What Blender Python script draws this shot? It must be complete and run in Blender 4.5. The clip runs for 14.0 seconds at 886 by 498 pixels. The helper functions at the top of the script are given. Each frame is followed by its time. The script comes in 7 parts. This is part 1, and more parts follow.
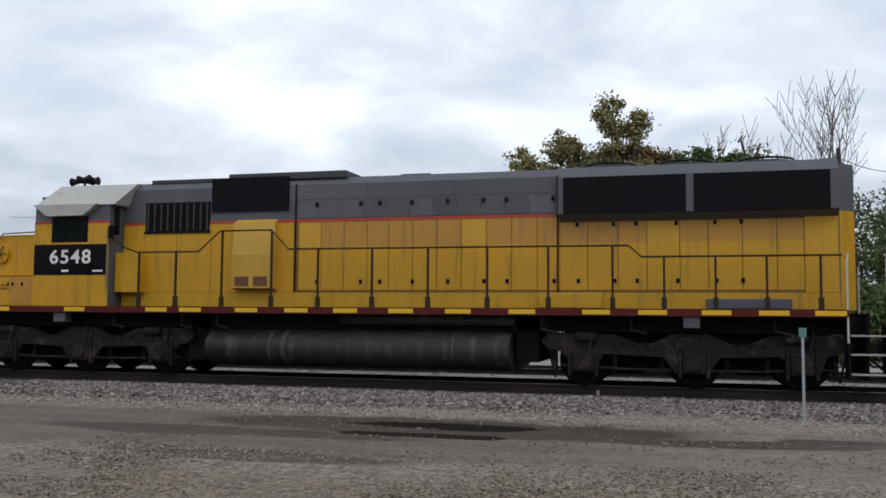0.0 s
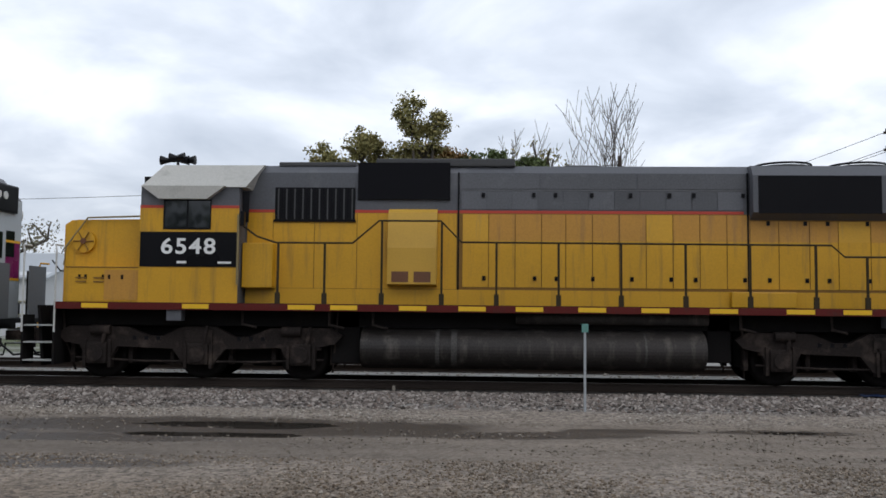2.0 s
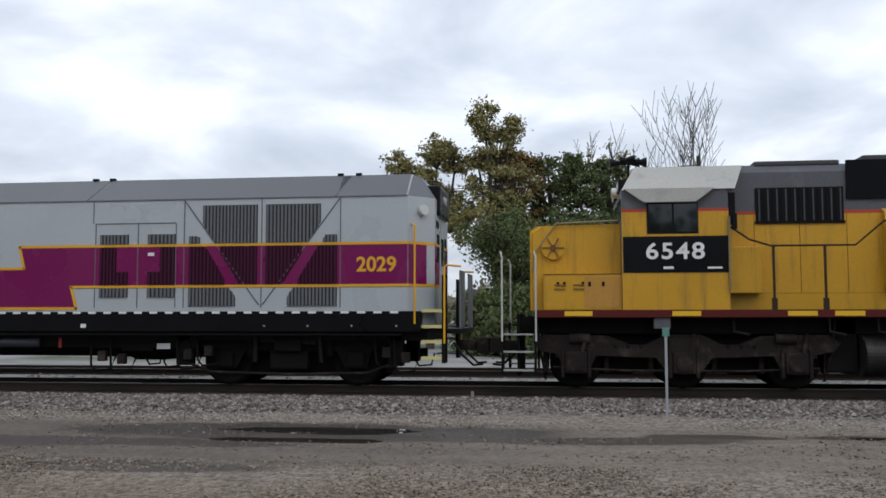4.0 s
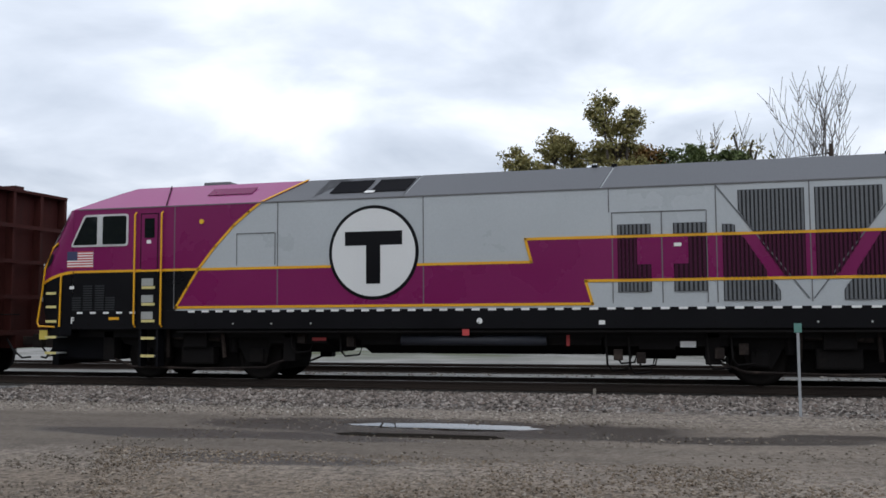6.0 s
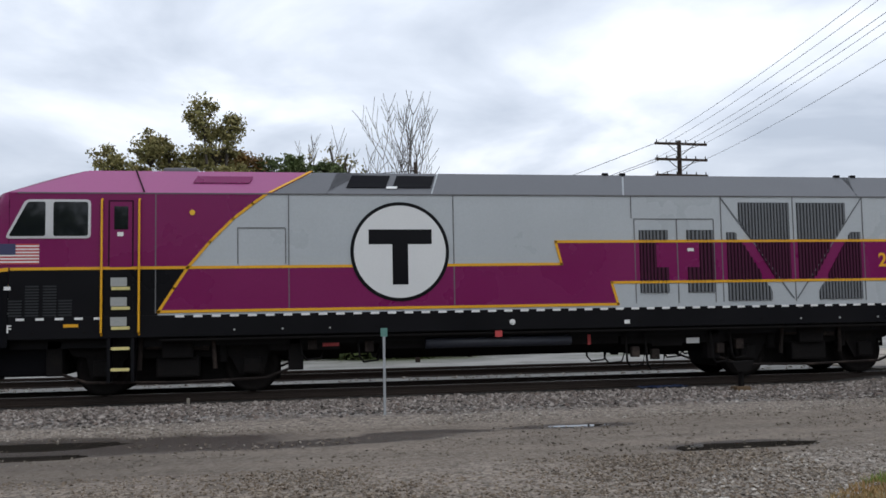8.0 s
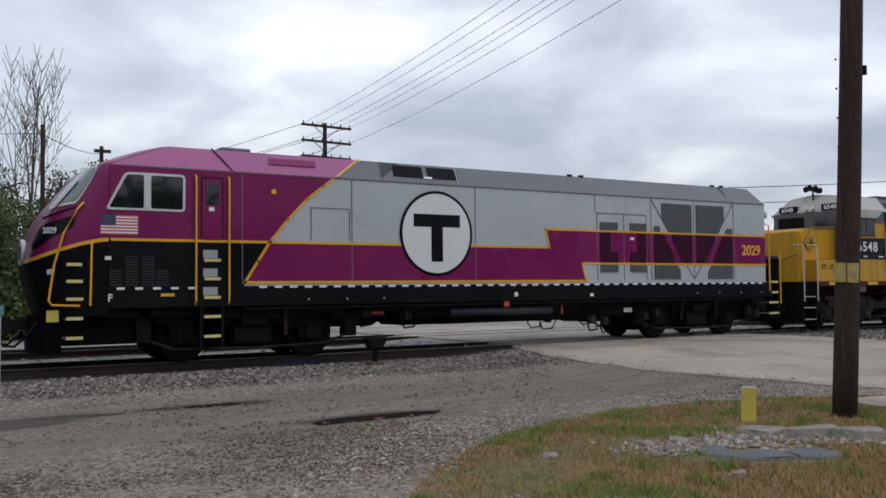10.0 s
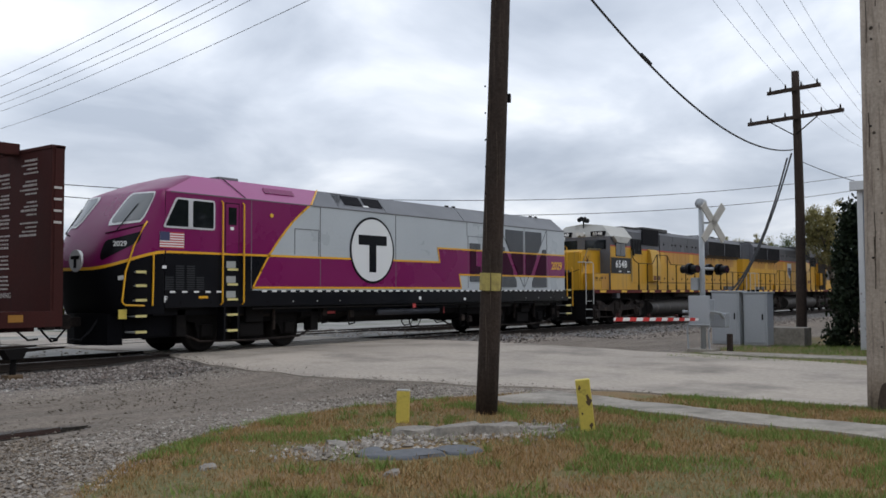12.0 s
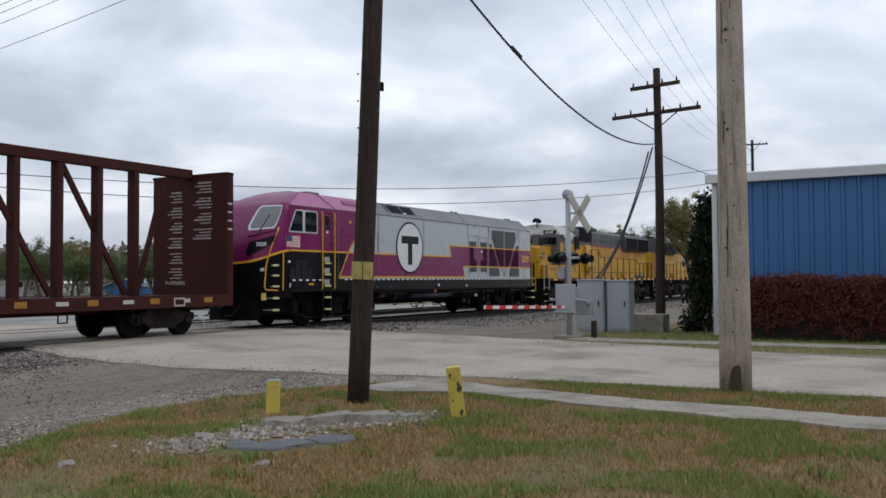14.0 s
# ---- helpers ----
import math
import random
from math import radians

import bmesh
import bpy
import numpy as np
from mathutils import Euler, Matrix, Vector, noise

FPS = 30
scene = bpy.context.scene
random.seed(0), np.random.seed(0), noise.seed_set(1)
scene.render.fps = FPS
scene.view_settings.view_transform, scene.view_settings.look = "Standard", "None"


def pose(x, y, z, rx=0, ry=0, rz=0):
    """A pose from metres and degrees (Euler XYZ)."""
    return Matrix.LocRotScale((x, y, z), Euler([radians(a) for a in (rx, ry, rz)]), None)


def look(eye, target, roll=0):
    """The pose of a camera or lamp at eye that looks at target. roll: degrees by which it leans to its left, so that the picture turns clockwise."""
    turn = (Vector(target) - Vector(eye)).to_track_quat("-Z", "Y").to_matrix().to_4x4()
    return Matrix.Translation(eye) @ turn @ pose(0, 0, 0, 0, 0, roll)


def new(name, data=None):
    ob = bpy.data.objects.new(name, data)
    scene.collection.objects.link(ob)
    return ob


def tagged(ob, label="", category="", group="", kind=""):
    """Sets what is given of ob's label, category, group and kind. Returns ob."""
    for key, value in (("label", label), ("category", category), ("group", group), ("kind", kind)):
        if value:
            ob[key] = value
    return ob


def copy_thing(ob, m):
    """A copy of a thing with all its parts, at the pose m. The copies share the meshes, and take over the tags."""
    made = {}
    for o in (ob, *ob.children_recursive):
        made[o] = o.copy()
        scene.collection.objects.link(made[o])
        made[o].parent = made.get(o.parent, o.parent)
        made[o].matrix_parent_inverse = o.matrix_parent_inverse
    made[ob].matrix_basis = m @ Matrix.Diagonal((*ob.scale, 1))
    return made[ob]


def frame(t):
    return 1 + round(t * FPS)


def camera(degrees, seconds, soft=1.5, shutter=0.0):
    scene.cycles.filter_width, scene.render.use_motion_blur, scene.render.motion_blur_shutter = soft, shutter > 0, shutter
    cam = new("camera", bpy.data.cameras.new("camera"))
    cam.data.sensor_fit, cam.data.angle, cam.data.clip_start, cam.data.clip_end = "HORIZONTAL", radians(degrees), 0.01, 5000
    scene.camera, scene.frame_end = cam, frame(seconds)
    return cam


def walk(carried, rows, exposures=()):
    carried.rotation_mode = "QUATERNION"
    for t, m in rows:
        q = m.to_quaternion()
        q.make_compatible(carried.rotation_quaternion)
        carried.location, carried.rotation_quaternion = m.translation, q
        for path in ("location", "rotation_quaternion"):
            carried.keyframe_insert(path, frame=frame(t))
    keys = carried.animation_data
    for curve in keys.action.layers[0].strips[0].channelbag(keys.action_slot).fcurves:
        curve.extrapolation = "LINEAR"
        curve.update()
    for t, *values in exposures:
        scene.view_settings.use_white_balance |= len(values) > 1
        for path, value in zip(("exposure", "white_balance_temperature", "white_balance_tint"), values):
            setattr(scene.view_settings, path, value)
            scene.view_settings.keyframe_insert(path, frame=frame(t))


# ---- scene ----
# seconds, yaw, pitch, roll of a camera that stands on the lot and pans after the train
EYE = (0.0, 0.0, 1.75)
PAN = [
    (0.0, 15.38, 4.04, -0.37),
    (0.5, 16.77, 4.12, -0.32),
    (1.0, 13.77, 3.89, -0.36),
    (1.5, 9.03, 4.02, -0.47),
    (2.0, 2.72, 3.89, -0.56),
    (2.2, 0.81, 3.74, -0.80),
    (4.3, 10.89, 4.37, -0.04),
    (4.5, 13.49, 4.32, -0.21),
    (5.0, 17.47, 4.21, -0.16),
    (5.5, 17.70, 4.10, -0.02),
    (6.0, 15.11, 4.05, 0.37),
    (6.5, 9.50, 4.20, 0.81),
    (7.0, 5.21, 4.07, 1.01),
    (7.5, -2.97, 3.60, 0.94),
    (7.7, -6.08, 3.89, 0.98),
    (9.8, -28.60, 2.70, 0.63),
    (10.0, -32.11, 2.50, 0.57),
    (10.5, -38.22, 2.33, 0.13),
    (11.0, -41.90, 2.65, 0.15),
    (11.5, -49.35, 2.67, 0.27),
    (12.0, -53.06, 2.78, 0.29),
    (12.5, -54.70, 2.70, 0.25),
    (13.0, -55.83, 2.69, 0.26),
    (13.5, -58.69, 2.32, -0.21),
    (14.0, -61.11, 2.02, 0.38),
]
# seconds and metres that the train has rolled along the track
ROLLED = [(0.0, -0.00), (0.5, 2.01), (1.0, 4.02), (1.5, 6.06), (2.0, 8.09), (2.2, 8.92), (4.3, 17.66), (4.5, 18.50), (5.0, 20.63), (5.5, 22.75), (6.0, 24.92), (6.5, 27.12), (7.0, 29.30), (7.5, 31.48), (7.7, 32.37), (9.8, 41.80), (10.0, 42.71), (10.5, 45.08), (11.0, 47.45), (11.5, 49.77), (12.0, 52.16), (12.5, 54.56), (13.0, 56.97), (13.5, 59.40), (14.0, 61.87), ]

cam = camera(51.98, 14.0, soft=1.6)
EXPOSURES = [(0.0, 0.0), (7.5, 0.03), (10.0, -0.17), (11.0, -0.13), (12.0, -0.06), (13.0, -0.06), (14.0, -0.1)]
walk(cam, [(t, pose(*EYE, 90 + p, r, y)) for t, y, p, r in PAN], EXPOSURES)


# ---- sky and sun ----
def make_world():
    world = bpy.data.worlds.new("overcast_sky")
    scene.world = world
    world.use_nodes = True
    nt = world.node_tree
    nt.nodes.clear()
    N, L = nt.nodes.new, nt.links.new

    def math_node(op, a, b=None):
        n = N("ShaderNodeMath")
        n.operation = op
        for i, v in enumerate((a, b)):
            if v is None:
                continue
            if isinstance(v, (int, float)):
                n.inputs[i].default_value = v
            else:
                L(v, n.inputs[i])
        return n.outputs[0]

    sky = N("ShaderNodeTexSky")
    sky.sky_type, sky.sun_disc = "NISHITA", False
    sky.sun_elevation, sky.sun_rotation = radians(48), radians(150)
    tc = N("ShaderNodeTexCoord")
    sep = N("ShaderNodeSeparateXYZ")
    L(tc.outputs["Generated"], sep.inputs[0])
    # clouds lie on a flat layer overhead
    zz = math_node("ADD", math_node("MAXIMUM", sep.outputs[2], 0.0), 0.26)
    comb = N("ShaderNodeCombineXYZ")
    L(math_node("DIVIDE", sep.outputs[0], zz), comb.inputs[0])
    L(math_node("DIVIDE", sep.outputs[1], zz), comb.inputs[1])
    n1 = N("ShaderNodeTexNoise")
    n1.inputs["Scale"].default_value, n1.inputs["Detail"].default_value = 1.9, 7
    n1.inputs["Roughness"].default_value, n1.inputs["Distortion"].default_value = 0.5, 0.3
    L(comb.outputs[0], n1.inputs["Vector"])
    n2 = N("ShaderNodeTexNoise")
    n2.inputs["Scale"].default_value, n2.inputs["Detail"].default_value = 0.35, 3
    L(comb.outputs[0], n2.inputs["Vector"])
    mixn = math_node("ADD", math_node("MULTIPLY", n1.outputs[0], 0.76), math_node("MULTIPLY", n2.outputs[0], 0.24))
    ramp = N("ShaderNodeValToRGB")
    e = ramp.color_ramp.elements
    e[0].position, e[0].color = 0.35, (5.5, 6.2, 7.4, 1)
    e[1].position, e[1].color = 0.62, (11.5, 12.0, 12.8, 1)
    m = e.new(0.49)
    m.color = (7.9, 8.6, 9.8, 1)
    L(mixn, ramp.inputs[0])
    mix = N("ShaderNodeMix")
    mix.data_type = "RGBA"
    mix.inputs[0].default_value = 0.94
    L(sky.outputs[0], mix.inputs[6])
    L(ramp.outputs[0], mix.inputs[7])
    # an overcast sky is dimmer towards the horizon
    dim = N("ShaderNodeMapRange")
    dim.interpolation_type = "SMOOTHSTEP"
    for i, k in zip((1, 2, 3, 4), (0.0, 0.24, 0.076, 0.104)):
        dim.inputs[i].default_value = k
    L(sep.outputs[2], dim.inputs[0])
    bg = N("ShaderNodeBackground")
    L(dim.outputs[0], bg.inputs[1])
    L(mix.outputs[2], bg.inputs[0])
    out = N("ShaderNodeOutputWorld")
    L(bg.outputs[0], out.inputs[0])


make_world()
sun_data = bpy.data.lights.new("sun", "SUN")
sun_data.energy, sun_data.angle, sun_data.color = 0.5, radians(30), (1.0, 0.97, 0.92)
sun = new("sun", sun_data)
sun.matrix_world = look((20, -35, 45), (0, 0, 0))


# ---- materials ----
def surface(name, color, rough=0.6, metal=0.0, var=0.12, big=0.6, fine=30.0, bump=0.15, depth=0.004,
            dirt=None, dirt_amount=0.5, dirt_scale=1.5, streaks=False, spec=0.5, pieces=0.0):
    """A procedural surface: colour varied at two scales, worn or dirty patches, fine relief."""
    m = bpy.data.materials.new(name)
    m.use_nodes = True
    nt = m.node_tree
    N, L = nt.nodes.new, nt.links.new
    b = nt.nodes["Principled BSDF"]
    b.inputs["Metallic"].default_value = metal
    b.inputs["Specular IOR Level"].default_value = spec
    tc = N("ShaderNodeTexCoord")
    vec = tc.outputs["Object"]
    large, small = N("ShaderNodeTexNoise"), N("ShaderNodeTexNoise")
    large.inputs["Scale"].default_value, large.inputs["Detail"].default_value = big, 5
    small.inputs["Scale"].default_value, small.inputs["Detail"].default_value = fine, 4
    L(vec, large.inputs["Vector"])
    L(vec, small.inputs["Vector"])
    add = N("ShaderNodeMath")
    add.operation = "ADD"
    L(large.outputs[0], add.inputs[0])
    L(small.outputs[0], add.inputs[1])
    rng = N("ShaderNodeMapRange")
    rng.inputs[1].default_value, rng.inputs[2].default_value = 0.7, 1.3
    rng.inputs[3].default_value, rng.inputs[4].default_value = 1 - var, 1 + var
    L(add.outputs[0], rng.inputs[0])
    value = rng.outputs[0]
    if pieces:
        info = N("ShaderNodeObjectInfo")
        pr = N("ShaderNodeMapRange")
        pr.inputs[3].default_value, pr.inputs[4].default_value = 1 - pieces, 1 + pieces
        L(info.outputs["Random"], pr.inputs[0])
        mul = N("ShaderNodeMath")
        mul.operation = "MULTIPLY"
        L(value, mul.inputs[0])
        L(pr.outputs[0], mul.inputs[1])
        value = mul.outputs[0]
    scale = N("ShaderNodeVectorMath")
    scale.operation = "SCALE"
    scale.inputs[0].default_value = color
    L(value, scale.inputs["Scale"])
    col = scale.outputs[0]
    if dirt:
        dn = N("ShaderNodeTexNoise")
        dn.inputs["Scale"].default_value, dn.inputs["Detail"].default_value = dirt_scale, 8
        dn.inputs["Roughness"].default_value = 0.65
        if streaks:
            mp = N("ShaderNodeMapping")
            mp.inputs["Scale"].default_value = (4.0, 4.0, 0.35)
            L(vec, mp.inputs[0])
            L(mp.outputs[0], dn.inputs["Vector"])
        else:
            L(vec, dn.inputs["Vector"])
        dr = N("ShaderNodeMapRange")
        dr.inputs[1].default_value, dr.inputs[2].default_value = 0.66 - 0.3 * dirt_amount, 0.76
        dr.inputs[4].default_value = min(1.0, 0.4 + dirt_amount)
        L(dn.outputs[0], dr.inputs[0])
        mx = N("ShaderNodeMix")
        mx.data_type = "RGBA"
        mx.inputs[7].default_value = (*dirt, 1)
        L(dr.outputs[0], mx.inputs[0])
        L(col, mx.inputs[6])
        col = mx.outputs[2]
    L(col, b.inputs["Base Color"])
    rr = N("ShaderNodeMapRange")
    rr.inputs[1].default_value, rr.inputs[2].default_value = 0.3, 0.7
    rr.inputs[3].default_value, rr.inputs[4].default_value = max(0.02, rough - 0.1), min(1, rough + 0.1)
    L(large.outputs[0], rr.inputs[0])
    L(rr.outputs[0], b.inputs["Roughness"])
    if bump:
        bp = N("ShaderNodeBump")
        bp.inputs["Strength"].default_value, bp.inputs["Distance"].default_value = bump, depth
        L(small.outputs[0], bp.inputs["Height"])
        L(bp.outputs[0], b.inputs["Normal"])
    return m


def glass(name, tint=(0.02, 0.025, 0.03)):
    """Dark cab glass: glossy, seen from outside."""
    m = bpy.data.materials.new(name)
    m.use_nodes = True
    b = m.node_tree.nodes["Principled BSDF"]
    b.inputs["Base Color"].default_value = (*tint, 1)
    b.inputs["Roughness"].default_value = 0.04
    b.inputs["Specular IOR Level"].default_value = 0.6
    return m


M = dict(
    yellow=surface("worn_yellow_paint", (0.545, 0.285, 0.008), 0.5, var=0.1, dirt=(0.20, 0.115, 0.03), dirt_amount=0.42, dirt_scale=1.3, streaks=True, bump=0.05),
    yellow_new=surface("yellow_panel_paint", (0.52, 0.30, 0.035), 0.5, var=0.08, bump=0.05),
    roof_grey=surface("weathered_grey_paint", (0.085, 0.088, 0.10), 0.6, var=0.15, dirt=(0.17, 0.17, 0.18), dirt_amount=0.32, dirt_scale=0.9, bump=0.05),
    cab_roof=surface("pale_cab_roof_paint", (0.42, 0.41, 0.38), 0.6, var=0.12, dirt=(0.2, 0.19, 0.17), dirt_amount=0.3, bump=0.05),
    red=surface("red_stripe_paint", (0.42, 0.04, 0.02), 0.5, bump=0),
    sill_red=surface("dull_red_sill_paint", (0.095, 0.012, 0.010), 0.65, spec=0.2, dirt=(0.05, 0.03, 0.025), dirt_amount=0.4, dirt_scale=3, bump=0.05),
    reflector=surface("yellow_reflector", (0.75, 0.45, 0.02), 0.35, var=0.05, bump=0),
    mesh_black=surface("black_radiator_mesh", (0.006, 0.006, 0.008), 0.8, spec=0.15, var=0.3, fine=120, bump=0.3),
    dark=surface("sooty_black_steel", (0.0095, 0.0085, 0.0085), 0.8, spec=0.1, var=0.3, dirt=(0.02, 0.016, 0.013), dirt_amount=0.3, dirt_scale=2.5, bump=0.2),
    truck=surface("dusty_truck_steel", (0.020, 0.0155, 0.014), 0.8, spec=0.15, var=0.4, dirt=(0.085, 0.064, 0.053), dirt_amount=0.5, dirt_scale=3, bump=0.2),
    tank=surface("grimy_fuel_tank_steel", (0.028, 0.024, 0.022), 0.6, spec=0.3, var=0.45, big=0.35, dirt=(0.12, 0.104, 0.092), dirt_amount=0.5, dirt_scale=0.9, streaks=True, bump=0.1),
    black=surface("black_paint", (0.0045, 0.0045, 0.006), 0.35, spec=0.15, var=0.15, bump=0.05),
    white=surface("white_paint", (0.75, 0.75, 0.74), 0.5, var=0.05, bump=0),
    handrail=surface("worn_handrail_steel", (0.22, 0.17, 0.08), 0.5, bump=0.05),
    handrail_grey=surface("pale_handrail_paint", (0.5, 0.5, 0.48), 0.5, bump=0.05),
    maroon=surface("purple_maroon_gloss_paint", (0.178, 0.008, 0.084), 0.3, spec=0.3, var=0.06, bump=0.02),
    # sky reflection on the cab roof is put into this paler tone
    maroon_sky_lit=surface("purple_maroon_roof_paint", (0.33, 0.075, 0.21), 0.35, var=0.06, bump=0.02),
    silver=surface("light_silver_grey_paint", (0.42, 0.45, 0.47), 0.33, var=0.05, bump=0.02),
    t_roof=surface("mid_grey_roof_paint", (0.115, 0.119, 0.13), 0.45, var=0.08, bump=0.03),
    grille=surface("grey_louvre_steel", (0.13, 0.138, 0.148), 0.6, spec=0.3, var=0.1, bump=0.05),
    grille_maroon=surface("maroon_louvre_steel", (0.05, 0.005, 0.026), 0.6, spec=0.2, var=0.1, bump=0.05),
    trim_yellow=surface("yellow_pinstripe", (0.72, 0.36, 0.01), 0.4, var=0.05, bump=0),
    rail=surface("rusty_rail_steel", (0.03, 0.022, 0.018), 0.7, spec=0.2, metal=0.0, var=0.2, bump=0.2),
    rail_top=surface("polished_rail_head", (0.2, 0.19, 0.185), 0.4, metal=1.0, var=0.1, bump=0.05),
    tie=surface("creosoted_tie", (0.028, 0.023, 0.019), 0.85, var=0.3, bump=0.4, depth=0.01),
    stone=surface("crushed_limestone", (0.25, 0.235, 0.22), 0.9, var=0.35, fine=14, big=3, bump=0.3),
    rust_red=surface("red_oxide_freight_paint", (0.048, 0.0130, 0.0112), 0.7, spec=0.15, var=0.25, dirt=(0.025, 0.014, 0.012), dirt_amount=0.4, dirt_scale=1.5, streaks=True, bump=0.1),
    pole_dark=surface("creosote_pole_wood", (0.042, 0.030, 0.024), 0.9, spec=0.2, var=0.35, big=2.0, fine=25, bump=0.7, depth=0.015, dirt=(0.085, 0.064, 0.052), dirt_amount=0.4, dirt_scale=5, streaks=True),
    pole_pale=surface("weathered_pale_pole_wood", (0.37, 0.31, 0.255), 0.9, spec=0.25, var=0.25, big=1.5, fine=25, bump=0.8, depth=0.015, dirt=(0.13, 0.095, 0.07), dirt_amount=0.55, dirt_scale=3.5, streaks=True),
    concrete=surface("worn_pale_concrete", (0.31, 0.278, 0.235), 0.9, var=0.2, big=1.2, fine=18, bump=0.4, dirt=(0.11, 0.095, 0.075), dirt_amount=0.65, dirt_scale=1.6),
    road=surface("old_pale_asphalt", (0.375, 0.325, 0.272), 0.85, var=0.2, big=0.35, fine=12, bump=0.3, dirt=(0.13, 0.115, 0.098), dirt_amount=0.62, dirt_scale=0.45),
    galv=surface("galvanised_steel", (0.36, 0.38, 0.40), 0.45, metal=0.2, var=0.08, bump=0.05),
    blue=surface("blue_sheet_metal", (0.036, 0.13, 0.31), 0.5, var=0.1, bump=0.03),
    bollard=surface("chipped_yellow_paint", (0.60, 0.47, 0.085), 0.55, var=0.1, dirt=(0.05, 0.03, 0.02), dirt_amount=0.42, dirt_scale=7, bump=0.1),
    wire=surface("black_cable", (0.02, 0.02, 0.022), 0.6, bump=0),
    barred_red=surface("red_gate_paint", (0.55, 0.04, 0.035), 0.45, bump=0),
    window=glass("cab_glass", (0.008, 0.01, 0.012)),
)


# ---- helpers of this scene ----
def thing(name, m, label, category, group="", kind=""):
    ob = new(name)
    ob.matrix_world = m
    return tagged(ob, label, category, group, kind)


def mesh_of(name, bm, material, smooth=False):
    me = bpy.data.meshes.new(name)
    bmesh.ops.recalc_face_normals(bm, faces=bm.faces)
    bm.to_mesh(me)
    bm.free()
    for m in material if isinstance(material, (list, tuple)) else (material,):
        me.materials.append(m)
    if smooth:
        for p in me.polygons:
            p.use_smooth = True
    return me


def part(name, bm, material, parent=None, label="", smooth=False, at=None):
    ob = new(name, mesh_of(name, bm, material, smooth))
    if parent:
        ob.parent = parent
    if at:
        ob.location = at
    if label:
        ob["label"] = label
    return ob


def again(ob, at):
    """Another part on the same mesh."""
    o = new(ob.name.split(".")[0], ob.data)
    o.parent, o.location = ob.parent, at
    if "label" in ob:
        o["label"] = ob["label"]
    return o


def box(bm, x0, x1, y0, y1, z0, z1, bevel=0.0):
    r = bmesh.ops.create_cube(bm, size=1.0)
    bmesh.ops.transform(bm, matrix=Matrix.Translation(((x0 + x1) / 2, (y0 + y1) / 2, (z0 + z1) / 2)) @ Matrix.Diagonal((abs(x1 - x0), abs(y1 - y0), abs(z1 - z0), 1)), verts=r["verts"])
    if bevel:
        es = list({e for v in r["verts"] for e in v.link_edges})
        bmesh.ops.bevel(bm, geom=es, offset=bevel, segments=2, affect="EDGES", profile=0.6)
    return bm


def boxes(*specs, bevel=0.0):
    bm = bmesh.new()
    for s in specs:
        box(bm, *s, bevel=bevel)
    return bm


def prism(bm, pts, axis, a, b):
    """Extrude a polygon of (u, v) along axis x, y or z from a to b."""
    def at(u, v, w):
        return {"x": (w, u, v), "y": (u, w, v), "z": (u, v, w)}[axis]
    lo = [bm.verts.new(at(u, v, a)) for u, v in pts]
    hi = [bm.verts.new(at(u, v, b)) for u, v in pts]
    n = len(pts)
    bm.faces.new(lo)
    bm.faces.new(hi[::-1])
    for i in range(n):
        bm.faces.new((lo[i], hi[i], hi[(i + 1) % n], lo[(i + 1) % n]))
    return bm


def rod(bm, p, q, r, r2=None, n=10):
    """A round bar from p to q."""
    p, q = Vector(p), Vector(q)
    d = q - p
    res = bmesh.ops.create_cone(bm, cap_ends=True, segments=n, radius1=r, radius2=r if r2 is None else r2, depth=d.length)
    m = Matrix.Translation((p + q) / 2) @ d.to_track_quat("Z", "Y").to_matrix().to_4x4()
    bmesh.ops.transform(bm, matrix=m, verts=res["verts"])
    return bm


def tube(bm, pts, r, n=8):
    """A bent pipe through points."""
    pts = [Vector(p) for p in pts]
    rings = []
    for i, p in enumerate(pts):
        d = (pts[min(i + 1, len(pts) - 1)] - pts[max(i - 1, 0)]).normalized()
        up = Vector((0, 0, 1)) if abs(d.z) < 0.9 else Vector((1, 0, 0))
        s = d.cross(up).normalized()
        u = s.cross(d)
        rings.append([bm.verts.new(p + r * (math.cos(a) * s + math.sin(a) * u)) for a in (2 * math.pi * k / n for k in range(n))])
    for a, b in zip(rings, rings[1:]):
        for k in range(n):
            bm.faces.new((a[k], a[(k + 1) % n], b[(k + 1) % n], b[k]))
    bm.faces.new(rings[0])
    bm.faces.new(rings[-1][::-1])
    return bm


def smooth01(a, b, v):
    t = min(1.0, max(0.0, (v - a) / (b - a)))
    return t * t * (3 - 2 * t)


RAIL_Z = 0.29      # head of the rails
TRACK_Y = 19.85    # middle of the near track
TRACK2_Y = 25.1    # middle of the track behind


def in_grass(x, y):
    """1 inside the rough lawn, 0 on the gravel."""
    e = ((x - 9.2) / 7.6) ** 2 + (y / 9.35) ** 2 if x < 9.2 else (y / 9.35) ** 2 + ((x - 9.2) / 8) ** 2
    return 1.0 if e < 1 and x < 14.0 else 0.0


PUDDLES = ((-3.75, 13.85, 1.5, 0.32), (-3.9, 12.75, 1.2, 0.16), (5.9, 11.2, 0.95, 0.2), (4.45, 13.8, 0.5, 0.12))


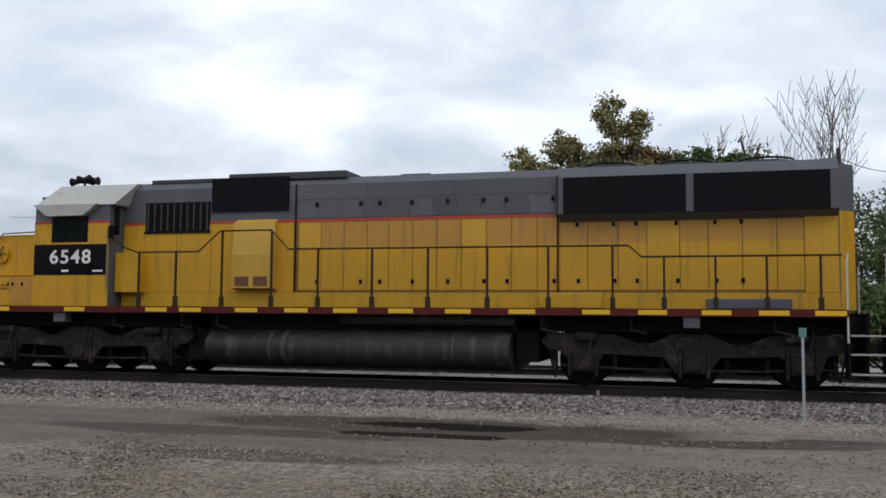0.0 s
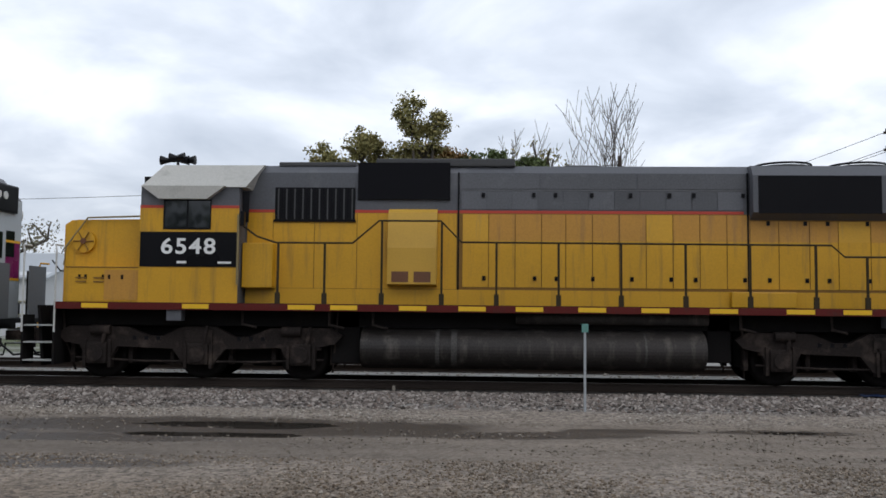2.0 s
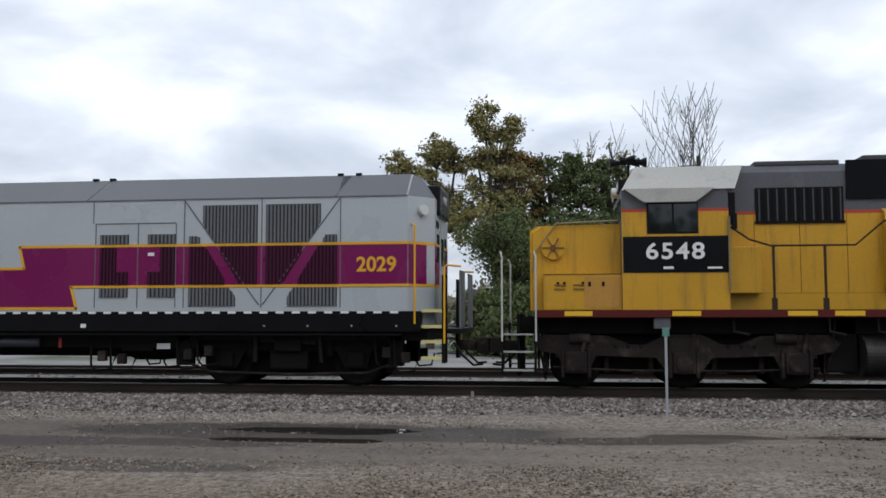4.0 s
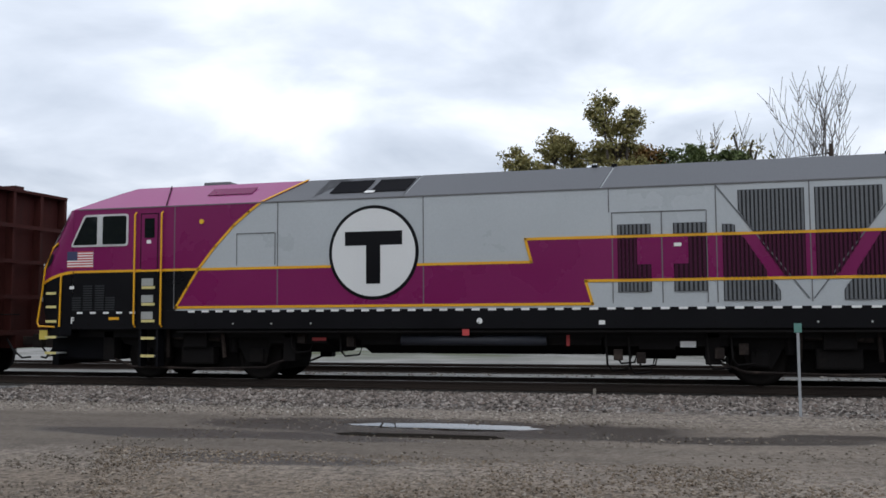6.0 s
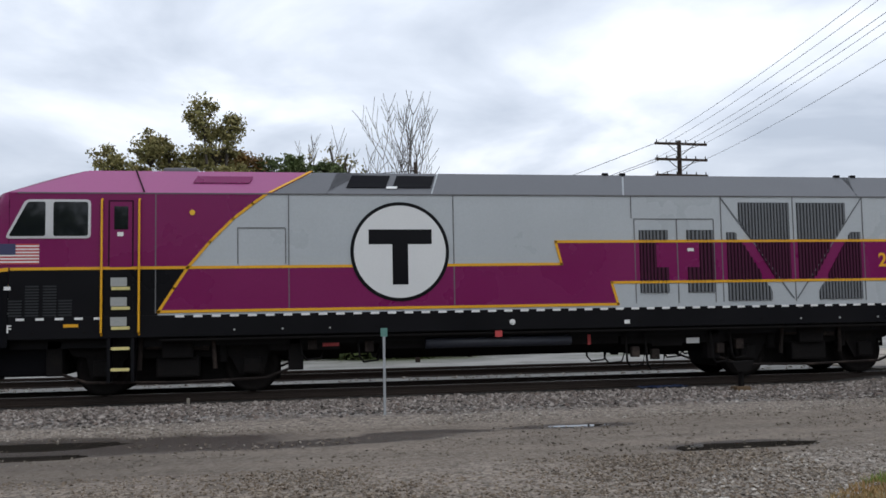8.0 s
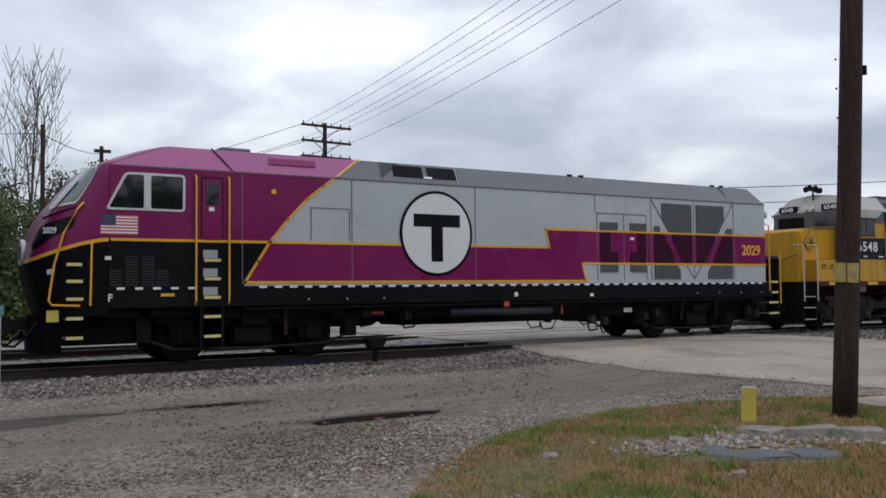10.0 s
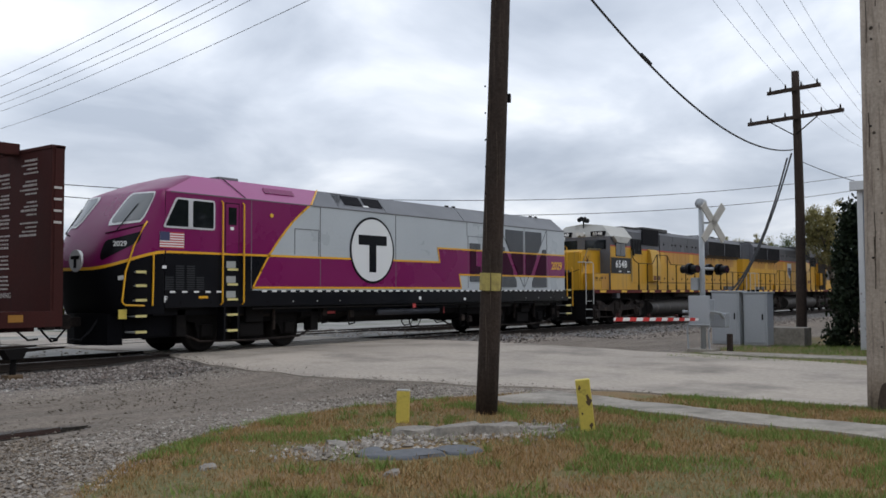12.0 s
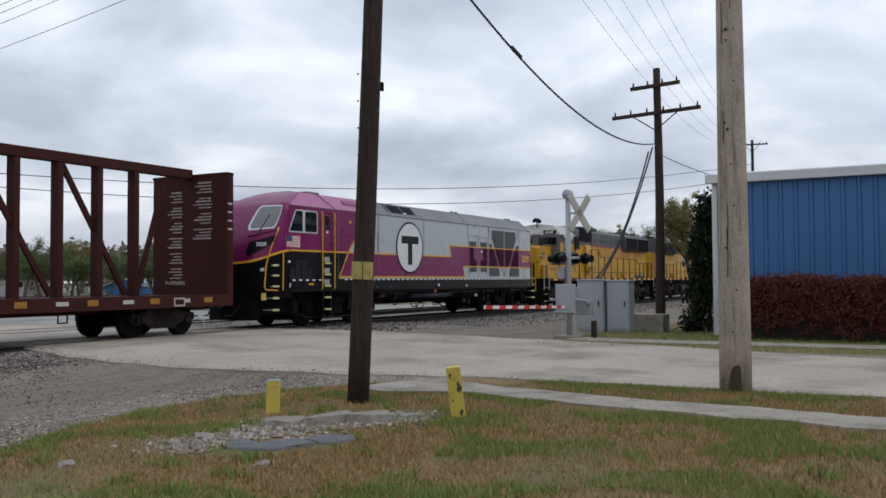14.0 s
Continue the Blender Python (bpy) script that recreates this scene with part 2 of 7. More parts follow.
def ground_z(x, y):
    z = 0.1 * smooth01(15.2, 18.2, y)
    for cx, cy, rx, ry in PUDDLES:
        z -= 0.055 * smooth01(1.4, 0.7, ((x - cx) / rx) ** 2 + ((y - cy) / ry) ** 2)
    e = ((x - 9.2) / 7.6) ** 2 + (y / 9.35) ** 2
    if y < 10:
        z = max(z, 0.1 * smooth01(1.1, 0.85, e))
    cross = smooth01(11.5, 14.5, x) * smooth01(32, 27, x)
    ramp = 0.10 + 0.16 * smooth01(7, 17, y)
    if y > 17:
        ramp = 0.262
    return z * (1 - cross) + (ramp - 0.03) * cross if y < 33 else z


def ground_material():
    """Gravel lot, ballast strip, far yard and rough grass in one sheet."""
    m = bpy.data.materials.new("gravel_lot_and_grass")
    m.use_nodes = True
    nt = m.node_tree
    N, L = nt.nodes.new, nt.links.new
    b = nt.nodes["Principled BSDF"]
    geo = N("ShaderNodeNewGeometry")
    pos = geo.outputs["Position"]
    sep = N("ShaderNodeSeparateXYZ")
    L(pos, sep.inputs[0])
    X, Y = sep.outputs[0], sep.outputs[1]

    def op(kind, a, c=0.0, d=None):
        n = N("ShaderNodeMath")
        n.operation = kind
        for i, v in enumerate((a, c, d)):
            if v is None:
                continue
            if isinstance(v, (int, float)):
                n.inputs[i].default_value = v
            else:
                L(v, n.inputs[i])
        return n.outputs[0]

    def tex(scale, detail=4, rough=0.55, stretch=None):
        n = N("ShaderNodeTexNoise")
        n.inputs["Scale"].default_value, n.inputs["Detail"].default_value, n.inputs["Roughness"].default_value = scale, detail, rough
        if stretch:
            mp = N("ShaderNodeMapping")
            mp.inputs["Scale"].default_value = stretch
            L(pos, mp.inputs[0])
            L(mp.outputs[0], n.inputs["Vector"])
        else:
            L(pos, n.inputs["Vector"])
        return n.outputs[0]

    def step(v, a, c, lo=0.0, hi=1.0):
        n = N("ShaderNodeMapRange")
        n.interpolation_type = "SMOOTHSTEP"
        for i, k in zip((1, 2, 3, 4), (a, c, lo, hi)):
            n.inputs[i].default_value = k
        L(v, n.inputs[0])
        return n.outputs[0]

    def blend(f, a, c):
        n = N("ShaderNodeMix")
        n.data_type = "RGBA"
        if isinstance(f, (int, float)):
            n.inputs[0].default_value = f
        else:
            L(f, n.inputs[0])
        for i, v in ((6, a), (7, c)):
            if isinstance(v, tuple):
                n.inputs[i].default_value = (*v, 1)
            else:
                L(v, n.inputs[i])
        return n.outputs[2]

    wob = op("SUBTRACT", tex(0.7, 5), 0.5)
    wob2 = op("SUBTRACT", tex(2.5, 4), 0.5)
    ragged = op("ADD", op("MULTIPLY", wob, 1.6), op("MULTIPLY", wob2, 0.7))
    vor = N("ShaderNodeTexVoronoi")
    vor.inputs["Scale"].default_value = 26
    L(pos, vor.inputs["Vector"])
    vor2 = N("ShaderNodeTexVoronoi")
    vor2.inputs["Scale"].default_value = 9
    L(pos, vor2.inputs["Vector"])
    fine, mid = tex(60, 3), tex(9, 4)
    vor3 = N("ShaderNodeTexVoronoi")
    vor3.inputs["Scale"].default_value = 15
    L(pos, vor3.inputs["Vector"])
    pebbles = op("ADD", op("MULTIPLY", op("ADD", vor.outputs["Color"], vor3.outputs["Color"]), 0.3), op("MULTIPLY", fine, 0.45))
    tone = op("ADD", op("MULTIPLY", pebbles, 0.7), op("MULTIPLY", mid, 0.3))
    gravel = blend(step(tone, 0.27, 0.72), (0.052, 0.041, 0.032), (0.365, 0.308, 0.255))
    # packed, damp wheel lanes run along the track
    lane = op("MULTIPLY", step(op("ADD", Y, op("MULTIPLY", ragged, 1.5)), 9.6, 11.0), step(op("ADD", Y, ragged), 15.2, 14.0))
    packed = blend(step(tex(1.1, 5, stretch=(0.35, 1.5, 1)), 0.35, 0.7), (0.105, 0.08, 0.059), (0.205, 0.164, 0.127))
    packed = blend(op("MULTIPLY", step(tone, 0.3, 0.75), 0.45), packed, (0.25, 0.218, 0.183))
    col = blend(op("MULTIPLY", lane, 0.7), gravel, packed)
    col = blend(op("MULTIPLY", op("MULTIPLY", lane, step(X, 0.5, -3.5)), 0.4), col, (0.06, 0.047, 0.036))
    brown = op("MULTIPLY", step(op("ADD", Y, ragged), 10.5, 8.5), step(X, 3.0, -1.0))
    col = blend(op("MULTIPLY", brown, 0.75), col, blend(step(tone, 0.3, 0.7), (0.044, 0.031, 0.021), (0.255, 0.195, 0.14)))
    # wet stains round the puddles
    wet = None
    for cx, cy, rx, ry in ((-3.9, 13.6, 4.4, 1.05), (-6.5, 12.2, 3.2, 0.4), (-5.0, 10.2, 1.8, 0.42), (5.9, 11.2, 1.25, 0.36), (4.4, 13.8, 1.1, 0.3), (2.1, 13.6, 1.0, 0.28), (0.2, 13.1, 2.4, 0.4), (-7.5, 12.2, 2.5, 0.5)):
        e = op("ADD", op("POWER", op("DIVIDE", op("SUBTRACT", X, cx), rx), 2.0), op("POWER", op("DIVIDE", op("SUBTRACT", Y, cy), ry), 2.0))
        f = step(op("ADD", e, op("MULTIPLY", ragged, 0.9)), 1.25, 0.6)
        wet = f if wet is None else op("MAXIMUM", wet, f)
    col = blend(op("MULTIPLY", wet, 0.92), col, (0.042, 0.031, 0.023))
    # grey ballast and pale chips beside the rails, paler yard beyond
    bal = step(op("ADD", Y, op("MULTIPLY", ragged, 0.6)), 15.6, 16.6)
    rock = blend(step(vor2.outputs["Color"], 0.1, 0.9), (0.045, 0.042, 0.04), (0.24, 0.23, 0.22))
    col = blend(bal, col, rock)
    oily = op("MULTIPLY", step(op("ADD", Y, op("MULTIPLY", ragged, 0.15)), 18.25, 18.45), step(op("ADD", Y, op("MULTIPLY", ragged, 0.15)), 21.1, 20.8))
    col = blend(op("MULTIPLY", oily, 0.85), col, (0.03, 0.025, 0.021))
    col = blend(step(Y, 21.2, 22.2), col, blend(step(tex(0.4, 5), 0.35, 0.65), (0.22, 0.215, 0.2), (0.34, 0.33, 0.31)))
    # rough grass
    ex = op("POWER", op("DIVIDE", op("SUBTRACT", X, 9.2), 7.6), 2.0)
    ell = op("ADD", ex, op("POWER", op("DIVIDE", Y, 9.35), 2.0))
    grassy = op("MULTIPLY", step(op("ADD", ell, op("MULTIPLY", ragged, 0.22)), 1.06, 0.96), step(Y, 9.9, 9.6))
    green = blend(step(tex(0.8, 6, 0.6), 0.44, 0.58), (0.21, 0.125, 0.052), (0.085, 0.11, 0.032))
    green = blend(step(tex(30, 4), 0.3, 0.75), green, (0.24, 0.17, 0.08))
    bare_soil = step(tex(1.7, 5), 0.60, 0.68)
    green = blend(op("MULTIPLY", bare_soil, 0.75), green, (0.19, 0.12, 0.07))
    verge = op("MULTIPLY", step(op("ADD", X, op("MULTIPLY", ragged, 0.5)), 21.6, 22.0), step(op("ADD", Y, op("MULTIPLY", ragged, 0.5)), 9.9, 9.3))
    col = blend(op("MAXIMUM", grassy, verge), col, green)
    far = step(Y, 29.0, 36.0)
    col = blend(op("MULTIPLY", far, step(tex(0.08, 4), 0.45, 0.6)), col, (0.07, 0.085, 0.03))
    L(col, b.inputs["Base Color"])
    L(op("SUBTRACT", 0.92, op("MULTIPLY", wet, 0.5)), b.inputs["Roughness"])
    bp = N("ShaderNodeBump")
    bp.inputs["Strength"].default_value, bp.inputs["Distance"].default_value = 0.7, 0.03
    L(op("ADD", op("ADD", op("MULTIPLY", vor.outputs["Distance"], -0.6), op("MULTIPLY", vor3.outputs["Distance"], -0.6)), fine), bp.inputs["Height"])
    L(bp.outputs[0], b.inputs["Normal"])
    return m


def axis_steps(lo, hi, fine_lo, fine_hi, d):
    pts = list(np.arange(fine_lo, fine_hi + 1e-6, d))
    v, s = fine_hi, d
    while v < hi:
        s *= 1.5
        v = min(hi, v + s)
        pts.append(v)
    v, s = fine_lo, d
    while v > lo:
        s *= 1.5
        v = max(lo, v - s)
        pts.insert(0, v)
    return [float(p) for p in pts]


def build_ground():
    xs = axis_steps(-2500, 2500, -14, 34, 0.4)
    ys = axis_steps(-600, 3500, -2, 34, 0.3)
    verts = []
    for y in ys:
        for x in xs:
            n = 0.03 * (noise.noise(Vector((x * 0.35, y * 0.35, 0))) + 0.4 * noise.noise(Vector((x * 1.3, y * 1.3, 3)))) if -14 < x < 34 and y < 17 else 0
            for cx, cy, rx, ry in PUDDLES:
                n *= smooth01(0.9, 1.8, ((x - cx) / rx) ** 2 + ((y - cy) / ry) ** 2)
            verts.append((x, y, ground_z(x, y) + n))
    w = len(xs)
    faces = [(j * w + i, j * w + i + 1, (j + 1) * w + i + 1, (j + 1) * w + i) for j in range(len(ys) - 1) for i in range(w - 1)]
    me = bpy.data.meshes.new("ground")
    me.from_pydata(verts, [], faces)
    for p in me.polygons:
        p.use_smooth = True
    me.materials.append(ground_material())
    tagged(new("ground", me), "gravel lot with damp wheel lanes, ballast and rough grass", "ground", kind="structure")


build_ground()


def strip(name, edge, y0, y1, dy, lift, material, label, category, thick=0.12):
    """A paved strip along y whose two edges come from edge(y), laid on the ground."""
    bm = bmesh.new()
    rows = []
    for y in np.arange(y0, y1 + 1e-6, dy):
        a, c = edge(float(y))
        n = 12
        rows.append([bm.verts.new((a + (c - a) * k / n, y, ground_z(a + (c - a) * k / n, float(y)) + lift)) for k in range(n + 1)])
    for r, q in zip(rows, rows[1:]):
        for k in range(len(r) - 1):
            bm.faces.new((r[k], r[k + 1], q[k + 1], q[k]))
    ext = bmesh.ops.extrude_face_region(bm, geom=bm.faces[:])
    bmesh.ops.translate(bm, verts=[v for v in ext["geom"] if isinstance(v, bmesh.types.BMVert)], vec=(0, 0, -thick))
    ob = part(name, bm, material)
    return tagged(ob, label, category, kind="structure")


def road_edge(y):
    w = 0.25 * noise.noise(Vector((0, y * 0.8, 7)))
    left = 14.0 + w - 1.0 * smooth01(6, 13, y) * smooth01(20, 15, y)
    right = 20.5 + 2.6 * smooth01(0, 9, y) * smooth01(40, 20, y) + 0.25 * noise.noise(Vector((4, y * 0.8, 7)))
    return left, right


ROAD_LIFT = 0.035
strip("road", road_edge, -40, 18.8, 0.4, ROAD_LIFT, M["road"], "worn pale asphalt road crossing the tracks", "road")
strip("road", lambda y: (14.2, 21.8), 27.0, 120, 3.0, ROAD_LIFT, M["road"], "pale asphalt road beyond the tracks", "road")


def pavement_edge(y):
    c = 10.72 + 0.13 * y + 0.03 * max(0, y - 3) ** 2
    return c - 0.9 * smooth01(5.9, 7.6, y) + 0.16 * noise.noise(Vector((1, y * 1.6, 2))), c + 0.95 + 0.16 * noise.noise(Vector((5, y * 1.6, 2)))


strip("pavement", pavement_edge, -20, 7.9, 0.3, 0.04, M["concrete"], "narrow worn concrete pavement in the grass", "pavement")


# ---- tracks ----
def rail_profile(h=0.17):
    return [(-0.07, 0), (0.07, 0), (0.07, 0.018), (0.012, 0.04), (0.012, h - 0.045), (0.036, h - 0.035), (0.036, h - 0.006), (0.028, h), (-0.028, h), (-0.036, h - 0.006), (-0.036, h - 0.035), (-0.012, h - 0.045), (-0.012, 0.04), (-0.07, 0.018)]


def track(name, y, x0, x1, label, sunk=0.0):
    t = thing(name, Matrix.Identity(4), label, "railway track", kind="structure")
    for s in (-0.7525, 0.7525):
        part("rail", prism(bmesh.new(), [(y + s + u, RAIL_Z - 0.175 + v) for u, v in rail_profile()], "x", x0, x1), M["rail"], t)
        part("rail_head", boxes((x0, x1, y + s - 0.026, y + s + 0.026, RAIL_Z - 0.006, RAIL_Z)), M["rail_top"], t)
    bm = boxes((-0.115, 0.115, y - 1.3, y + 1.3, RAIL_Z - 0.32 - sunk, RAIL_Z - 0.178 - sunk), bevel=0.01)
    first = part("tie", bm, M["tie"], t, at=(-16, 0, 0))
    for k in range(1, 120):
        again(first, (-16 + 0.52 * k + 0.03 * math.sin(k * 7.1), 0.04 * math.sin(k * 3.7), 0))


track("railway_track_1", TRACK_Y, -140, 260, "rusty railway track on dark timber ties")
track("railway_track_2", TRACK2_Y, -140, 260, "second rusty railway track with ballast over its ties", 0.04)


def crossing_panels():
    """Paving between and beside the rails where the road crosses."""
    for y0, y1 in ((TRACK_Y - 0.67, TRACK_Y + 0.67), (TRACK_Y + 0.84, TRACK2_Y - 0.84), (TRACK2_Y - 0.67, TRACK2_Y + 0.67), (TRACK2_Y + 0.84, 27.2)):
        ob = part("road_crossing", boxes((14.3, 22.6, y0, y1, 0.1, RAIL_Z - 0.012), bevel=0.01), M["road"])
        tagged(ob, "asphalt crossing panel between the rails", "road", kind="structure")
    ob = part("road_crossing", boxes((14.0, 22.9, 18.6, TRACK_Y - 0.84, 0.1, RAIL_Z - 0.01), bevel=0.01), M["road"])
    tagged(ob, "asphalt crossing panel beside the rail", "road", kind="structure")


crossing_panels()


# ---- the train ----
def words(name, text, size, material, parent, m, label="", depth=0.004, bold=0.0, align="CENTER", squeeze=1.0, spacing=1.0):
    """Raised lettering in the built-in font; reads along local x, upright along local y."""
    cu = bpy.data.curves.new(name, "FONT")
    cu.body, cu.size, cu.extrude, cu.offset, cu.align_x, cu.align_y, cu.space_character = text, size, depth, bold, align, "CENTER", spacing
    tmp = bpy.data.objects.new(name, cu)
    scene.collection.objects.link(tmp)
    me = bpy.data.meshes.new_from_object(tmp.evaluated_get(bpy.context.evaluated_depsgraph_get()))
    bpy.data.objects.remove(tmp)
    me.materials.clear()
    me.materials.append(material)
    ob = new(name, me)
    ob.parent = parent
    ob.matrix_basis = m @ Matrix.Diagonal((squeeze, 1, 1, 1))
    if label:
        ob["label"] = label
    return ob


def on_side(x, y, z, s):
    """The pose of writing on a side wall: s = -1 faces -y, 1 faces +y."""
    return pose(x, y, z, 90, 0, 0 if s < 0 else 180)


def plate(name, pts, s, y, material, parent, thick=0.004, label=""):
    """A flat painted field or panel on a side wall at distance y from the middle."""
    return part(name, prism(bmesh.new(), pts, "y", s * y, s * (y + thick)), material, parent, label)


def rect(x0, x1, z0, z1):
    return [(x0, z0), (x1, z0), (x1, z1), (x0, z1)]


WHEELS = []


def wheel_bm(r):
    bm = bmesh.new()
    prof = [(0.0, 0.10), (0.10, 0.10), (0.13, 0.05), (r - 0.16, 0.02), (r - 0.10, 0.07), (r, 0.07), (r, -0.05), (r + 0.028, -0.055), (r + 0.028, -0.08), (r - 0.1, -0.08), (0.0, -0.06)]
    n = 32
    rings = []
    for rad, y in prof:
        rings.append([bm.verts.new((rad * math.cos(2 * math.pi * k / n), -y, rad * math.sin(2 * math.pi * k / n))) for k in range(n if rad else 1)])
    for a, b in zip(rings, rings[1:]):
        if len(a) == 1:
            for k in range(n):
                bm.faces.new((a[0], b[k], b[(k + 1) % n]))
        elif len(b) == 1:
            for k in range(n):
                bm.faces.new((a[(k + 1) % n], a[k], b[0]))
        else:
            for k in range(n):
                bm.faces.new((a[k], a[(k + 1) % n], b[(k + 1) % n], b[k]))
    # raised hub bolts show the turning
    for k in range(3):
        a = 2 * math.pi * k / 3
        rod(bm, (0.16 * math.cos(a), -0.03, 0.16 * math.sin(a)), (0.16 * math.cos(a), -0.09, 0.16 * math.sin(a)), 0.03, n=6)
    return bm


WHEEL_MESH = {}


def wheelset(parent, x, r=0.508):
    """Two wheels on an axle, turning as the train rolls."""
    if r not in WHEEL_MESH:
        bm = bmesh.new()
        src = wheel_bm(r)
        tmp = bpy.data.meshes.new("wheelset")
        src.to_mesh(tmp)
        src.free()
        bm.from_mesh(tmp)
        bmesh.ops.translate(bm, verts=bm.verts, vec=(0, -0.78, 0))
        n0 = len(bm.verts)
        bm.from_mesh(tmp)
        bm.verts.ensure_lookup_table()
        bmesh.ops.transform(bm, matrix=pose(0, 0.78, 0, 0, 0, 180), verts=bm.verts[n0:])
        rod(bm, (0, -0.9, 0), (0, 0.9, 0), 0.09, n=12)
        WHEEL_MESH[r] = mesh_of("wheelset", bm, M["wheel"], True)
    w = new("wheelset", WHEEL_MESH[r])
    w.parent = parent
    w.location = (x, 0, r)
    WHEELS.append((w, x, r))
    return w


M["wheel"] = surface("oily_wheel_steel", (0.009, 0.0075, 0.007), 0.75, spec=0.12, metal=0.0, var=0.25, bump=0.1)
M["silver_trim"] = surface("bright_window_trim", (0.6, 0.6, 0.6), 0.35, metal=0.4, var=0.05, bump=0)
M["flag_red"] = surface("flag_red_stripe", (0.45, 0.05, 0.05), 0.5, bump=0)
M["flag_blue"] = surface("flag_blue_field", (0.035, 0.04, 0.10), 0.5, bump=0)
M["step_grey"] = surface("grey_step_plate", (0.33, 0.34, 0.33), 0.6, bump=0.1)
M["emblem"] = surface("white_emblem_disc", (0.68, 0.69, 0.69), 0.4, var=0.03, bump=0)
M["seam"] = surface("dark_panel_seam", (0.13, 0.13, 0.135), 0.7, bump=0)
M["lamp"] = surface("lamp_lens", (0.6, 0.6, 0.58), 0.15, bump=0)


def coupler(parent, x, s):
    """Knuckle coupler, hoses and draft gear at one end; s is the way outwards."""
    part("coupler", boxes((x, x + s * 0.55, -0.09, 0.09, 0.72, 0.94), (x + s * 0.45, x + s * 0.72, -0.16, 0.16, 0.66, 1.0), bevel=0.03), M["truck"], parent, "rusty knuckle coupler")
    for y in (-0.55, 0.55):
        part("air_hose", tube(bmesh.new(), [(x, y, 0.9), (x + s * 0.2, y, 0.62), (x + s * 0.42, y * 0.9, 0.42), (x + s * 0.62, y * 0.75, 0.44)], 0.025), M["black"], parent)


def ladder_steps(parent, x0, x1, y, s, zs, material, back=0.18, edge=None):
    for z in zs:
        part("step", boxes((x0, x1, s * (y - back), s * y, z - 0.03, z), bevel=0.005), material, parent)
        if edge:
            part("step_edge", boxes((x0 + 0.01, x1 - 0.01, s * y, s * (y + 0.012), z - 0.035, z + 0.012)), edge, parent)


def six_axle(name, x, turned, numbered, label):
    """A six-axle hood diesel with its short nose at -x; turned puts the nose at +x."""
    v = thing(name, pose(x, TRACK_Y, RAIL_Z, 0, 0, 180 if turned else 0), label, "locomotive", "six-axle freight locomotives")
    Y, YH, YN = 1.5, 0.92, 0.95
    # frame, walkway and sill
    part("underframe", boxes((-10.2, 10.3, -1.0, 1.0, 1.1, 1.45)), M["dark"], v)
    part("walkway", boxes((-9.85, 9.9, -Y, Y, 1.44, 1.575), bevel=0.01), M["dark"], v)
    for s in (-1, 1):
        part("sill", boxes((-9.85, 9.9, s * Y, s * (Y + 0.02), 1.43, 1.57)), M["sill_red"], v, "dull red side sill")
        for rx in (-9.3, -7.2, -5.02, -4.15, -2.75, -1.55, -0.4, 0.85, 2.1, 3.45, 4.95, 6.05, 7.25, 8.3, 9.3):
            part("reflector", boxes((rx, rx + 0.55, s * (Y + 0.02), s * (Y + 0.028), 1.455, 1.55)), M["reflector"], v, "bright yellow reflector strip")
    # nose with bevelled top front edge
    bm = prism(bmesh.new(), [(-10.0, 1.57), (-8.13, 1.57), (-8.13, 3.34), (-9.85, 3.32), (-10.0, 3.22)], "y", -YN, YN)
    bmesh.ops.bevel(bm, geom=[e for e in bm.edges if abs(e.verts[0].co.y - e.verts[1].co.y) < 0.01 and min(v0.co.z for v0 in e.verts) > 1.5 and max(v0.co.x for v0 in e.verts) < -8.2], offset=0.07, segments=3, affect="EDGES")
    part("nose", bm, M["yellow"], v)
    for s in (-1, 1):
        part("nose_locker", boxes((-9.72, -8.14, s * YN, s * 1.38, 1.57, 2.29), bevel=0.02), M["yellow"], v)
        for lx in (-9.45, -9.32, -8.95, -8.82, -8.55):
            part("latch", boxes((lx, lx + 0.05, s * 1.38, s * 1.395, 2.05, 2.14)), M["black"], v)
        plate("locker_panel", rect(-8.9, -8.16, 1.62, 2.24), s, 1.38, M["yellow_faded"], v, 0.006)
        for lx in (-9.68, -9.3):
            for lz in (1.98, 2.06):
                part("louvre", boxes((lx + 0.18, lx + 0.4, s * 1.38, s * 1.4, lz, lz + 0.03)), M["yellow_grime_shade"], v)
        part("locker_edge", boxes((-9.72, -8.14, s * 1.36, s * 1.39, 2.285, 2.305)), M["yellow_grime_shade"], v)
        part("nose_rail", tube(bmesh.new(), [(-9.95, s * 1.0, 2.35), (-9.9, s * 1.02, 2.75), (-9.45, s * 1.02, 3.36), (-8.2, s * 1.02, 3.4)], 0.02), M["handrail"], v)
        part("brake_wheel", rod(bmesh.new(), (-9.52, s * YN, 2.86), (-9.52, s * (YN + 0.08), 2.86), 0.24, n=24), M["yellow"], v, "round yellow hand brake housing")
        for q in range(6):
            ca, sa = math.cos(q * 1.047), math.sin(q * 1.047)
            part("wheel_spoke", rod(bmesh.new(), (-9.52 + 0.05 * ca, s * (YN + 0.1), 2.86 + 0.05 * sa), (-9.52 + 0.22 * ca, s * (YN + 0.1), 2.86 + 0.22 * sa), 0.013, n=6), M["yellow_grime_shade"], v)
        part("brake_hub", rod(bmesh.new(), (-9.52, s * (YN + 0.08), 2.86), (-9.52, s * (YN + 0.12), 2.86), 0.06, n=16), M["rust_dark"], v)
    # cab
    cab_side = [(-8.15, 1.57), (-6.08, 1.57), (-6.08, 3.52), (-8.15, 3.52)]
    part("cab", boxes((-8.15, -6.08, -1.46, 1.46, 1.57, 3.98), bevel=0.02), M["roof_grey"], v)
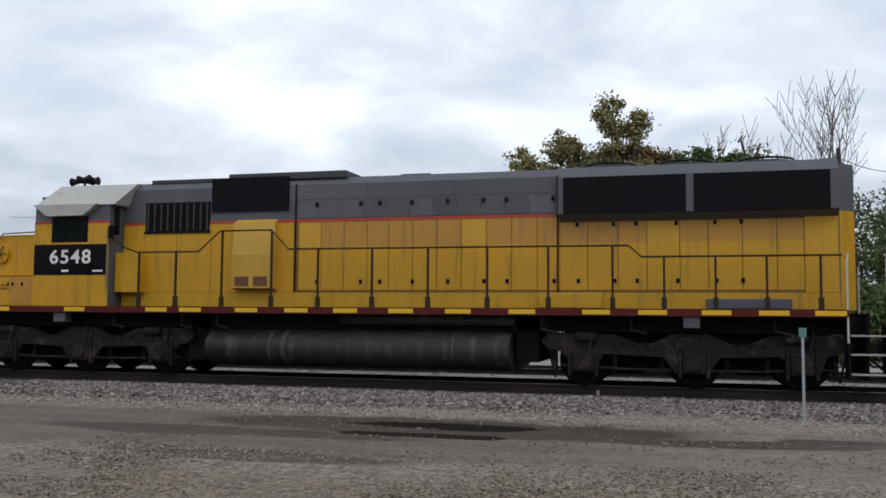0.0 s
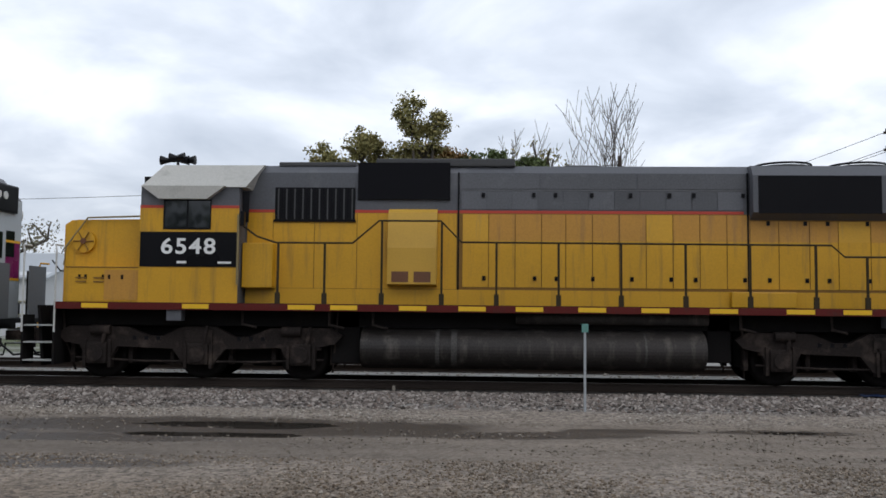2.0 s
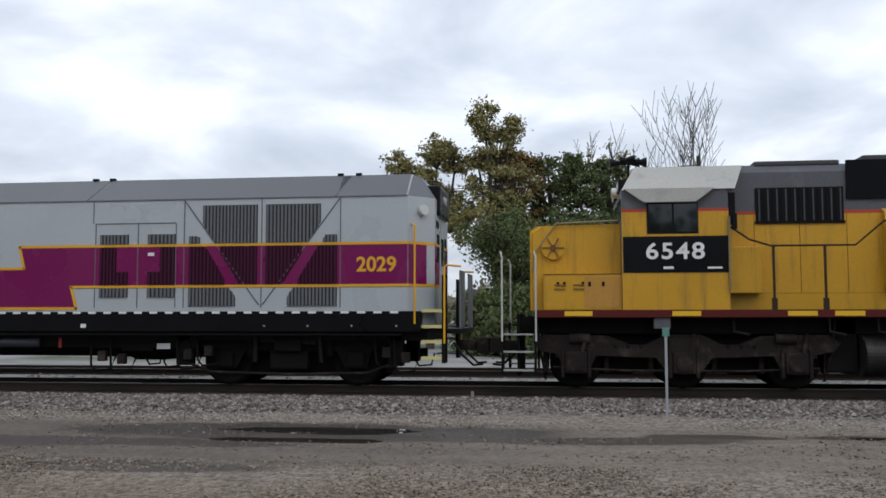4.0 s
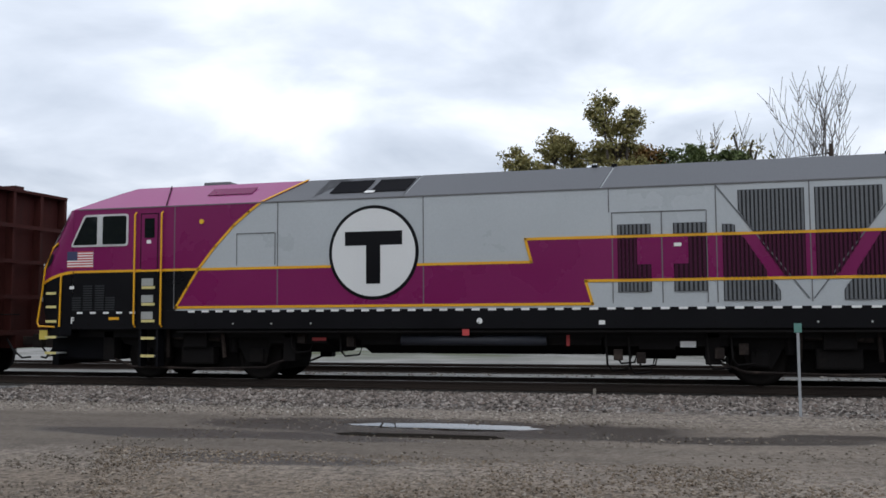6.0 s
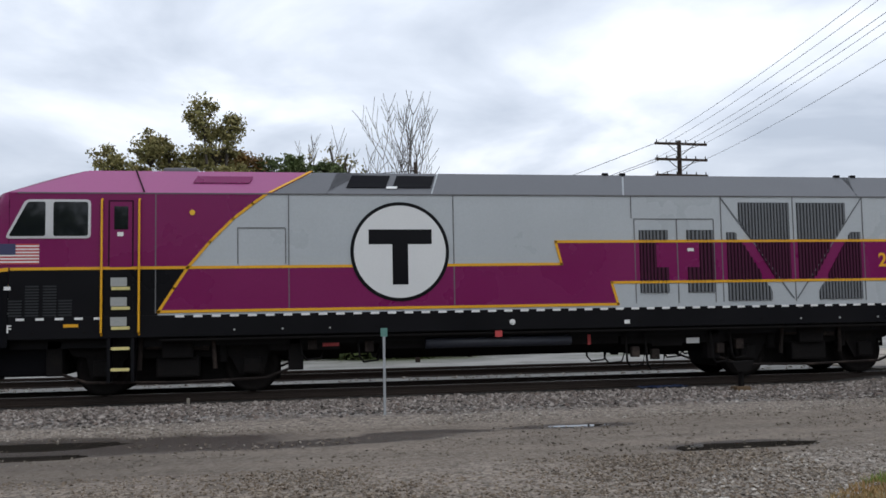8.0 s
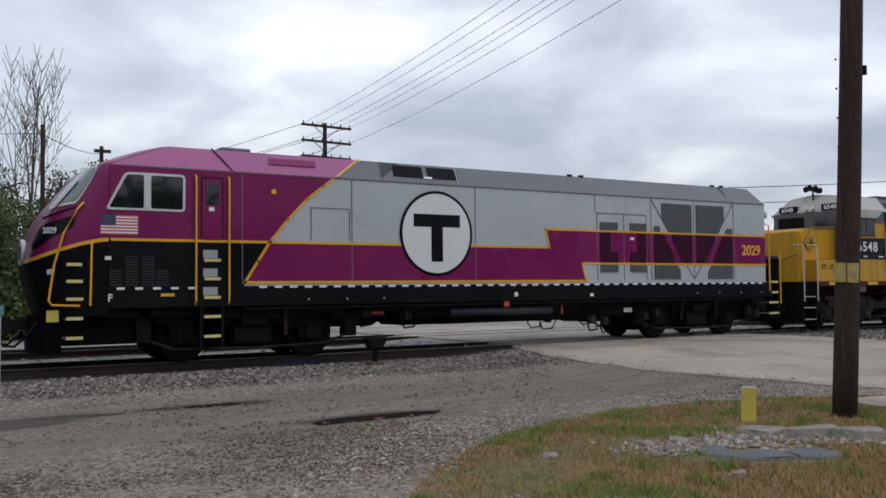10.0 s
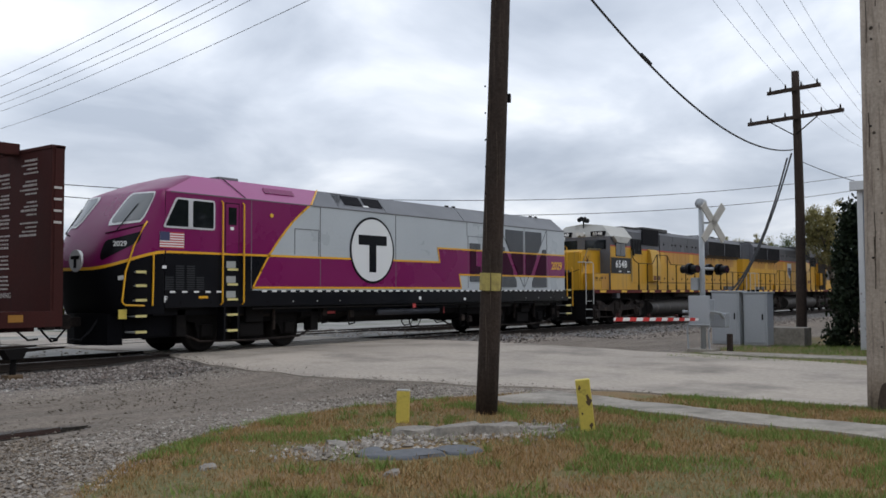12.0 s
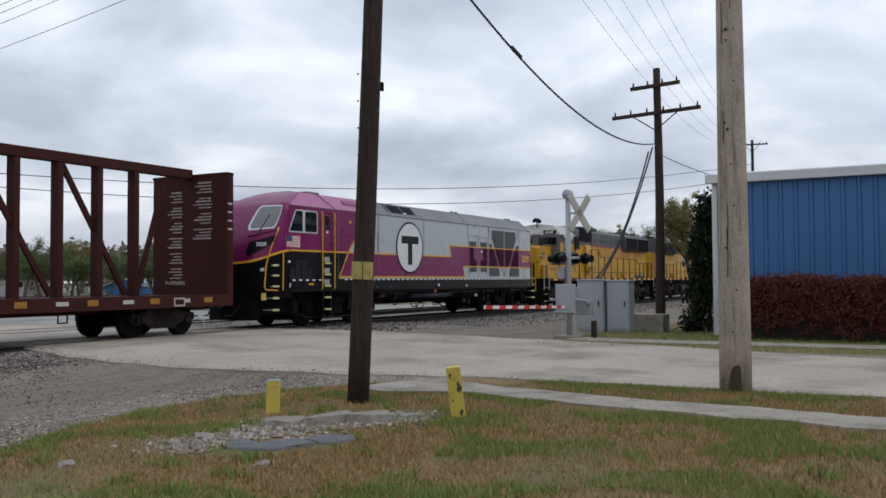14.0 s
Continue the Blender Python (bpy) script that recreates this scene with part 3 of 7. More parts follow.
    for s in (-1, 1):
        plate("cab_side", cab_side, s, 1.46, M["yellow"], v, 0.012)
        plate("cab_stripe", rect(-8.15, -6.08, 3.52, 3.58), s, 1.46, M["red"], v, 0.014)
        plate("number_board", rect(-8.13, -6.1, 2.31, 3.03), s, 1.473, M["black"], v, 0.012, "black panel below the cab window")
        if numbered:
            words("road_number", "6548", 0.45, M["white"], v, on_side(-7.12, s * 1.488, 2.72, s), "white road number on black", bold=0.008, squeeze=1.15, spacing=1.15)
            part("small_mark", boxes((-7.35, -7.15, s * 1.485, s * 1.489, 2.38, 2.43)), M["white"], v)
            part("small_mark", boxes((-6.5, -6.22, s * 1.485, s * 1.489, 2.38, 2.42)), M["white"], v)
        plate("cab_window", rect(-7.66, -6.66, 3.08, 3.70), s, 1.468, M["black"], v, 0.012, "sliding cab side window")
        for gx in (-7.62, -7.13):
            plate("pane", rect(gx, gx + 0.45, 3.12, 3.67), s, 1.48, M["window"], v, 0.008)
        plate("cab_door_window", rect(-6.06, -5.92, 3.25, 3.9), s, 1.3, M["black"], v, 0.01)
        part("sunshade", prism(bmesh.new(), [(-7.72, 3.70), (-6.72, 3.70), (-6.35, 3.97), (-8.1, 3.97)], "y", s * 1.47, s * 1.62), M["cab_roof"], v, "pale hinged window sunshade")
        part("mirror", boxes((-6.02, -5.94, s * 1.48, s * 1.6, 3.15, 3.45)), M["black"], v)
        plate("short_rail", rect(-6.1, -6.06, 1.95, 3.4), s, 1.5, M["handrail"], v, 0.03)
    bm = bmesh.new()
    prism(bm, [(-1.5, 3.96), (1.5, 3.96), (0.95, 4.50), (0, 4.60), (-0.95, 4.50)], "x", -8.15, -5.95)
    for q in bm.verts:
        if q.co.z > 4.2:
            q.co.x += 0.3 if q.co.x < -7 else 0.25
    part("cab_roof", bm, M["cab_roof"], v, "pale weathered cab roof")
    for a, b in ((-1.25, -0.2), (0.2, 1.25)):
        part("front_window", boxes((-8.17, -8.14, a, b, 3.4, 3.82)), M["window"], v)
    for a, b in ((-1.2, -0.5), (0.5, 1.2)):
        part("number_box", boxes((-8.19, -8.0, a, b, 4.0, 4.22), bevel=0.02), M["black"], v)
    if numbered:
        for yy in (-0.85, 0.85):
            words("road_number", "6548", 0.2, M["white"], v, pose(-8.192, yy, 4.1, 90, 0, -90), bold=0.004, squeeze=1.2)
    for yy in (-0.12, 0.12):
        part("headlight", rod(bmesh.new(), (-8.27, yy, 4.1), (-8.12, yy, 4.1), 0.1, n=16), M["lamp"], v)
    # three-chime horn above the roof
    bm = bmesh.new()
    rod(bm, (-7.9, 0, 4.4), (-7.9, 0, 4.74), 0.03)
    rod(bm, (-8.2, 0, 4.74), (-7.65, 0, 4.74), 0.025)
    for hx, d in ((-8.05, -1), (-7.9, 1), (-7.85, -1), (-7.75, 1), (-8.0, 1)):
        zz = 4.80 + 0.05 * math.sin(hx * 40)
        rod(bm, (hx, 0, zz), (hx + d * 0.2, 0, zz + 0.01), 0.03, 0.095, n=12)
        rod(bm, (hx + d * 0.2, 0, zz + 0.01), (hx + d * 0.24, 0, zz + 0.01), 0.095, 0.11, n=12)
    part("horn", bm, M["black"], v, "black multi-chime air horn")
    # long hood
    bm = prism(bmesh.new(), [(-YH, 1.57), (YH, 1.57), (YH, 4.35), (YH - 0.16, 4.52), (-YH + 0.16, 4.52), (-YH, 4.35)], "x", -6.08, 9.85)
    part("long_hood", bm, M["roof_grey"], v)
    for z0, z1, end_mat in ((1.57, 3.5, M["yellow"]), (3.5, 4.42, M["roof_grey"])):
        part("hood_end", prism(bmesh.new(), [(9.85, -YH), (9.85, YH), (10.16, YH - 0.3), (10.16, -YH + 0.3)], "z", z0, z1), end_mat, v)
    for s in (-1, 1):
        # dark backing carries the shade in the gaps between hood doors
        plate("hood_side", rect(-6.05, 9.83, 1.9, 3.5), s, YH, M["yellow_grime_shade"], v, 0.012)
        for a, b in ((-6.04, -5.5), (-5.485, -4.62), (-4.605, -3.72), (-3.705, -2.6), (-2.585, -1.62), (9.21, 9.82)):
            plate("hood_panel", rect(a, b, 1.91, 3.49), s, YH + 0.012, M["yellow"], v, 0.012)
        for k in range(11):
            plate("upper_panel", rect(-1.52 + 0.53 * k, -1.005 + 0.53 * k, 3.585, 3.965), s, YH, M["grey_panel"], v, 0.012)
        for a, b in ((-1.52, 0.1), (0.13, 2.1), (2.13, 4.33)):
            plate("upper_panel", rect(a, b, 4.02, 4.33), s, YH, M["grey_panel"], v, 0.01)
        plate("hood_ledge", rect(-6.05, 9.83, 1.58, 1.9), s, YH, M["yellow"], v, 0.05)
        plate("hood_stripe", rect(-6.05, 4.3, 3.5, 3.56), s, YH, M["red"], v, 0.014)
        # hood doors and their latches
        xs = [-1.5, -0.95, -0.4, 0.15, 0.65, 1.2, 1.75, 2.3, 2.85, 3.4, 3.95, 4.42, 5.0, 5.62, 6.2, 6.85, 7.4, 8.05, 8.7, 9.2]
        for i, (a, b) in enumerate(zip(xs, xs[1:])):
            top = 3.48 if b <= 4.42 else 3.36
            plate("hood_door", rect(a + 0.009, b - 0.009, 1.96, 2.93), s, YH + 0.012, M["yellow"], v, 0.014)
            plate("hood_door_top", rect(a + 0.009, b - 0.009, 2.93, top), s, YH + 0.012, M["yellow_faded"] if i % 7 else M["yellow_patch"], v, 0.014, "sun-faded tan upper half of a hood door")
        plate("hood_gap", rect(4.36, 4.40, 1.9, 4.36), s, YH + 0.012, M["black"], v, 0.016)
        plate("hood_gap", rect(-1.6, -1.565, 1.9, 4.36), s, YH + 0.012, M["black"], v, 0.016)
        for i, lx in enumerate((-1.1, -0.05, 0.4, 1.15, 1.95, 2.75, 3.25, 4.25, 4.75, 5.5, 5.95, 6.75, 7.5, 8.0)):
            z = 3.84 if lx < 4.3 else 3.27
            part("latch", boxes((lx, lx + 0.07, s * (YH + 0.0), s * (YH + 0.045), z, z + 0.09)), M["black"], v)
            part("latch", boxes((lx + 0.02, lx + 0.09, s * (YH + 0.026), s * (YH + 0.045), 2.1, 2.19)), M["black"], v)
        plate("hood_panel", rect(-1.5, 4.3, 3.98, 4.0), s, YH, M["seam"], v, 0.01)
        # louvred window, radiator meshes
        plate("grille_backing", rect(-5.46, -3.76, 3.32, 4.03), s, YH, M["black"], v, 0.032)
        for k in range(19):
            gx = -5.40 + k * 0.087
            plate("slat", rect(gx, gx + 0.028, 3.36, 4.0), s, YH + 0.03, M["mesh_black"] if k % 2 else M["roof_dark"], v, 0.02)
        plate("grille_frame", rect(-5.48, -3.74, 3.30, 3.345), s, YH + 0.01, M["dark"], v, 0.05)
        plate("intake_mesh", rect(-3.7, -1.76, 3.78, 4.56), s, YH + 0.005, M["mesh_black"], v, 0.05, "black intake mesh")
        # flared radiator section
        prof = [(s * YH, 3.38), (s * (YH + 0.28), 3.52), (s * (YH + 0.28), 4.28), (s * (YH + 0.1), 4.5), (s * 0.5, 4.52), (s * 0.5, 3.38)]
        part("radiator_flare", prism(bmesh.new(), prof, "x", 4.42, 9.82), M["roof_grey"], v)
        for a, b in ((4.53, 6.98), (7.13, 9.66)):
            plate("radiator_mesh", rect(a, b, 3.50, 4.27), s, YH + 0.275, M["mesh_black"], v, 0.02, "black radiator mesh panel")
        # filter box and battery boxes on the walkway
        bm = prism(bmesh.new(), [(s * YH, 1.95), (s * 1.2, 2.0), (s * 1.2, 2.75), (s * 1.08, 3.5), (s * YH, 3.58)], "x", -3.04, -2.02)
        part("filter_box", bm, M["yellow_new"], v, "paler yellow sloping filter housing")
        for k in range(2):
            part("filter_slot", boxes((-2.95 + k * 0.46, -2.6 + k * 0.46, s * 1.19, s * 1.205, 2.04, 2.26)), M["rust_dark"], v)
        part("hood_box", boxes((-6.06, -5.42, s * YH, s * 1.25, 1.9, 2.83), bevel=0.02), M["yellow"], v)
        part("hood_box", boxes((4.0, 5.3, s * (YH + 0.05), s * 1.1, 1.58, 1.9), bevel=0.02), M["yellow"], v)
        part("hood_box", boxes((7.35, 8.95, s * (YH + 0.05), s * 1.05, 1.58, 1.78), bevel=0.02), M["roof_grey"], v)
        # handrails
        rail = [(-5.3, 2.82), (-3.72, 2.82), (-3.18, 3.28), (-1.92, 3.28), (-1.5, 2.85), (5.86, 2.83), (6.12, 2.6), (9.8, 2.6)]
        part("handrail", tube(bmesh.new(), [(-6.05, s * 1.48, 3.2), (-5.7, s * 1.48, 2.95)] + [(a, s * 1.48, z) for a, z in rail], 0.02), M["stanchion"], v, "worn brown steel handrail")
        for px in (-5.25, -4.29, -3.12, -1.9, -0.79, 0.46, 1.71, 2.99, 4.26, 5.55, 6.55, 7.52, 8.46, 9.42):
            z = float(np.interp(px, [r[0] for r in rail], [r[1] for r in rail]))
            part("stanchion", boxes((px - 0.022, px + 0.022, s * 1.46, s * 1.5, 1.57, z), (px - 0.05, px + 0.05, s * 1.45, s * 1.505, 1.57, 1.8)), M["stanchion"], v)
        # end steps
        for ex, d in ((-9.87, -1), (9.87, 1)):
            a, b = sorted((ex + d * 0.05, ex + d * 0.68))
            ladder_steps(v, a, b, 1.46, s, (0.38, 0.75, 1.1), M["step_grey"], 0.3)
            part("step_side", boxes((ex, ex + d * 0.04, s * 1.0, s * 1.47, 0.28, 1.57)), M["dark"], v)
            part("step_side", boxes((ex + d * 0.66, ex + d * 0.70, s * 1.0, s * 1.47, 0.28, 1.3)), M["dark"], v)
            for gx in (ex, ex + d * 0.68):
                top = 2.6 if d > 0 else 2.75
                part("grab_rail", tube(bmesh.new(), [(gx, s * 1.5, 0.95), (gx, s * 1.5, top - 0.1), (gx + d * 0.03, s * 1.48, top), (gx + d * 0.03, s * 1.15, top)], 0.02), M["handrail_grey"], v, "pale grab rail")
        # tanks and gear under the frame
        part("air_reservoir", rod(bmesh.new(), (-0.38, s * 1.12, 1.34), (3.5, s * 1.12, 1.34), 0.14, n=20), M["tank"], v, smooth=True)
        for bx in (-7.55, 6.9):
            part("frame_bracket", boxes((bx, bx + 0.32, s * 1.2, s * 1.46, 1.2, 1.43), bevel=0.02), M["roof_grey"], v)
        for px in (-6.0, -4.2, -3.3, 4.1, 5.9, 8.6):
            part("pipe", tube(bmesh.new(), [(px, s * 1.3, 1.42), (px, s * 1.32, 1.15), (px + 0.3, s * 1.32, 1.08)], 0.03), M["truck"], v)
    part("roof_hatch", boxes((-5.43, -3.77, -0.8, 0.8, 4.5, 4.60), bevel=0.03), M["roof_dark"], v)
    part("roof_hatch", boxes((-3.34, -0.4, -0.86, 0.86, 4.5, 4.67), bevel=0.03), M["roof_dark"], v)
    part("exhaust_stack", boxes((0.7, 1.4, -0.3, 0.3, 4.5, 4.62), bevel=0.02), M["roof_dark"], v)
    for fx in (5.4, 6.98, 8.56):
        bm = rod(bmesh.new(), (fx, 0, 4.5), (fx, 0, 4.61), 0.6, n=32)
        part("radiator_fan", bm, M["roof_dark"], v, "round roof radiator fan")
        part("fan_guard", tube(bmesh.new(), [(fx + 0.58 * math.cos(a), 0.58 * math.sin(a), 4.65) for a in np.linspace(0, 2 * math.pi, 25)], 0.025, 6), M["black"], v)
    # fuel tank with rounded lower edges
    tank = []
    for k in range(40):
        a = 2 * math.pi * k / 40
        tank.append((math.copysign(0.75, math.cos(a)) + 0.66 * math.cos(a), 0.68 + 0.43 * math.sin(a)))
    part("fuel_tank", prism(bmesh.new(), tank, "x", -3.55, 3.43), M["tank"], v, "grimy dark rounded fuel tank")
    for a, b in ((-2.02, -1.94), (-1.7, -1.58), (2.2, 2.24)):
        part("tank_band", prism(bmesh.new(), [(y * 1.003, 0.68 + (z - 0.68) * 1.006) for y, z in tank], "x", a, b), M["tank_pale"], v)
    part("equipment_box", boxes((-4.2, -3.6, -1.0, 1.0, 0.35, 1.45), bevel=0.03), M["dark"], v)
    part("equipment_box", boxes((3.5, 4.0, -1.0, 1.0, 0.45, 1.45), bevel=0.03), M["dark"], v)
    # trucks
    for tx, axles in ((-6.95, (-9.08, -6.95, -4.8)), (7.05, (4.92, 7.1, 9.1))):
        for a in axles:
            wheelset(v, a)
        for s in (-1, 1):
            m = tx
            prof = [(-3.0, 0.92), (-2.75, 1.08), (-1.5, 1.06), (-1.05, 0.88), (-0.75, 0.88), (-0.35, 1.08), (0.35, 1.08), (0.75, 0.88), (1.05, 0.88), (1.5, 1.06), (2.75, 1.08), (3.0, 0.92), (2.85, 0.75), (2.5, 0.68), (2.35, 0.3), (1.9, 0.3), (1.72, 0.66), (0.55, 0.62), (0.3, 0.3), (-0.3, 0.3), (-0.55, 0.62), (-1.72, 0.66), (-1.9, 0.3), (-2.35, 0.3), (-2.5, 0.68), (-2.85, 0.75)]
            part("side_frame", prism(bmesh.new(), [(m + a, z) for a, z in prof], "y", s * 1.0, s * 1.17), M["truck"], v, "dusty cast truck side frame")
            for a in axles:
                bm = boxes((a - 0.22, a + 0.22, s * 1.05, s * 1.26, 0.3, 0.74), bevel=0.05)
                rod(bm, (a, s * 1.26, 0.52), (a, s * 1.31, 0.52), 0.16, n=16)
                part("journal_box", bm, M["truck"], v)
                for d in (-0.33, 0.33):
                    part("spring", rod(bmesh.new(), (a + d, s * 1.08, 0.62), (a + d, s * 1.08, 0.95), 0.09, n=12), M["truck"], v)
            for hx in (-1.35, -1.1, -0.85, 0.85, 1.1, 1.35):
                part("frame_hole", boxes((m + hx - 0.04, m + hx + 0.04, s * 1.165, s * 1.176, 0.8, 0.88)), M["black"], v)
            part("brake_rod", tube(bmesh.new(), [(m - 2.6, s * 1.1, 0.42), (m - 1.2, s * 1.12, 0.36), (m + 1.2, s * 1.12, 0.36), (m + 2.6, s * 1.1, 0.42)], 0.025, 6), M["truck"], v)
            for a in axles:
                for d in (-0.62, 0.62):
                    part("brake_shoe", boxes((a + d - 0.05, a + d + 0.05, s * 0.7, s * 0.95, 0.3, 0.72), bevel=0.02), M["truck"], v)
                part("pedestal", boxes((a - 0.3, a - 0.23, s * 1.02, s * 1.22, 0.22, 0.8), bevel=0.015), M["truck"], v)
                part("pedestal", boxes((a + 0.23, a + 0.3, s * 1.02, s * 1.22, 0.22, 0.8), bevel=0.015), M["truck"], v)
                part("shock_absorber", tube(bmesh.new(), [(a + 0.12, s * 1.24, 0.7), (a + 0.2, s * 1.22, 1.1)], 0.04), M["truck"], v)
            part("sand_pipe", tube(bmesh.new(), [(m - 2.9, s * 1.15, 1.4), (m - 2.85, s * 1.1, 0.8), (m - 2.75, s * 0.8, 0.15)], 0.025, 6), M["truck"], v)
            part("sand_pipe", tube(bmesh.new(), [(m + 2.9, s * 1.15, 1.4), (m + 2.85, s * 1.1, 0.8), (m + 2.75, s * 0.8, 0.15)], 0.025, 6), M["truck"], v)
            part("frame_rib", boxes((m - 0.3, m + 0.3, s * 1.17, s * 1.22, 0.7, 1.02), bevel=0.03), M["truck"], v)
            for bx in (-2.25, 1.75):
                part("brake_cylinder", rod(bmesh.new(), (m + bx, s * 1.2, 1.0), (m + bx + 0.4, s * 1.2, 1.0), 0.1, n=14), M["truck"], v)
        part("truck_bolster", boxes((tx - 2.6, tx + 2.6, -0.66, 0.66, 0.3, 1.12), bevel=0.05), M["dark"], v)
        for a in (axles[0] + 0.75, axles[2] - 0.75):
            part("traction_motor", boxes((a - 0.45, a + 0.45, -0.55, 0.55, 0.25, 0.7), bevel=0.08), M["dark"], v)
    # ends
    for ex, d in ((-10.2, -1), (10.2, 1)):
        part("pilot", prism(bmesh.new(), [(-1.2, 0.25), (1.2, 0.25), (1.45, 1.5), (-1.45, 1.5)], "x", ex, ex + d * 0.06), M["dark"], v)
        coupler(v, ex, d)
        part("end_chain", tube(bmesh.new(), [(ex, -1.0, 2.45), (ex + d * 0.1, -0.4, 2.25), (ex + d * 0.1, 0.4, 2.25), (ex, 1.0, 2.45)], 0.015, 6), M["truck"], v)
    if not numbered:
        for s in (-1, 1):
            plate("shield_mark", [(1.0, 3.4), (1.0, 2.7), (1.45, 2.3), (1.9, 2.7), (1.9, 3.4)], s, YH + 0.03, M["silver"], v)
            plate("shield_mark", [(1.12, 3.1), (1.12, 2.75), (1.45, 2.45), (1.78, 2.75), (1.78, 3.1)], s, YH + 0.034, M["flag_blue"], v)
    return v


M["yellow_patch"] = surface("repainted_yellow_door", (0.56, 0.30, 0.02), 0.5, var=0.08, dirt=(0.3, 0.2, 0.07), dirt_amount=0.3, dirt_scale=1.5, streaks=True, bump=0.05)
M["yellow_faded"] = surface("sun_faded_yellow_paint", (0.46, 0.225, 0.032), 0.6, var=0.12, dirt=(0.24, 0.13, 0.05), dirt_amount=0.4, dirt_scale=1.3, streaks=True, bump=0.05)
M["rust_dark"] = surface("rusty_slot", (0.14, 0.06, 0.03), 0.8, bump=0.1)
M["roof_dark"] = surface("sooty_roof_paint", (0.05, 0.05, 0.052), 0.7, var=0.2, bump=0.1)
M["stanchion"] = surface("brown_stanchion_steel", (0.035, 0.025, 0.013), 0.7, spec=0.2, var=0.15, bump=0.05)
M["tank_pale"] = surface("pale_spill_on_tank", (0.085, 0.08, 0.076), 0.8, spec=0.2, var=0.4, big=4, dirt=(0.02, 0.018, 0.017), dirt_amount=0.7, dirt_scale=2, bump=0.1)
# grime and gap shade are both put into this dark yellow
M["yellow_grime_shade"] = surface("grimy_yellow_recess", (0.20, 0.10, 0.012), 0.7, var=0.2, bump=0.05)
M["grey_panel"] = surface("patchy_grey_hood_paint", (0.088, 0.09, 0.10), 0.6, var=0.25, big=0.9, pieces=0.22, dirt=(0.19, 0.19, 0.2), dirt_amount=0.35, dirt_scale=1.2, bump=0.05)

YELLOW_X, LEAD_X, PURPLE_X, CAR_X = -7.1, 14.9, -29.5, -53.0
yellow_locomotive = six_axle("yellow_locomotive", YELLOW_X, False, True, "weathered yellow and grey six-axle diesel locomotive on the track")
lead_locomotive = six_axle("yellow_locomotive", LEAD_X, True, False, "leading yellow and grey diesel locomotive with a shield mark")
TRAIN = [(yellow_locomotive, YELLOW_X, 0), (lead_locomotive, LEAD_X, 180)]


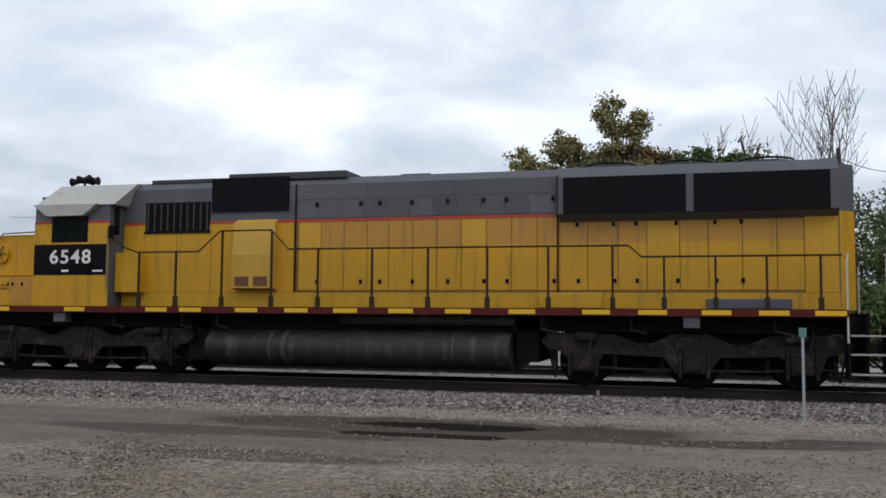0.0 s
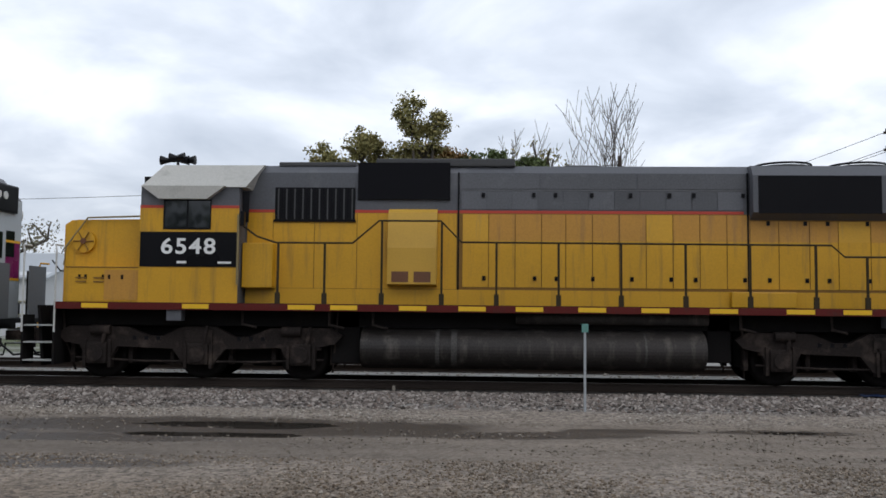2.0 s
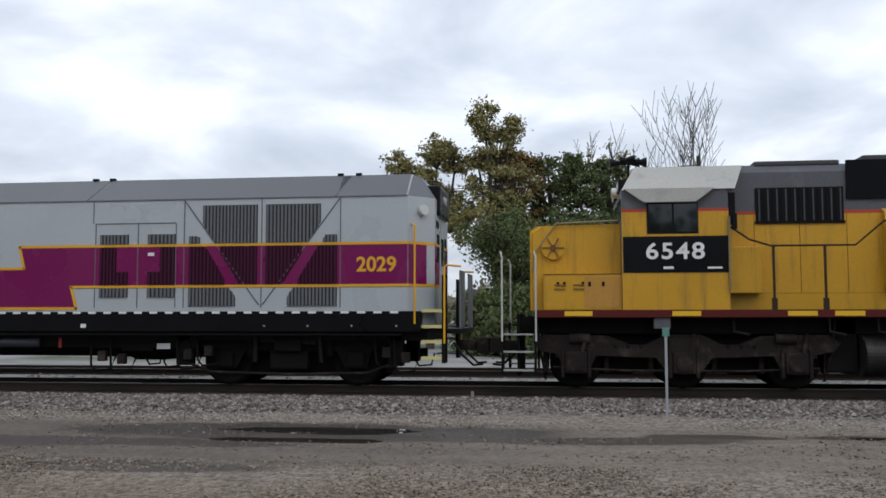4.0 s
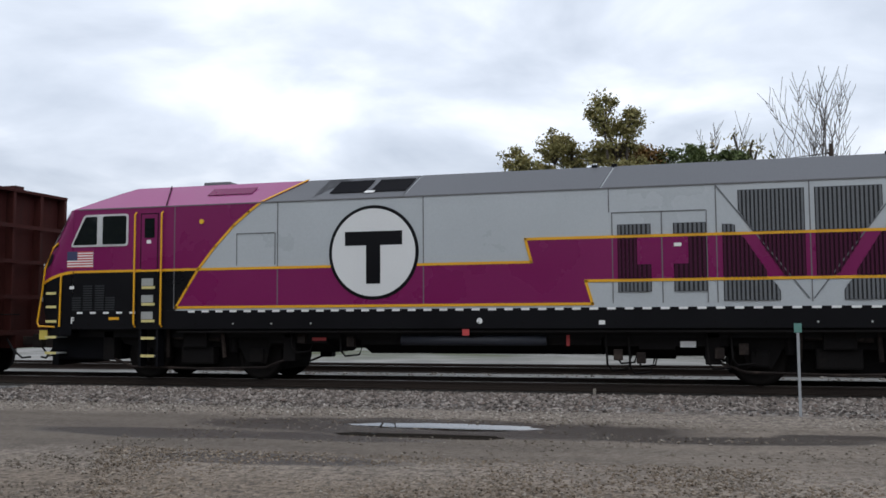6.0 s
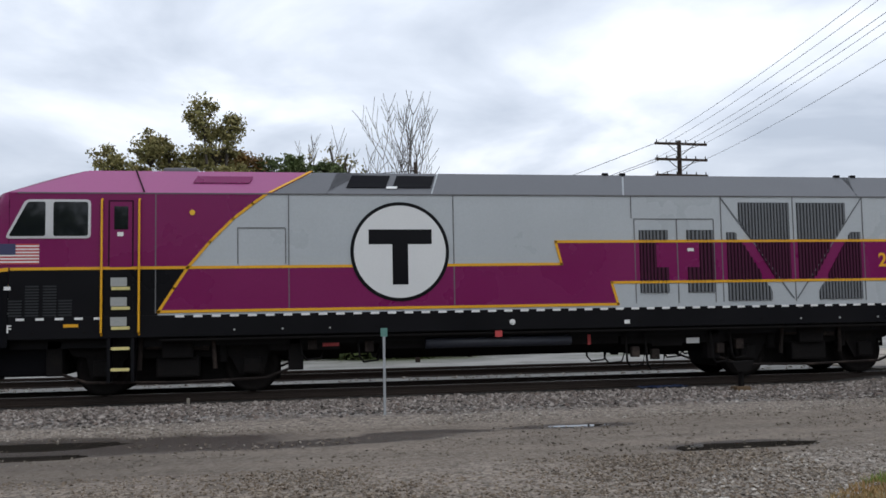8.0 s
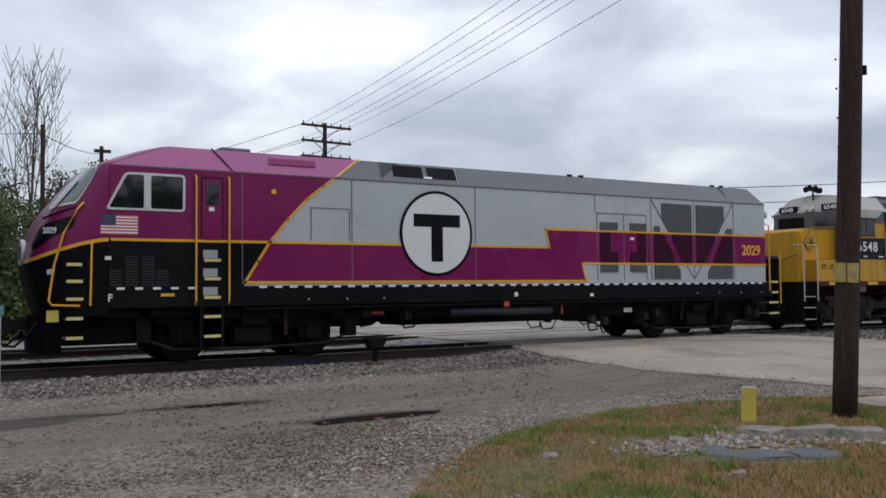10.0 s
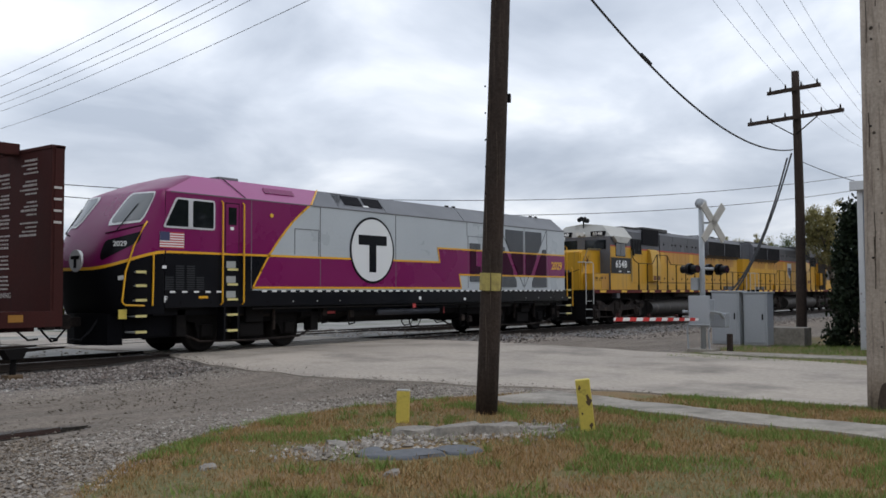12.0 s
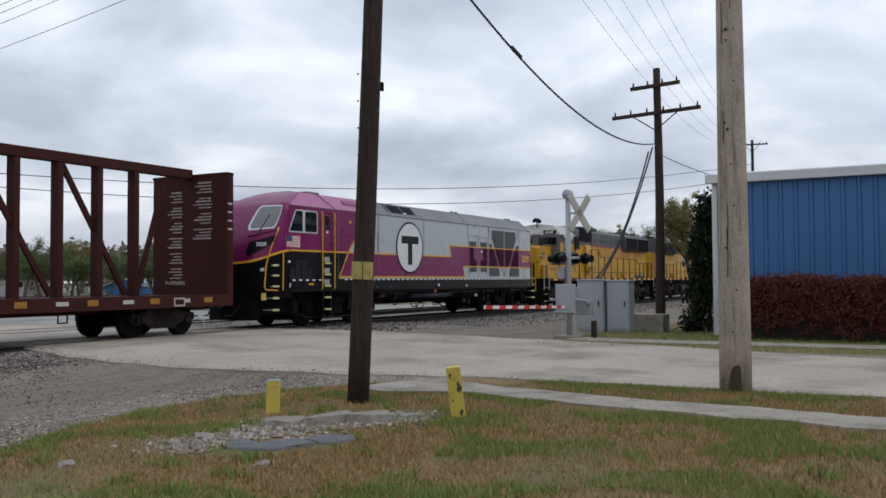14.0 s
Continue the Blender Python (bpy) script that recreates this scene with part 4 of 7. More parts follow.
def purple_locomotive():
    v = thing("passenger_locomotive", pose(PURPLE_X, TRACK_Y, RAIL_Z), "glossy purple, silver and black passenger diesel locomotive with yellow pinstripes", "locomotive")
    HW, XS, XE = 1.55, -9.35, 9.93
    # main carbody and roof
    sec = [(-HW, 1.2), (HW, 1.2), (HW, 3.93), (HW - 0.62, 4.46), (0, 4.52), (-HW + 0.62, 4.46), (-HW, 3.93)]
    part("carbody", prism(bmesh.new(), [(y * 0.998, z) for y, z in sec], "x", -8.0, XE), M["silver"], v)
    bm = bmesh.new()
    prism(bm, [(XE, -HW), (XE, HW), (10.42, 1.05), (10.42, -1.05)], "z", 1.2, 3.93)
    part("rear_end", bm, M["silver"], v)
    bm = bmesh.new()
    lo = [bm.verts.new(p) for p in ((XE, -HW, 3.93), (10.42, -1.05, 3.93), (10.42, 1.05, 3.93), (XE, HW, 3.93))]
    hi = [bm.verts.new(p) for p in ((XE - 0.1, -0.93, 4.46), (10.1, -0.75, 4.42), (10.1, 0.75, 4.42), (XE - 0.1, 0.93, 4.46))]
    bm.faces.new(lo)
    bm.faces.new(hi)
    for i in range(4):
        bm.faces.new((lo[i], lo[(i + 1) % 4], hi[(i + 1) % 4], hi[i]))
    part("rear_roof", bm, M["t_roof"], v)

    def roof_field(name, x0, x1, material, lift=0.012, slant=0.0, label="", slant0=None):
        """A roof panel over both slopes from x0 to x1; slant moves the upper edge back."""
        bm = bmesh.new()
        pts = [(-HW, 3.94), (-HW + 0.62, 4.46), (0, 4.52), (HW - 0.62, 4.46), (HW, 3.94)]
        rows = []
        for base, lean in ((x0, slant if slant0 is None else slant0), (x1, slant)):
            row = []
            for k, (y, z) in enumerate(pts):
                f = (0, 0.8, 1, 0.8, 0)[k]
                row.append(bm.verts.new((base + lean * f, y * 1.003, z + lift)))
            rows.append(row)
        for k in range(4):
            bm.faces.new((rows[0][k], rows[0][k + 1], rows[1][k + 1], rows[1][k]))
        geom = bmesh.ops.extrude_face_region(bm, geom=bm.faces[:])
        bmesh.ops.translate(bm, verts=[q for q in geom["geom"] if isinstance(q, bmesh.types.BMVert)], vec=(0, 0, -0.03))
        return part(name, bm, material, v, label)

    roof_field("cab_roof", -9.33, -4.5, M["maroon_sky_lit"], slant=1.05, slant0=1.62, label="purple cab roof panels")
    for a, b in ((-4.44, -3.4), (-3.36, -1.25), (-1.21, 2.9), (2.94, 8.4), (8.44, 9.9)):
        roof_field("roof_panel", a, b, M["t_roof"], slant=1.05 if a < -4 else 0.3 if b < 9 else 0.0)
    part("roof_vent", boxes((-7.9, -6.6, -0.4, 0.4, 4.5, 4.56), bevel=0.02), M["maroon_sky_lit"], v)
    part("roof_antenna", boxes((-6.7, -6.0, -0.25, 0.25, 4.5, 4.66), bevel=0.04), M["t_roof"], v)
    for s in (-1, 1):
        q = Vector((0, s * 0.62, -0.53)).normalized()

        def slope(name, x0, x1, f0, f1, material, lift, skew=0.25, thick=0.01):
            """A plate on the sloping roof side; f runs from eave to shoulder."""
            nrm = Vector((0, s * 0.53, 0.62)).normalized()
            bm = bmesh.new()
            base = []
            for x, f in ((x0 + skew * f0, f0), (x1 + skew * f0, f0), (x1 + skew * f1, f1), (x0 + skew * f1, f1)):
                base.append(Vector((x, s * (HW - 0.62 * f), 3.95 + 0.53 * f)) + nrm * lift)
            lo = [bm.verts.new(p) for p in base]
            hi = [bm.verts.new(p + nrm * thick) for p in base]
            bm.faces.new(lo)
            bm.faces.new(hi)
            for i in range(4):
                bm.faces.new((lo[i], lo[(i + 1) % 4], hi[(i + 1) % 4], hi[i]))
            return part(name, bm, material, v)
        slope("roof_stripe", -4.53, -4.46, 0.0, 1.0, M["trim_yellow"], 0.014, skew=0.84)
        slope("roof_seam", -6.9, -6.87, 0.0, 1.0, M["maroon_dark"], 0.014, skew=-0.25)
        slope("roof_louvre", -6.1, -5.0, 0.42, 0.72, M["maroon"], 0.014)
        for a in (-3.02, -2.08):
            slope("roof_intake", a, a + 0.8, 0.25, 0.82, M["mesh_black"], 0.014)
        slope("roof_intake_edge", -2.2, -1.98, 0.2, 0.3, M["white"], 0.016)
        for bx in (2.7, 3.1, 8.3, 8.7):
            part("lifting_lug", boxes((bx, bx + 0.12, s * 0.86, s * 0.95, 4.44, 4.52)), M["black"], v)
    # the rounded nose, in slices whose fronts follow the rake of the windscreen
    front = [(1.0, -10.4), (1.2, -10.5), (1.6, -10.62), (2.0, -10.7), (2.4, -10.66), (2.8, -10.5), (3.1, -10.3), (3.5, -9.98), (3.93, -9.62), (4.15, -9.2), (4.35, -8.65), (4.46, -8.25)]
    fz, fx = [a for a, _ in front], [b for _, b in front]

    def nose(th, z, out=0.0):
        c, sn = math.cos(th), math.sin(th)
        hw = HW if z <= 3.93 else HW - 0.62 * min(1, (z - 3.93) / 0.53)
        drop = 0.42 * max(0.0, 1 - abs(z - 2.47) / 1.1)
        xf = float(np.interp(z - drop, fz, fx))
        back = XS + max(0.0, z - 3.93) * 2.42
        x = back - (back - xf) * abs(c) ** 0.85
        y = hw * math.copysign(abs(sn) ** 0.5, sn)
        zz = z - drop * abs(c) ** 1.3
        d = Vector((-abs(c) - 0.001, sn, 0.35 if z > 2.6 else 0)).normalized()
        return Vector((x, y, zz)) + d * out

    def patch(name, t0, t1, z0, z1, material, out, label="", nt=10, nz=5, thick=0.02, smooth=True):
        bm = bmesh.new()
        grid = [[bm.verts.new(nose(radians(t0 + (t1 - t0) * i / nt), z0 + (z1 - z0) * j / nz, out)) for i in range(nt + 1)] for j in range(nz + 1)]
        for r, w in zip(grid, grid[1:]):
            for i in range(nt):
                bm.faces.new((r[i], r[i + 1], w[i + 1], w[i]))
        return part(name, bm, material, v, label, smooth)

    def pane(name, t0, t1, z0, z1, material, out, label="", n=9, lean=0.0):
        """A field with rounded corners on the curved nose; lean lifts the outer end."""
        bm = bmesh.new()
        rows = []
        for j in range(n + 1):
            w = 2.0 * j / n - 1
            half = 1 - 0.13 * abs(w) ** 6
            row = []
            for i in range(13):
                u = (2.0 * i / 12 - 1) * half
                a = (t0 + t1) / 2 + (t1 - t0) / 2 * u
                row.append(bm.verts.new(nose(radians(a), (z0 + z1) / 2 + (z1 - z0) / 2 * w * (1 - 0.25 * (lean > 0) * u) + lean * u, out)))
            rows.append(row)
        for r, w in zip(rows, rows[1:]):
            for i in range(12):
                bm.faces.new((r[i], r[i + 1], w[i + 1], w[i]))
        return part(name, bm, material, v, label, True)

    th = [-90 + 5 * k for k in range(37)]
    for name, zs, mat in (("nose_base", (1.0, 1.2, 1.5, 1.8, 2.1, 2.44), M["black_matt"]), ("nose_stripe", (2.44, 2.51), M["trim_yellow"]), ("nose_shell", (2.51, 2.7, 2.9, 3.1, 3.3, 3.5, 3.7, 3.93, 4.05, 4.2, 4.35, 4.46), M["maroon"])):
        bm = bmesh.new()
        rows = [[bm.verts.new(nose(radians(a), z)) for a in th] for z in zs]
        for r, w in zip(rows, rows[1:]):
            for i in range(len(th) - 1):
                bm.faces.new((r[i], r[i + 1], w[i + 1], w[i]))
        if name == "nose_shell":
            ridge = [bm.verts.new((-8.05, r.co.y * 0.5, 4.53)) for r in rows[-1]]
            for i in range(len(th) - 1):
                bm.faces.new((rows[-1][i], rows[-1][i + 1], ridge[i + 1], ridge[i]))
        part(name, bm, mat, v, smooth=True)
    for s in (-1, 1):
        pane("windscreen_frame", s * 8, s * 59, 3.22, 3.92, M["silver_trim"], 0.012)
        pane("windscreen", s * 10.5, s * 56.5, 3.265, 3.875, M["screen"], 0.022, "raked windscreen with a bright frame")
        pane("headlight_housing", s * 18, s * 64, 2.69, 2.98, M["black"], 0.014, "black headlight recess", lean=0.07)
        part("wiper", tube(bmesh.new(), [nose(radians(s * 28), 3.1, 0.04), nose(radians(s * 34), 3.6, 0.04)], 0.012, 6), M["black"], v)
        patch("ditch_light", s * 40, s * 47, 1.95, 2.08, M["lamp"], 0.03, nt=4, nz=3)
        num = nose(radians(s * 40), 2.83, 0.03)
        if s < 0:
            words("road_number", "2029", 0.16, M["white"], v, Matrix.Translation(num) @ pose(0, 0, 0, 90, 0, -50), bold=0.004)
    c = nose(0, 2.62, 0.02)
    part("front_emblem", rod(bmesh.new(), c + Vector((0.05, 0, 0)), c + Vector((-0.03, 0, 0)), 0.26, n=32), M["emblem"], v, "round white front emblem")
    part("front_emblem_bar", boxes((c.x - 0.045, c.x - 0.03, -0.17, 0.17, c.z + 0.04, c.z + 0.12), (c.x - 0.045, c.x - 0.03, -0.045, 0.045, c.z - 0.17, c.z + 0.04)), M["black"], v)
    part("pilot_plow", prism(bmesh.new(), [(-10.6, -0.2), (-10.6, 0.2), (-10.4, 0.85), (-10.1, 1.0), (-10.1, -1.0), (-10.4, -0.85)], "z", 0.28, 1.02), M["black_matt"], v)

    arc = [(-6.62, 1.62), (-6.33, 2.08), (-6.06, 2.49), (-5.65, 2.98), (-5.2, 3.44), (-4.82, 3.74), (-4.55, 3.935)]
    for s in (-1, 1):
        # paint fields
        plate("cab_panel", [(-9.34, 2.49), (-6.06, 2.49), (-5.65, 2.98), (-5.2, 3.44), (-4.82, 3.74), (-4.55, 3.935), (-9.34, 3.935)], s, HW, M["maroon"], v, 0.006, "purple cab side")
        plate("cab_skirt", [(-9.34, 1.15), (-6.63, 1.15), (-6.63, 1.62), (-6.33, 2.08), (-6.06, 2.49), (-9.34, 2.49)], s, HW, M["black"], v, 0.006)
        plate("purple_band", [(-6.6, 1.63), (2.73, 1.63), (2.6, 2.09), (10.0 - 0.07, 2.09), (9.93, 2.96), (1.39, 2.96), (1.51, 2.49), (-6.06, 2.49), (-6.33, 2.08)], s, HW, M["maroon"], v, 0.006, "stepped purple band along the side")
        # pinstripes
        def stripe(pts, w=0.055):
            for (x0, z0), (x1, z1) in zip(pts, pts[1:]):
                d = Vector((x1 - x0, z1 - z0)).normalized()
                n2 = Vector((-d.y, d.x)) * w / 2
                e = d * w * 0.35
                plate("pinstripe", [(x0 - e.x - n2.x, z0 - e.y - n2.y), (x1 + e.x - n2.x, z1 + e.y - n2.y), (x1 + e.x + n2.x, z1 + e.y + n2.y), (x0 - e.x + n2.x, z0 - e.y + n2.y)], s, HW, M["trim_yellow"], v, 0.012, "yellow pinstripe")
        stripe(arc)
        stripe([(-6.62, 1.63), (2.73, 1.63), (2.6, 2.09), (9.93, 2.09)])
        stripe([(-9.3, 2.48), (1.51, 2.49), (1.39, 2.96), (9.93, 2.96)])
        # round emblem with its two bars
        for name, r, y0, mat in (("emblem_ring", 1.01, 0.016, M["black"]), ("emblem_disc", 0.94, 0.022, M["emblem"])):
            plate(name, [(-1.89 + r * math.cos(a), 2.77 + r * math.sin(a)) for a in np.linspace(0, 2 * math.pi, 64, endpoint=False)], s, HW, mat, v, y0, "large round white emblem with black edge" if r > 1 else "")
        plate("emblem_bar", rect(-2.53, -1.24, 2.92, 3.22), s, HW + 0.022, M["black"], v, 0.004)
        plate("emblem_bar", rect(-2.05, -1.73, 2.1, 2.92), s, HW + 0.022, M["black"], v, 0.004)
        # panel seams
        for x in (-4.13, -0.79, 5.12, 8.51):
            plate("panel_seam", rect(x, x + 0.02, 1.64, 3.92), s, HW, M["seam"], v, 0.0075)
        for x in (-7.0, 3.07):
            plate("panel_seam", rect(x if x > 0 else -6.68, (x if x > 0 else -6.68) + 0.02, 3.45 if x > 0 else 1.6, 3.92), s, HW, M["seam"], v, 0.0075)
        for x0, x1, z0, z1 in ((-5.12, -4.19, 2.55, 3.25), (3.13, 4.94, 1.64, 3.43)):
            for r4 in (rect(x0, x1, z1, z1 + 0.018), rect(x0, x0 + 0.018, z0, z1), rect(x1, x1 + 0.018, z0, z1)):
                plate("door_edge", r4, s, HW, M["seam"], v, 0.0085)
        plate("door_edge", rect(4.09, 4.11, 1.64, 3.43), s, HW, M["seam"], v, 0.0085)
        plate("eave_line", rect(-9.2, XE, 3.925, 3.95), s, HW - 0.005, M["seam"], v, 0.02)
        # louvred grilles, grey outside the band and purple inside it
        def grille(poly, x_min, x_max):
            """Slats over a shade-dark plate; poly(x) gives the lower and upper edge."""
            n = max(3, int((x_max - x_min) / 0.075))
            wd = (x_max - x_min) / n
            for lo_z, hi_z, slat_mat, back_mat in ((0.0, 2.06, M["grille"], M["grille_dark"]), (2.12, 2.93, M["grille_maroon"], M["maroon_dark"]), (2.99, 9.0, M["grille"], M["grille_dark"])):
                cols = []
                for k in range(n + 1):
                    lo, hi = poly(x_min + wd * k)
                    cols.append((x_min + wd * k, max(lo, lo_z), min(hi, hi_z)))
                cols = [c for c in cols if c[2] - c[1] > 0.015]
                if len(cols) < 2:
                    continue
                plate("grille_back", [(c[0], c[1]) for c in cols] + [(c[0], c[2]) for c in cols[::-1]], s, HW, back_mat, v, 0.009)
                joined = bmesh.new()
                for c, e in zip(cols, cols[1:]):
                    m0, m1 = c[0] + wd * 0.22, e[0] - wd * 0.22
                    pts = [(m0, c[1]), (m1, e[1]), (m1, e[2]), (m0, c[2])]
                    if s < 0:
                        plate("slat", pts, s, HW + 0.009, slat_mat, v, 0.02)
                    else:
                        prism(joined, pts, "y", s * (HW + 0.009), s * (HW + 0.029))
                if s > 0:
                    part("slats", joined, slat_mat, v)["kind"] = "stuff"
                else:
                    joined.free()
        grille(lambda x: (1.86, 3.2), 3.24, 3.62)
        grille(lambda x: (1.86, 2.4), 3.62, 3.89)
        grille(lambda x: (2.98, 3.2), 3.62, 3.89)
        grille(lambda x: (1.86, 2.4), 4.32, 4.6)
        grille(lambda x: (2.98, 3.2), 4.32, 4.6)
        grille(lambda x: (1.86, 3.2), 4.6, 4.94)
        grille(lambda x: (2.13 if x > 6.36 else 3.42 - (x - 5.54) * 1.57, 3.8), 5.54, 6.74)
        grille(lambda x: (2.13 if x < 7.28 else 2.13 + (x - 7.28) * 1.57, 3.8), 6.92, 8.1)
        grille(lambda x: (1.67, 3.15 if x < 5.46 else 3.15 - (x - 5.46) * 1.6), 5.24, 6.27)
        grille(lambda x: (1.67, 3.15 if x > 8.2 else 3.15 - (8.2 - x) * 1.6), 7.39, 8.45)
        for p, q2 in (((5.14, 3.9), (6.78, 1.7)), ((8.5, 3.9), (6.86, 1.7))):
            d = (Vector(q2) - Vector(p)).normalized()
            n2 = Vector((-d.y, d.x)) * 0.012
            plate("panel_seam", [(p[0] - n2.x, p[1] - n2.y), (q2[0] - n2.x, q2[1] - n2.y), (q2[0] + n2.x, q2[1] + n2.y), (p[0] + n2.x, p[1] + n2.y)], s, HW, M["grille"], v, 0.0105)
        plate("panel_seam", rect(6.82, 6.84, 1.64, 3.92), s, HW, M["seam"], v, 0.0075)
        plate("notice", rect(4.33, 4.47, 2.74, 2.81), s, HW + 0.008, M["white"], v)
        words("road_number", "2029", 0.42, M["trim_yellow"], v, on_side(9.28, s * (HW + 0.008), 2.51, s), "yellow road number", bold=0.01)
        # sill and its white reflector dashes
        part("side_sill", boxes((-9.3, 10.2, s * 1.2, s * (HW + 0.01), 1.14, 1.56), bevel=0.01), M["black"], v)
        for k in range(47):
            x = -6.3 + 0.345 * k
            part("reflector", boxes((x, x + 0.17, s * (HW + 0.01), s * (HW + 0.018), 1.515, 1.56)), M["white"], v)
        for x in (-9.2, -8.85, -8.5, -8.15, -7.8):
            part("reflector", boxes((x, x + 0.15, s * (HW + 0.01), s * (HW + 0.018), 1.50, 1.545)), M["white"], v)
        # cab door, window, flag and steps
        plate("cab_door", rect(-7.55, -7.08, 2.5, 3.80), s, HW + 0.006, M["maroon_dark"], v, 0.004)
        plate("cab_door_leaf", rect(-7.52, -7.11, 2.5, 3.77), s, HW + 0.006, M["maroon"], v, 0.008)
        plate("door_window", rect(-7.44, -7.18, 3.23, 3.68), s, HW + 0.014, M["window"], v, 0.006)
        plate("notice", rect(-7.38, -7.27, 3.1, 3.18), s, HW + 0.014, M["white"], v)
        plate("door_well", rect(-7.55, -7.08, 1.15, 2.48), s, HW + 0.006, M["black"], v, 0.003)
        for x in (-7.66, -6.97):
            part("grab_rail", tube(bmesh.new(), [(x, s * (HW + 0.01), 3.82), (x, s * (HW + 0.07), 3.78), (x, s * (HW + 0.07), 1.25), (x, s * (HW + 0.01), 1.2)], 0.022), M["trim_yellow"], v, "yellow grab rail")
        for z in (0.55, 0.95, 1.34, 1.72, 2.1):
            part("step", boxes((-7.46, -7.17, s * 1.3, s * (HW + 0.03), z - 0.03, z)), M["step_grey"], v)
            part("step_edge", boxes((-7.48, -7.14, s * (HW + 0.03), s * (HW + 0.04), z - 0.04, z + 0.02)), M["step_yellow"], v)
            if z > 1.2:
                plate("step_riser", rect(-7.5, -7.2, z + 0.03, z + 0.2), s, HW + 0.012, M["step_grey"], v)
        part("step_hanger", boxes((-7.56, -7.5, s * 1.3, s * HW, 0.3, 1.2), (-7.12, -7.06, s * 1.3, s * HW, 0.3, 1.2)), M["black"], v)
        def rounded(pts, r=0.09, n=4):
            out = []
            m = len(pts)
            for i in range(m):
                p0, p1, p2 = Vector(pts[i - 1]), Vector(pts[i]), Vector(pts[(i + 1) % m])
                a = p1 + (p0 - p1).normalized() * r
                b = p1 + (p2 - p1).normalized() * r
                for k in range(n + 1):
                    t = k / n
                    out.append(tuple((1 - t) ** 2 * a + 2 * t * (1 - t) * p1 + t * t * b))
            return out
        plate("window_frame", rounded([(-9.42, 3.06), (-7.87, 3.06), (-7.87, 3.81), (-9.05, 3.81)]), s, HW + 0.006, M["silver_trim"], v, 0.012, "bright cab window frame")
        plate("pane", rounded([(-9.35, 3.105), (-8.69, 3.105), (-8.69, 3.765), (-9.01, 3.765)], 0.05), s, HW + 0.018, M["window"], v, 0.004)
        plate("pane", rounded([(-8.55, 3.105), (-7.92, 3.105), (-7.92, 3.765), (-8.55, 3.765)], 0.05), s, HW + 0.018, M["window"], v, 0.004)
        plate("window_post", rect(-8.69, -8.57, 3.1, 3.77), s, HW + 0.018, M["silver_trim"], v, 0.012)
        plate("flag", rect(-9.5, -8.8, 2.57, 2.96), s, HW + 0.006, M["white"], v, 0.004, "small striped flag")
        for k in range(7):
            plate("flag_stripe", rect(-9.5, -8.8, 2.57 + k * 0.06, 2.57 + k * 0.06 + 0.03), s, HW + 0.01, M["flag_red"], v, 0.002)
        plate("flag_canton", rect(-9.5, -9.22, 2.75, 2.96), s, HW + 0.012, M["flag_blue"], v, 0.002)
        for col, (a, z0, z1) in enumerate(((-9.22, 1.58, 1.94), (-8.92, 1.58, 2.2), (-8.6, 1.58, 2.2), (-8.32, 1.58, 1.94))):
            n = int((z1 - z0) / 0.055)
            bm = bmesh.new()
            for k in range(n):
                box(bm, a - 0.12, a + 0.12, s * (HW + 0.006), s * (HW + 0.022), z0 + k * 0.055, z0 + k * 0.055 + 0.03)
            part("vent_louvre", bm, M["grille_dark"], v, "dark skirt louvre")
        plate("notice", rect(-9.42, -9.3, 2.08, 2.15), s, HW + 0.006, M["white"], v)
        words("letter_mark", "F", 0.2, M["white"], v, on_side(-9.32, s * (HW + 0.014), 1.34, s), bold=0.004)
        plate("notice", rect(-8.35, -8.08, 1.36, 1.42), s, HW + 0.012, M["trim_yellow"], v)
        plate("marker_light", [(-5.98 + 0.055 * math.cos(a), 3.56 + 0.055 * math.sin(a)) for a in np.linspace(0, 6.28, 12, endpoint=False)], s, HW + 0.006, M["reflector"], v, 0.03)
        # nose steps and yellow rails
        for z in (0.6, 0.97, 1.34, 1.68, 2.0):
            part("step", boxes((-10.1, -9.8, s * 1.1, s * 1.5, z - 0.03, z)), M["step_grey"], v)
            part("step_edge", boxes((-10.1, -9.8, s * 1.5, s * 1.512, z - 0.04, z + 0.02)), M["step_yellow"], v)
        part("grab_rail", tube(bmesh.new(), [(-9.62, s * 1.5, 2.45), (-9.66, s * 1.56, 2.38), (-9.68, s * 1.56, 1.2)], 0.022), M["trim_yellow"], v, "yellow grab rail")
        part("grab_rail", tube(bmesh.new(), [nose(radians(s * 66), 3.22, 0.01), nose(radians(s * 64), 3.1, 0.07), nose(radians(s * 58), 2.7, 0.08), (-10.3, s * 1.4, 2.0), (-10.4, s * 1.42, 1.3), (-10.34, s * 1.44, 1.22), (-9.85, s * 1.48, 1.2)], 0.022), M["trim_yellow"], v, "yellow grab rail")
        part("uncoupling_placard", boxes((-10.42, -10.2, s * 1.3, s * 1.315, 0.9, 1.12)), M["bollard"], v, "square yellow placard by the steps")
        # dark tube paints the shade of the crease below the windscreen
        part("brow_line", tube(bmesh.new(), [nose(radians(s * a), 3.06 + 0.0015 * a, 0.01) for a in range(14, 74, 6)], 0.016, 6), M["maroon_dark"], v)
        # rear steps, rails and corner light
        for z in (0.62, 0.95, 1.26, 1.58):
            part("step", boxes((10.2, 10.62, s * 1.0, s * 1.45, z - 0.03, z)), M["step_grey"], v)
            part("step_edge", boxes((10.2, 10.62, s * 1.45, s * 1.462, z - 0.045, z + 0.02)), M["step_yellow"], v)
        part("step_hanger", boxes((10.62, 10.68, s * 1.0, s * 1.46, 0.5, 2.3)), M["dark"], v)
